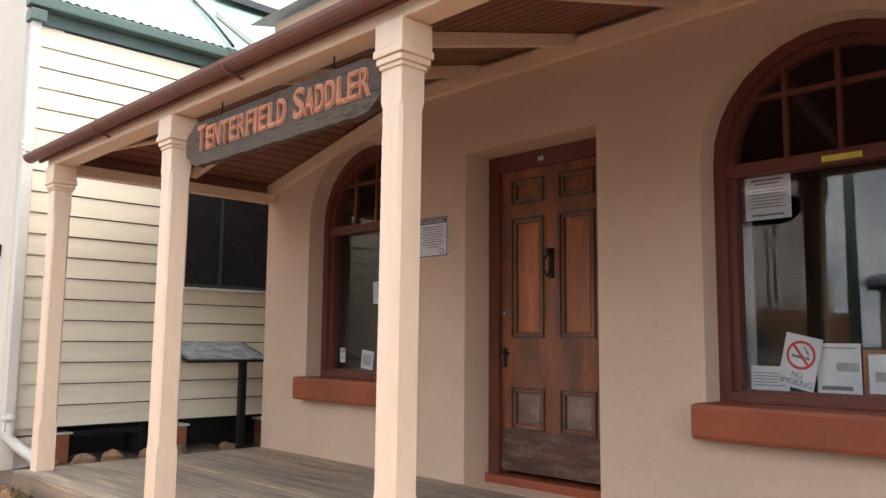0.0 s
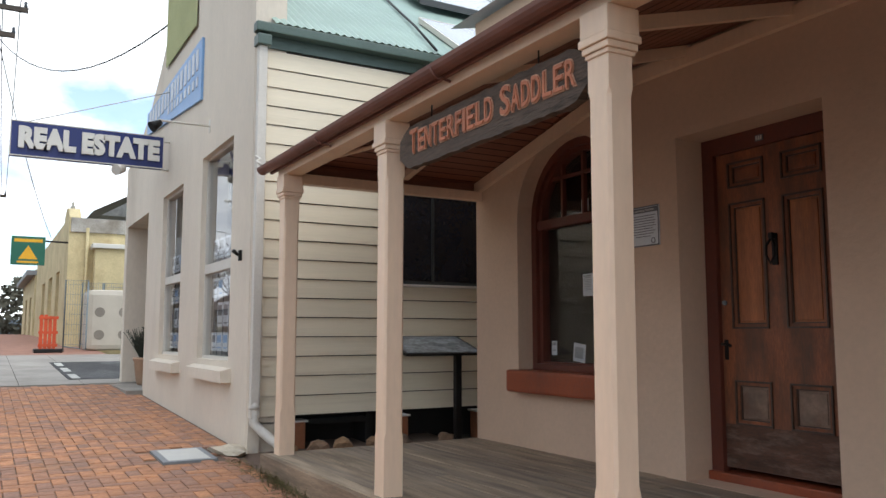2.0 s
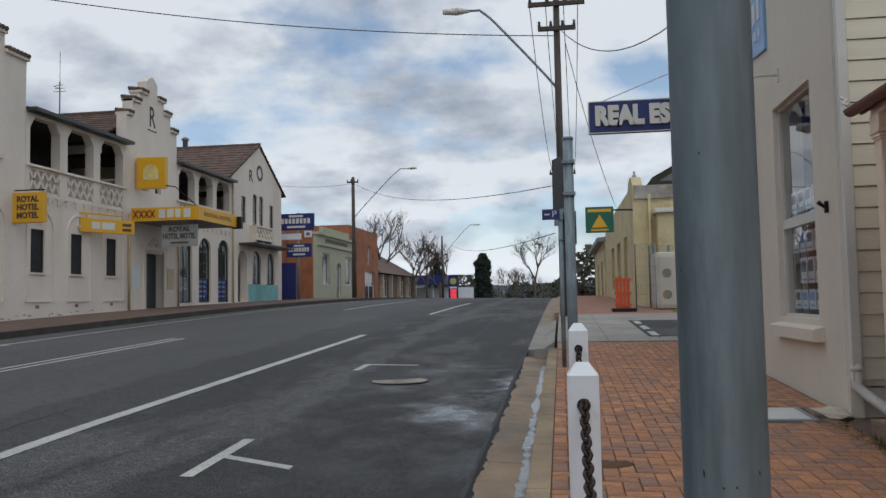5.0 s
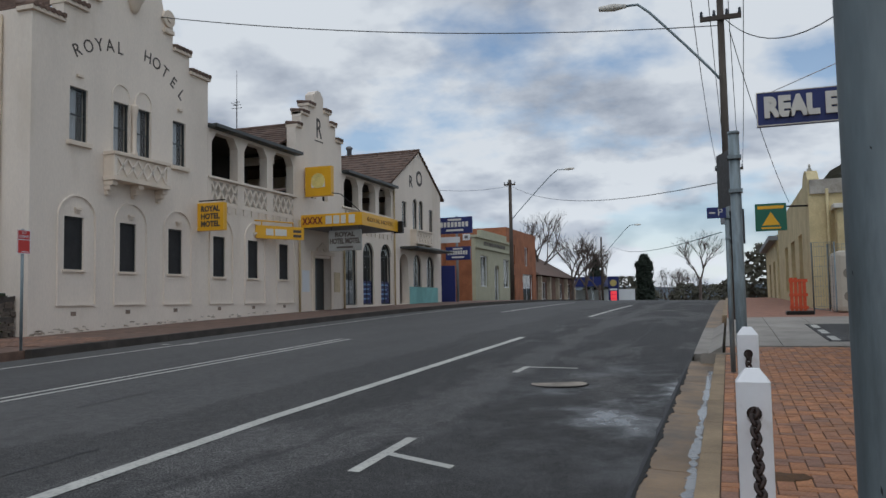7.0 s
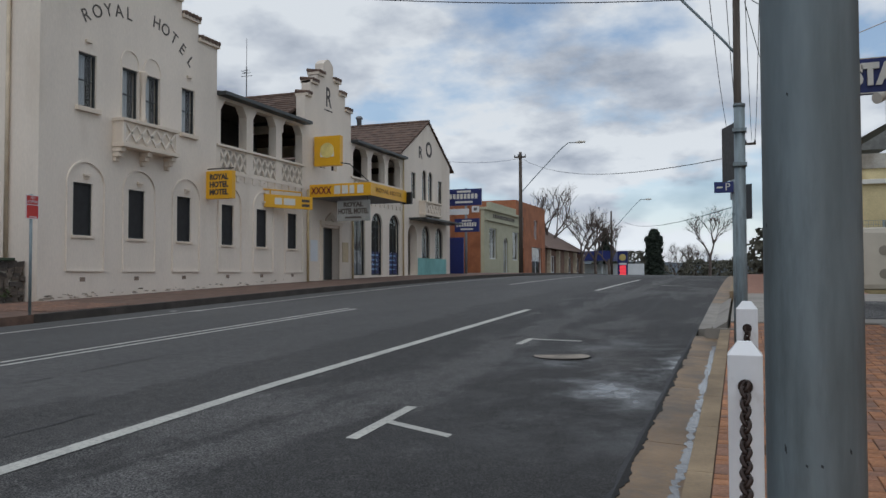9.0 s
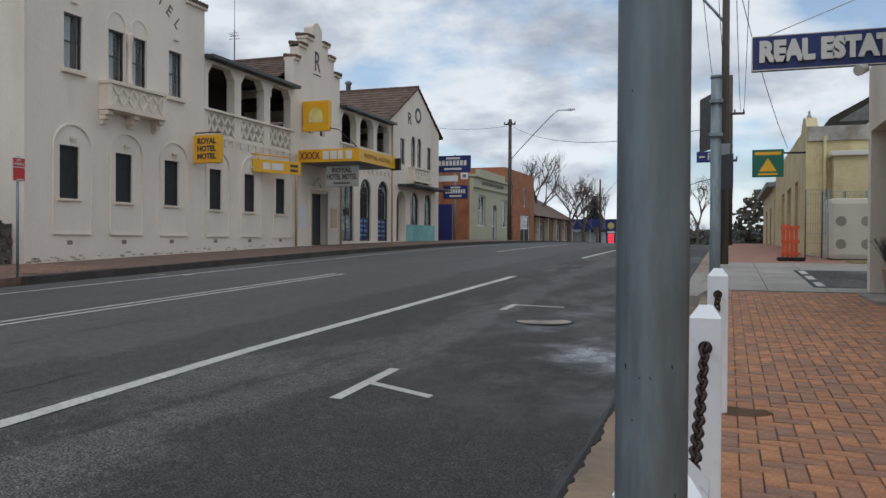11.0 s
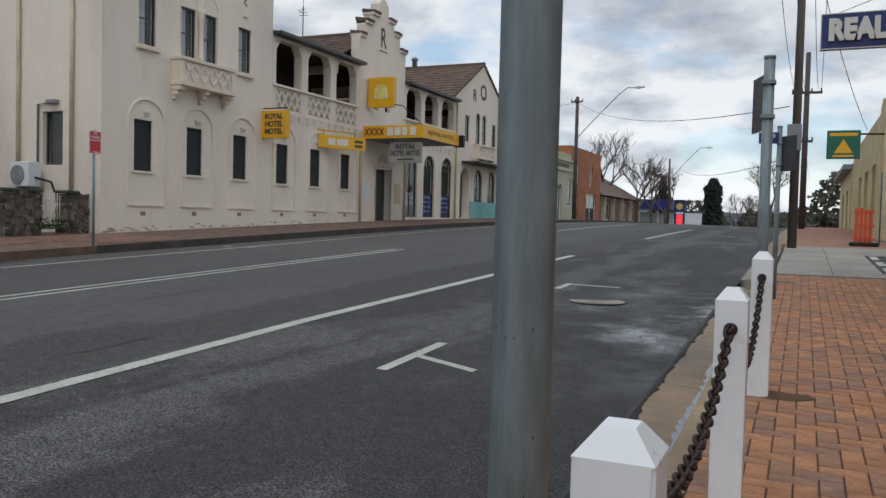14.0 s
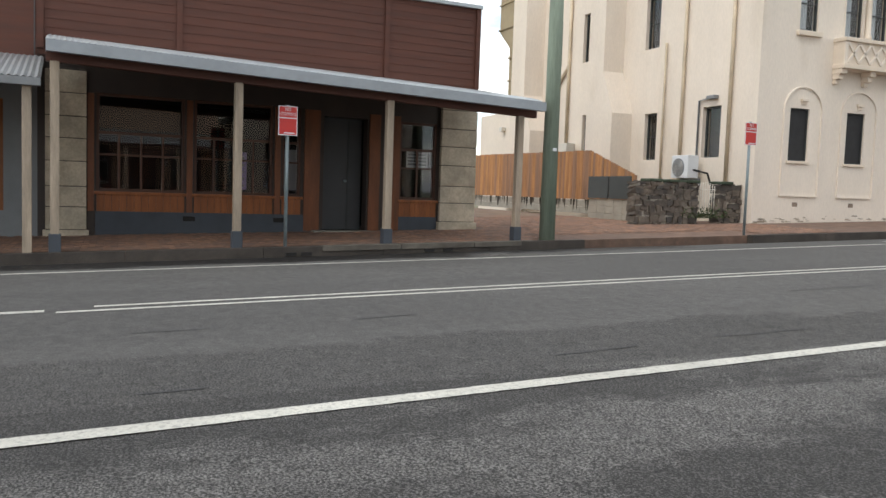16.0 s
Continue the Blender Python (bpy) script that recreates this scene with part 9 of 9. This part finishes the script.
for k in range(4):
    fp = thing("temporary_fence_panel", (2.2 + 0.6 * k, 24.5, 0.45), "grey steel mesh temporary fence panel", "fence panel", "temporary fence")
    x0, x1 = 2.05 + 0.62 * k, 2.63 + 0.62 * k
    y = 24.9 if k == 0 else 26.9 - 0.05 * k
    z0 = rise(y)
    bm = bmesh.new()
    tube(bm, [(x0, y, z0), (x0, y, z0 + 2.0), (x1, y, z0 + 2.0), (x1, y, z0 + 0.05), (x0, y, z0 + 0.15)], 0.022, 6)
    part("frame", bm, GALV, fp)
    bm = bmesh.new()
    for j in range(9):
        x = x0 + (x1 - x0) * j / 9
        cyl(bm, (x, y, z0 + 0.1), (x, y, z0 + 2.0), 0.006, 0.006, 4, False)
    for j in range(7):
        z = z0 + 0.2 + 0.28 * j
        cyl(bm, (x0, y, z), (x1, y, z), 0.006, 0.006, 4, False)
    part("wire_mesh", bm, GALV, fp)
for k, x in enumerate((2.65, 4.15)):
    tk = thing("septic_tank", (x + 0.7, 25.8, 0.5), "beige moulded tank with round ports standing in the lane", "tank", "tanks in the lane")
    bm = bmesh.new()
    box(bm, x, x + 1.4, 25.2, 26.4, rise(25.6), rise(25.6) + 1.75, 0.16)
    part("shell", bm, TANK, tk)
    for a in (0.35, 1.0):
        for z in (0.45, 1.1):
            bm = bmesh.new()
            cyl(bm, (x + a, 25.19, rise(25.6) + z), (x + a, 25.22, rise(25.6) + z), 0.14, 0.14, 14)
            part("port", bm, mat("tank_port", (0.24, 0.21, 0.17), 0.7), tk)

# ---- trees ----
def bare_tree(x, y, h, seed, lab, spread=0.55):
    z0 = rise(y) - 0.4
    t = thing("bare_tree", (x, y, z0), lab, "tree")
    rnd = random.Random(seed)
    bm, tw = bmesh.new(), bmesh.new()

    def grow(p, d, L, r, depth):
        e = p + d * L
        cyl(bm if depth < 2 else tw, p, e, r, r * 0.66, 6 if depth < 2 else 4, False)
        if depth >= 6:
            return
        for k in range(3 if depth < 5 else 2):
            ax = Vector((rnd.uniform(-1, 1), rnd.uniform(-1, 1), rnd.uniform(-0.2, 0.6))).normalized()
            nd = (d * 0.75 + ax * spread + Vector((0, 0, 0.12))).normalized()
            grow(p + d * L * rnd.uniform(0.65, 1.0), nd, L * rnd.uniform(0.62, 0.82), r * 0.6, depth + 1)

    grow(Vector((x, y, z0)), Vector((rnd.uniform(-0.06, 0.06), 0, 1)).normalized(), h * 0.30, h * 0.022, 0)
    part("trunk", bm, TWIG, t)
    part("crown", tw, TWIG, t, "fine bare winter twigs")


for x, y, h, s in ((-21.5, 94, 13.5, 1), (-18.3, 98, 11.0, 2), (-17.0, 101, 10.5, 3), (-16.4, 108, 9.5, 4), (-3.6, 105, 10.0, 5), (-10.2, 150, 9.0, 6), (-8.2, 155, 8.5, 7), (-6.2, 160, 8.5, 8), (-11.8, 160, 8.0, 9)):
    bare_tree(x, y, h, s, "bare winter street tree with fine grey twigs")


def clump_tree(name, x, y, z0, h, w, shape, m_, seed, lab, n=1800, leaf=0.35):
    t = thing(name, (x, y, z0), lab, "tree")
    rnd = random.Random(seed)
    bm = bmesh.new()
    cyl(bm, (x, y, z0), (x, y, z0 + h * 0.8), w * 0.07, w * 0.02, 8)
    part("trunk", bm, TWIG, t)
    bm = bmesh.new()
    for k in range(n):
        a, v = rnd.uniform(0, 6.283), rnd.random()
        r = w * shape(v) * math.sqrt(rnd.uniform(0.25, 1)) * (1 + 0.25 * noise.noise((math.cos(a) * 2, math.sin(a) * 2, v * 7 + seed)))
        c = Vector((x + r * math.cos(a), y + r * math.sin(a), z0 + h * v))
        d = Vector((rnd.uniform(-1, 1), rnd.uniform(-1, 1), rnd.uniform(-0.5, 1))).normalized() * leaf
        s = d.orthogonal().normalized() * leaf * 0.5
        quad(bm, c - s, c + s, c + d + s * 0.4, c + d - s * 0.4)
    part("crown", bm, m_, t)


clump_tree("cypress", -12.7, 130, rise(130), 7.8, 1.25, lambda v: min(1, (1 - v) * 5 + 0.25) * (0.9 + 0.1 * min(1, v * 5)), CYPRESS, 1, "tall dark columnar cypress", 2600, 0.4)
clump_tree("conifer", -20.0, 128, rise(128), 7.8, 3.0, lambda v: max(0.05, 1 - v) * (0.35 + 0.65 * (int(v * 9) % 2)) if v > 0.35 else 0.02, CYPRESS, 2, "dark open-branched conifer behind the service station", 1500, 0.5)
for k, (x, y, h, w) in enumerate(((3.2, 78, 5.0, 2.6), (5.5, 82, 6.2, 3.0), (-17.5, 145, 5.5, 3.2), (-14.8, 150, 4.5, 3.0), (-7.5, 150, 4.2, 3.2), (-3.5, 150, 4.0, 3.5), (0.5, 140, 4.5, 3.0), (-23, 150, 5, 4))):
    clump_tree("shrub_tree", x, y, rise(y) - 0.3, h, w, lambda v: 0.35 + 0.65 * math.sin(math.pi * min(1, v * 0.9 + 0.08)), HEDGE, 20 + k, "dull green shrubby tree at the end of the street", 900, 0.4)
# far ridge
bm = bmesh.new()
prev = None
for k in range(81):
    x = -900 + 22.5 * k
    z = 12 + 16 * (0.5 + 0.5 * noise.noise((x * 0.004, 3.3, 0))) + 4 * noise.noise((x * 0.02, 1, 0))
    row = (bm.verts.new((x, 1100, -40)), bm.verts.new((x, 1100 + 60, z)), bm.verts.new((x, 1300, -40)))
    if prev:
        bm.faces.new((prev[0], row[0], row[1], prev[1]))
        bm.faces.new((prev[1], row[1], row[2], prev[2]))
    prev = row
single("backdrop_hill", bm, HILL, "low blue-grey hills on the horizon", "hill", kind="structure")
# rough scrub beyond the crest
bm = bmesh.new()
rnd = random.Random(90)
for k in range(2600):
    x, y = rnd.uniform(-40, 30), rnd.uniform(165, 200)
    z = rise(y) - 0.4 + abs(rnd.gauss(0, 1.6)) + 0.8 * noise.noise((x * 0.2, y * 0.1, 0))
    d = Vector((rnd.uniform(-1, 1), rnd.uniform(-1, 1), rnd.uniform(-0.3, 1))).normalized() * 0.7
    s = d.orthogonal().normalized() * 0.35
    c = Vector((x, y, z))
    quad(bm, c - s, c + s, c + d + s * 0.4, c + d - s * 0.4)
single("far_scrub", bm, HEDGE, "distant scrub and bare woods past the crest", "woods", kind="stuff")

# ---- clay pavers in herringbone, last because there are many ----
CELL = 0.1035
paving = thing("brick_paving", (0.9, 5, rise(5)), "red-brown clay paver footpath in herringbone bond", "footpath", kind="structure")


def paver_mesh(long_x, seed):
    rnd = random.Random(seed)
    bm = bmesh.new()
    lx, ly = (2 * CELL, CELL) if long_x else (CELL, 2 * CELL)
    g, b = 0.0036, 0.0035
    lo = [(g, g), (lx - g, g), (lx - g, ly - g), (g, ly - g)]
    hi = [(g + b, g + b), (lx - g - b, g + b), (lx - g - b, ly - g - b), (g + b, ly - g - b)]
    tilt = [rnd.uniform(-0.0012, 0.0012) for _ in range(4)]
    r0 = [bm.verts.new((x, y, -0.03 + 0.032 * y)) for x, y in lo]
    r1 = [bm.verts.new((x, y, -0.004 + 0.032 * y)) for x, y in lo]
    r2 = [bm.verts.new((x, y, t + 0.032 * y)) for (x, y), t in zip(hi, tilt)]
    for a, c in ((r0, r1), (r1, r2)):
        for k in range(4):
            bm.faces.new((a[k], a[(k + 1) % 4], c[(k + 1) % 4], c[k]))
    bm.faces.new(r2)
    return mesh_of("paver", bm, BRICKP)


PAVERS = {True: [paver_mesh(True, s) for s in range(3)], False: [paver_mesh(False, s + 5) for s in range(3)]}
rest = bmesh.new()
X0, Y0 = -0.262, -4.0
rnd = random.Random(70)
count = 0
for j in range(int((14.38 - Y0) / CELL) - 1):
    for i in range(22):
        s = (i - j) % 4
        if s not in (0, 3):
            continue
        long_x = s == 0
        x, y = X0 + i * CELL, Y0 + j * CELL
        xe, ye = x + (2 * CELL if long_x else CELL), y + (CELL if long_x else 2 * CELL)
        if xe > 2.045 or (1.38 < (x + xe) / 2 < 1.88 and 6.9 < (y + ye) / 2 < 7.6):
            continue
        near = 3.75 < y < 7.1 and x < 1.9
        if near and count < 300:
            o = adopt(new("paver", PAVERS[long_x][rnd.randrange(3)]), paving)
            o.matrix_basis = Matrix.Translation((x, y, rise(y) + rnd.uniform(-0.0015, 0.0015)))
            count += 1
        else:
            me = PAVERS[long_x][rnd.randrange(3)]
            off = Vector((x, y, rise(y) + rnd.uniform(-0.0015, 0.0015)))
            vs = [rest.verts.new(v.co + off) for v in me.vertices]
            for p in me.polygons:
                rest.faces.new([vs[k] for k in p.vertices])
def half_brick(x, y):
    g, b = 0.0036, 0.0035
    z = rise(y)
    rows = []
    for inset, dz in ((g, -0.03), (g, -0.004), (g + b, 0.0)):
        rows.append([rest.verts.new((x + p, y + q, z + dz + 0.032 * q)) for p, q in ((inset, inset), (CELL - inset, inset), (CELL - inset, CELL - inset), (inset, CELL - inset))])
    for a, c in zip(rows, rows[1:]):
        for k in range(4):
            rest.faces.new((a[k], a[(k + 1) % 4], c[(k + 1) % 4], c[k]))
    rest.faces.new(rows[-1])


for j in range(int((14.38 - Y0) / CELL) - 1):
    if (0 - j) % 4 == 1:
        half_brick(X0, Y0 + j * CELL)
    if (21 - j) % 4 == 0:
        half_brick(X0 + 21 * CELL, Y0 + j * CELL)
    if 7.25 < Y0 + j * CELL < 12.4:
        half_brick(X0 + 22 * CELL, Y0 + j * CELL)
BRICKREST = BRICKP.copy()
nt = BRICKREST.node_tree
for n_ in list(nt.nodes):
    if n_.bl_idname == "ShaderNodeObjectInfo":
        geo = nt.nodes.new("ShaderNodeNewGeometry")
        for l_ in list(n_.outputs["Random"].links):
            nt.links.new(geo.outputs["Random Per Island"], l_.to_socket)
OLDBRICK = BRICKREST.copy()
for n_ in OLDBRICK.node_tree.nodes:
    if n_.bl_idname == "ShaderNodeHueSaturation":
        n_.inputs["Color"].default_value = (0.24, 0.135, 0.09, 1)
    elif n_.bl_idname == "ShaderNodeMix":
        n_.inputs[7].default_value = (0.13, 0.09, 0.065, 1)
tagged(part("pavers", rest, BRICKREST, paving), kind="stuff")

# bricks of the opposite footpath and the drive beside the hotel
for x_lo, x_hi, y_lo, y_hi, lab in ((-16.0, -12.98, -3.0, 15.0, "footpath"), (-21.0, -16.02, 7.5, 12.5, "drive")):
    rest = bmesh.new()
    for j in range(int((y_hi - y_lo) / CELL)):
        for i in range(int((x_hi - x_lo) / CELL) - 1):
            s = (i - j) % 4
            if s not in (0, 3):
                continue
            me = PAVERS[s == 0][rnd.randrange(3)]
            x, y = x_lo + i * CELL, y_lo + j * CELL
            low = 0.10 * min(1.0, max(0.0, (x + 14.4) / 1.45)) if 7.4 < y < 12.6 else 0.0
            off = Vector((x + bend(-13.0, y), y, land(x, y) - low + 0.014 + rnd.uniform(-0.004, 0.004)))
            vs = [rest.verts.new(v.co + off) for v in me.vertices]
            for p in list(me.polygons)[4:]:
                rest.faces.new([vs[k] for k in p.vertices])
    single("opposite_" + lab + "_bricks", rest, OLDBRICK, "old brown bricks of the opposite " + lab, lab, kind="stuff")
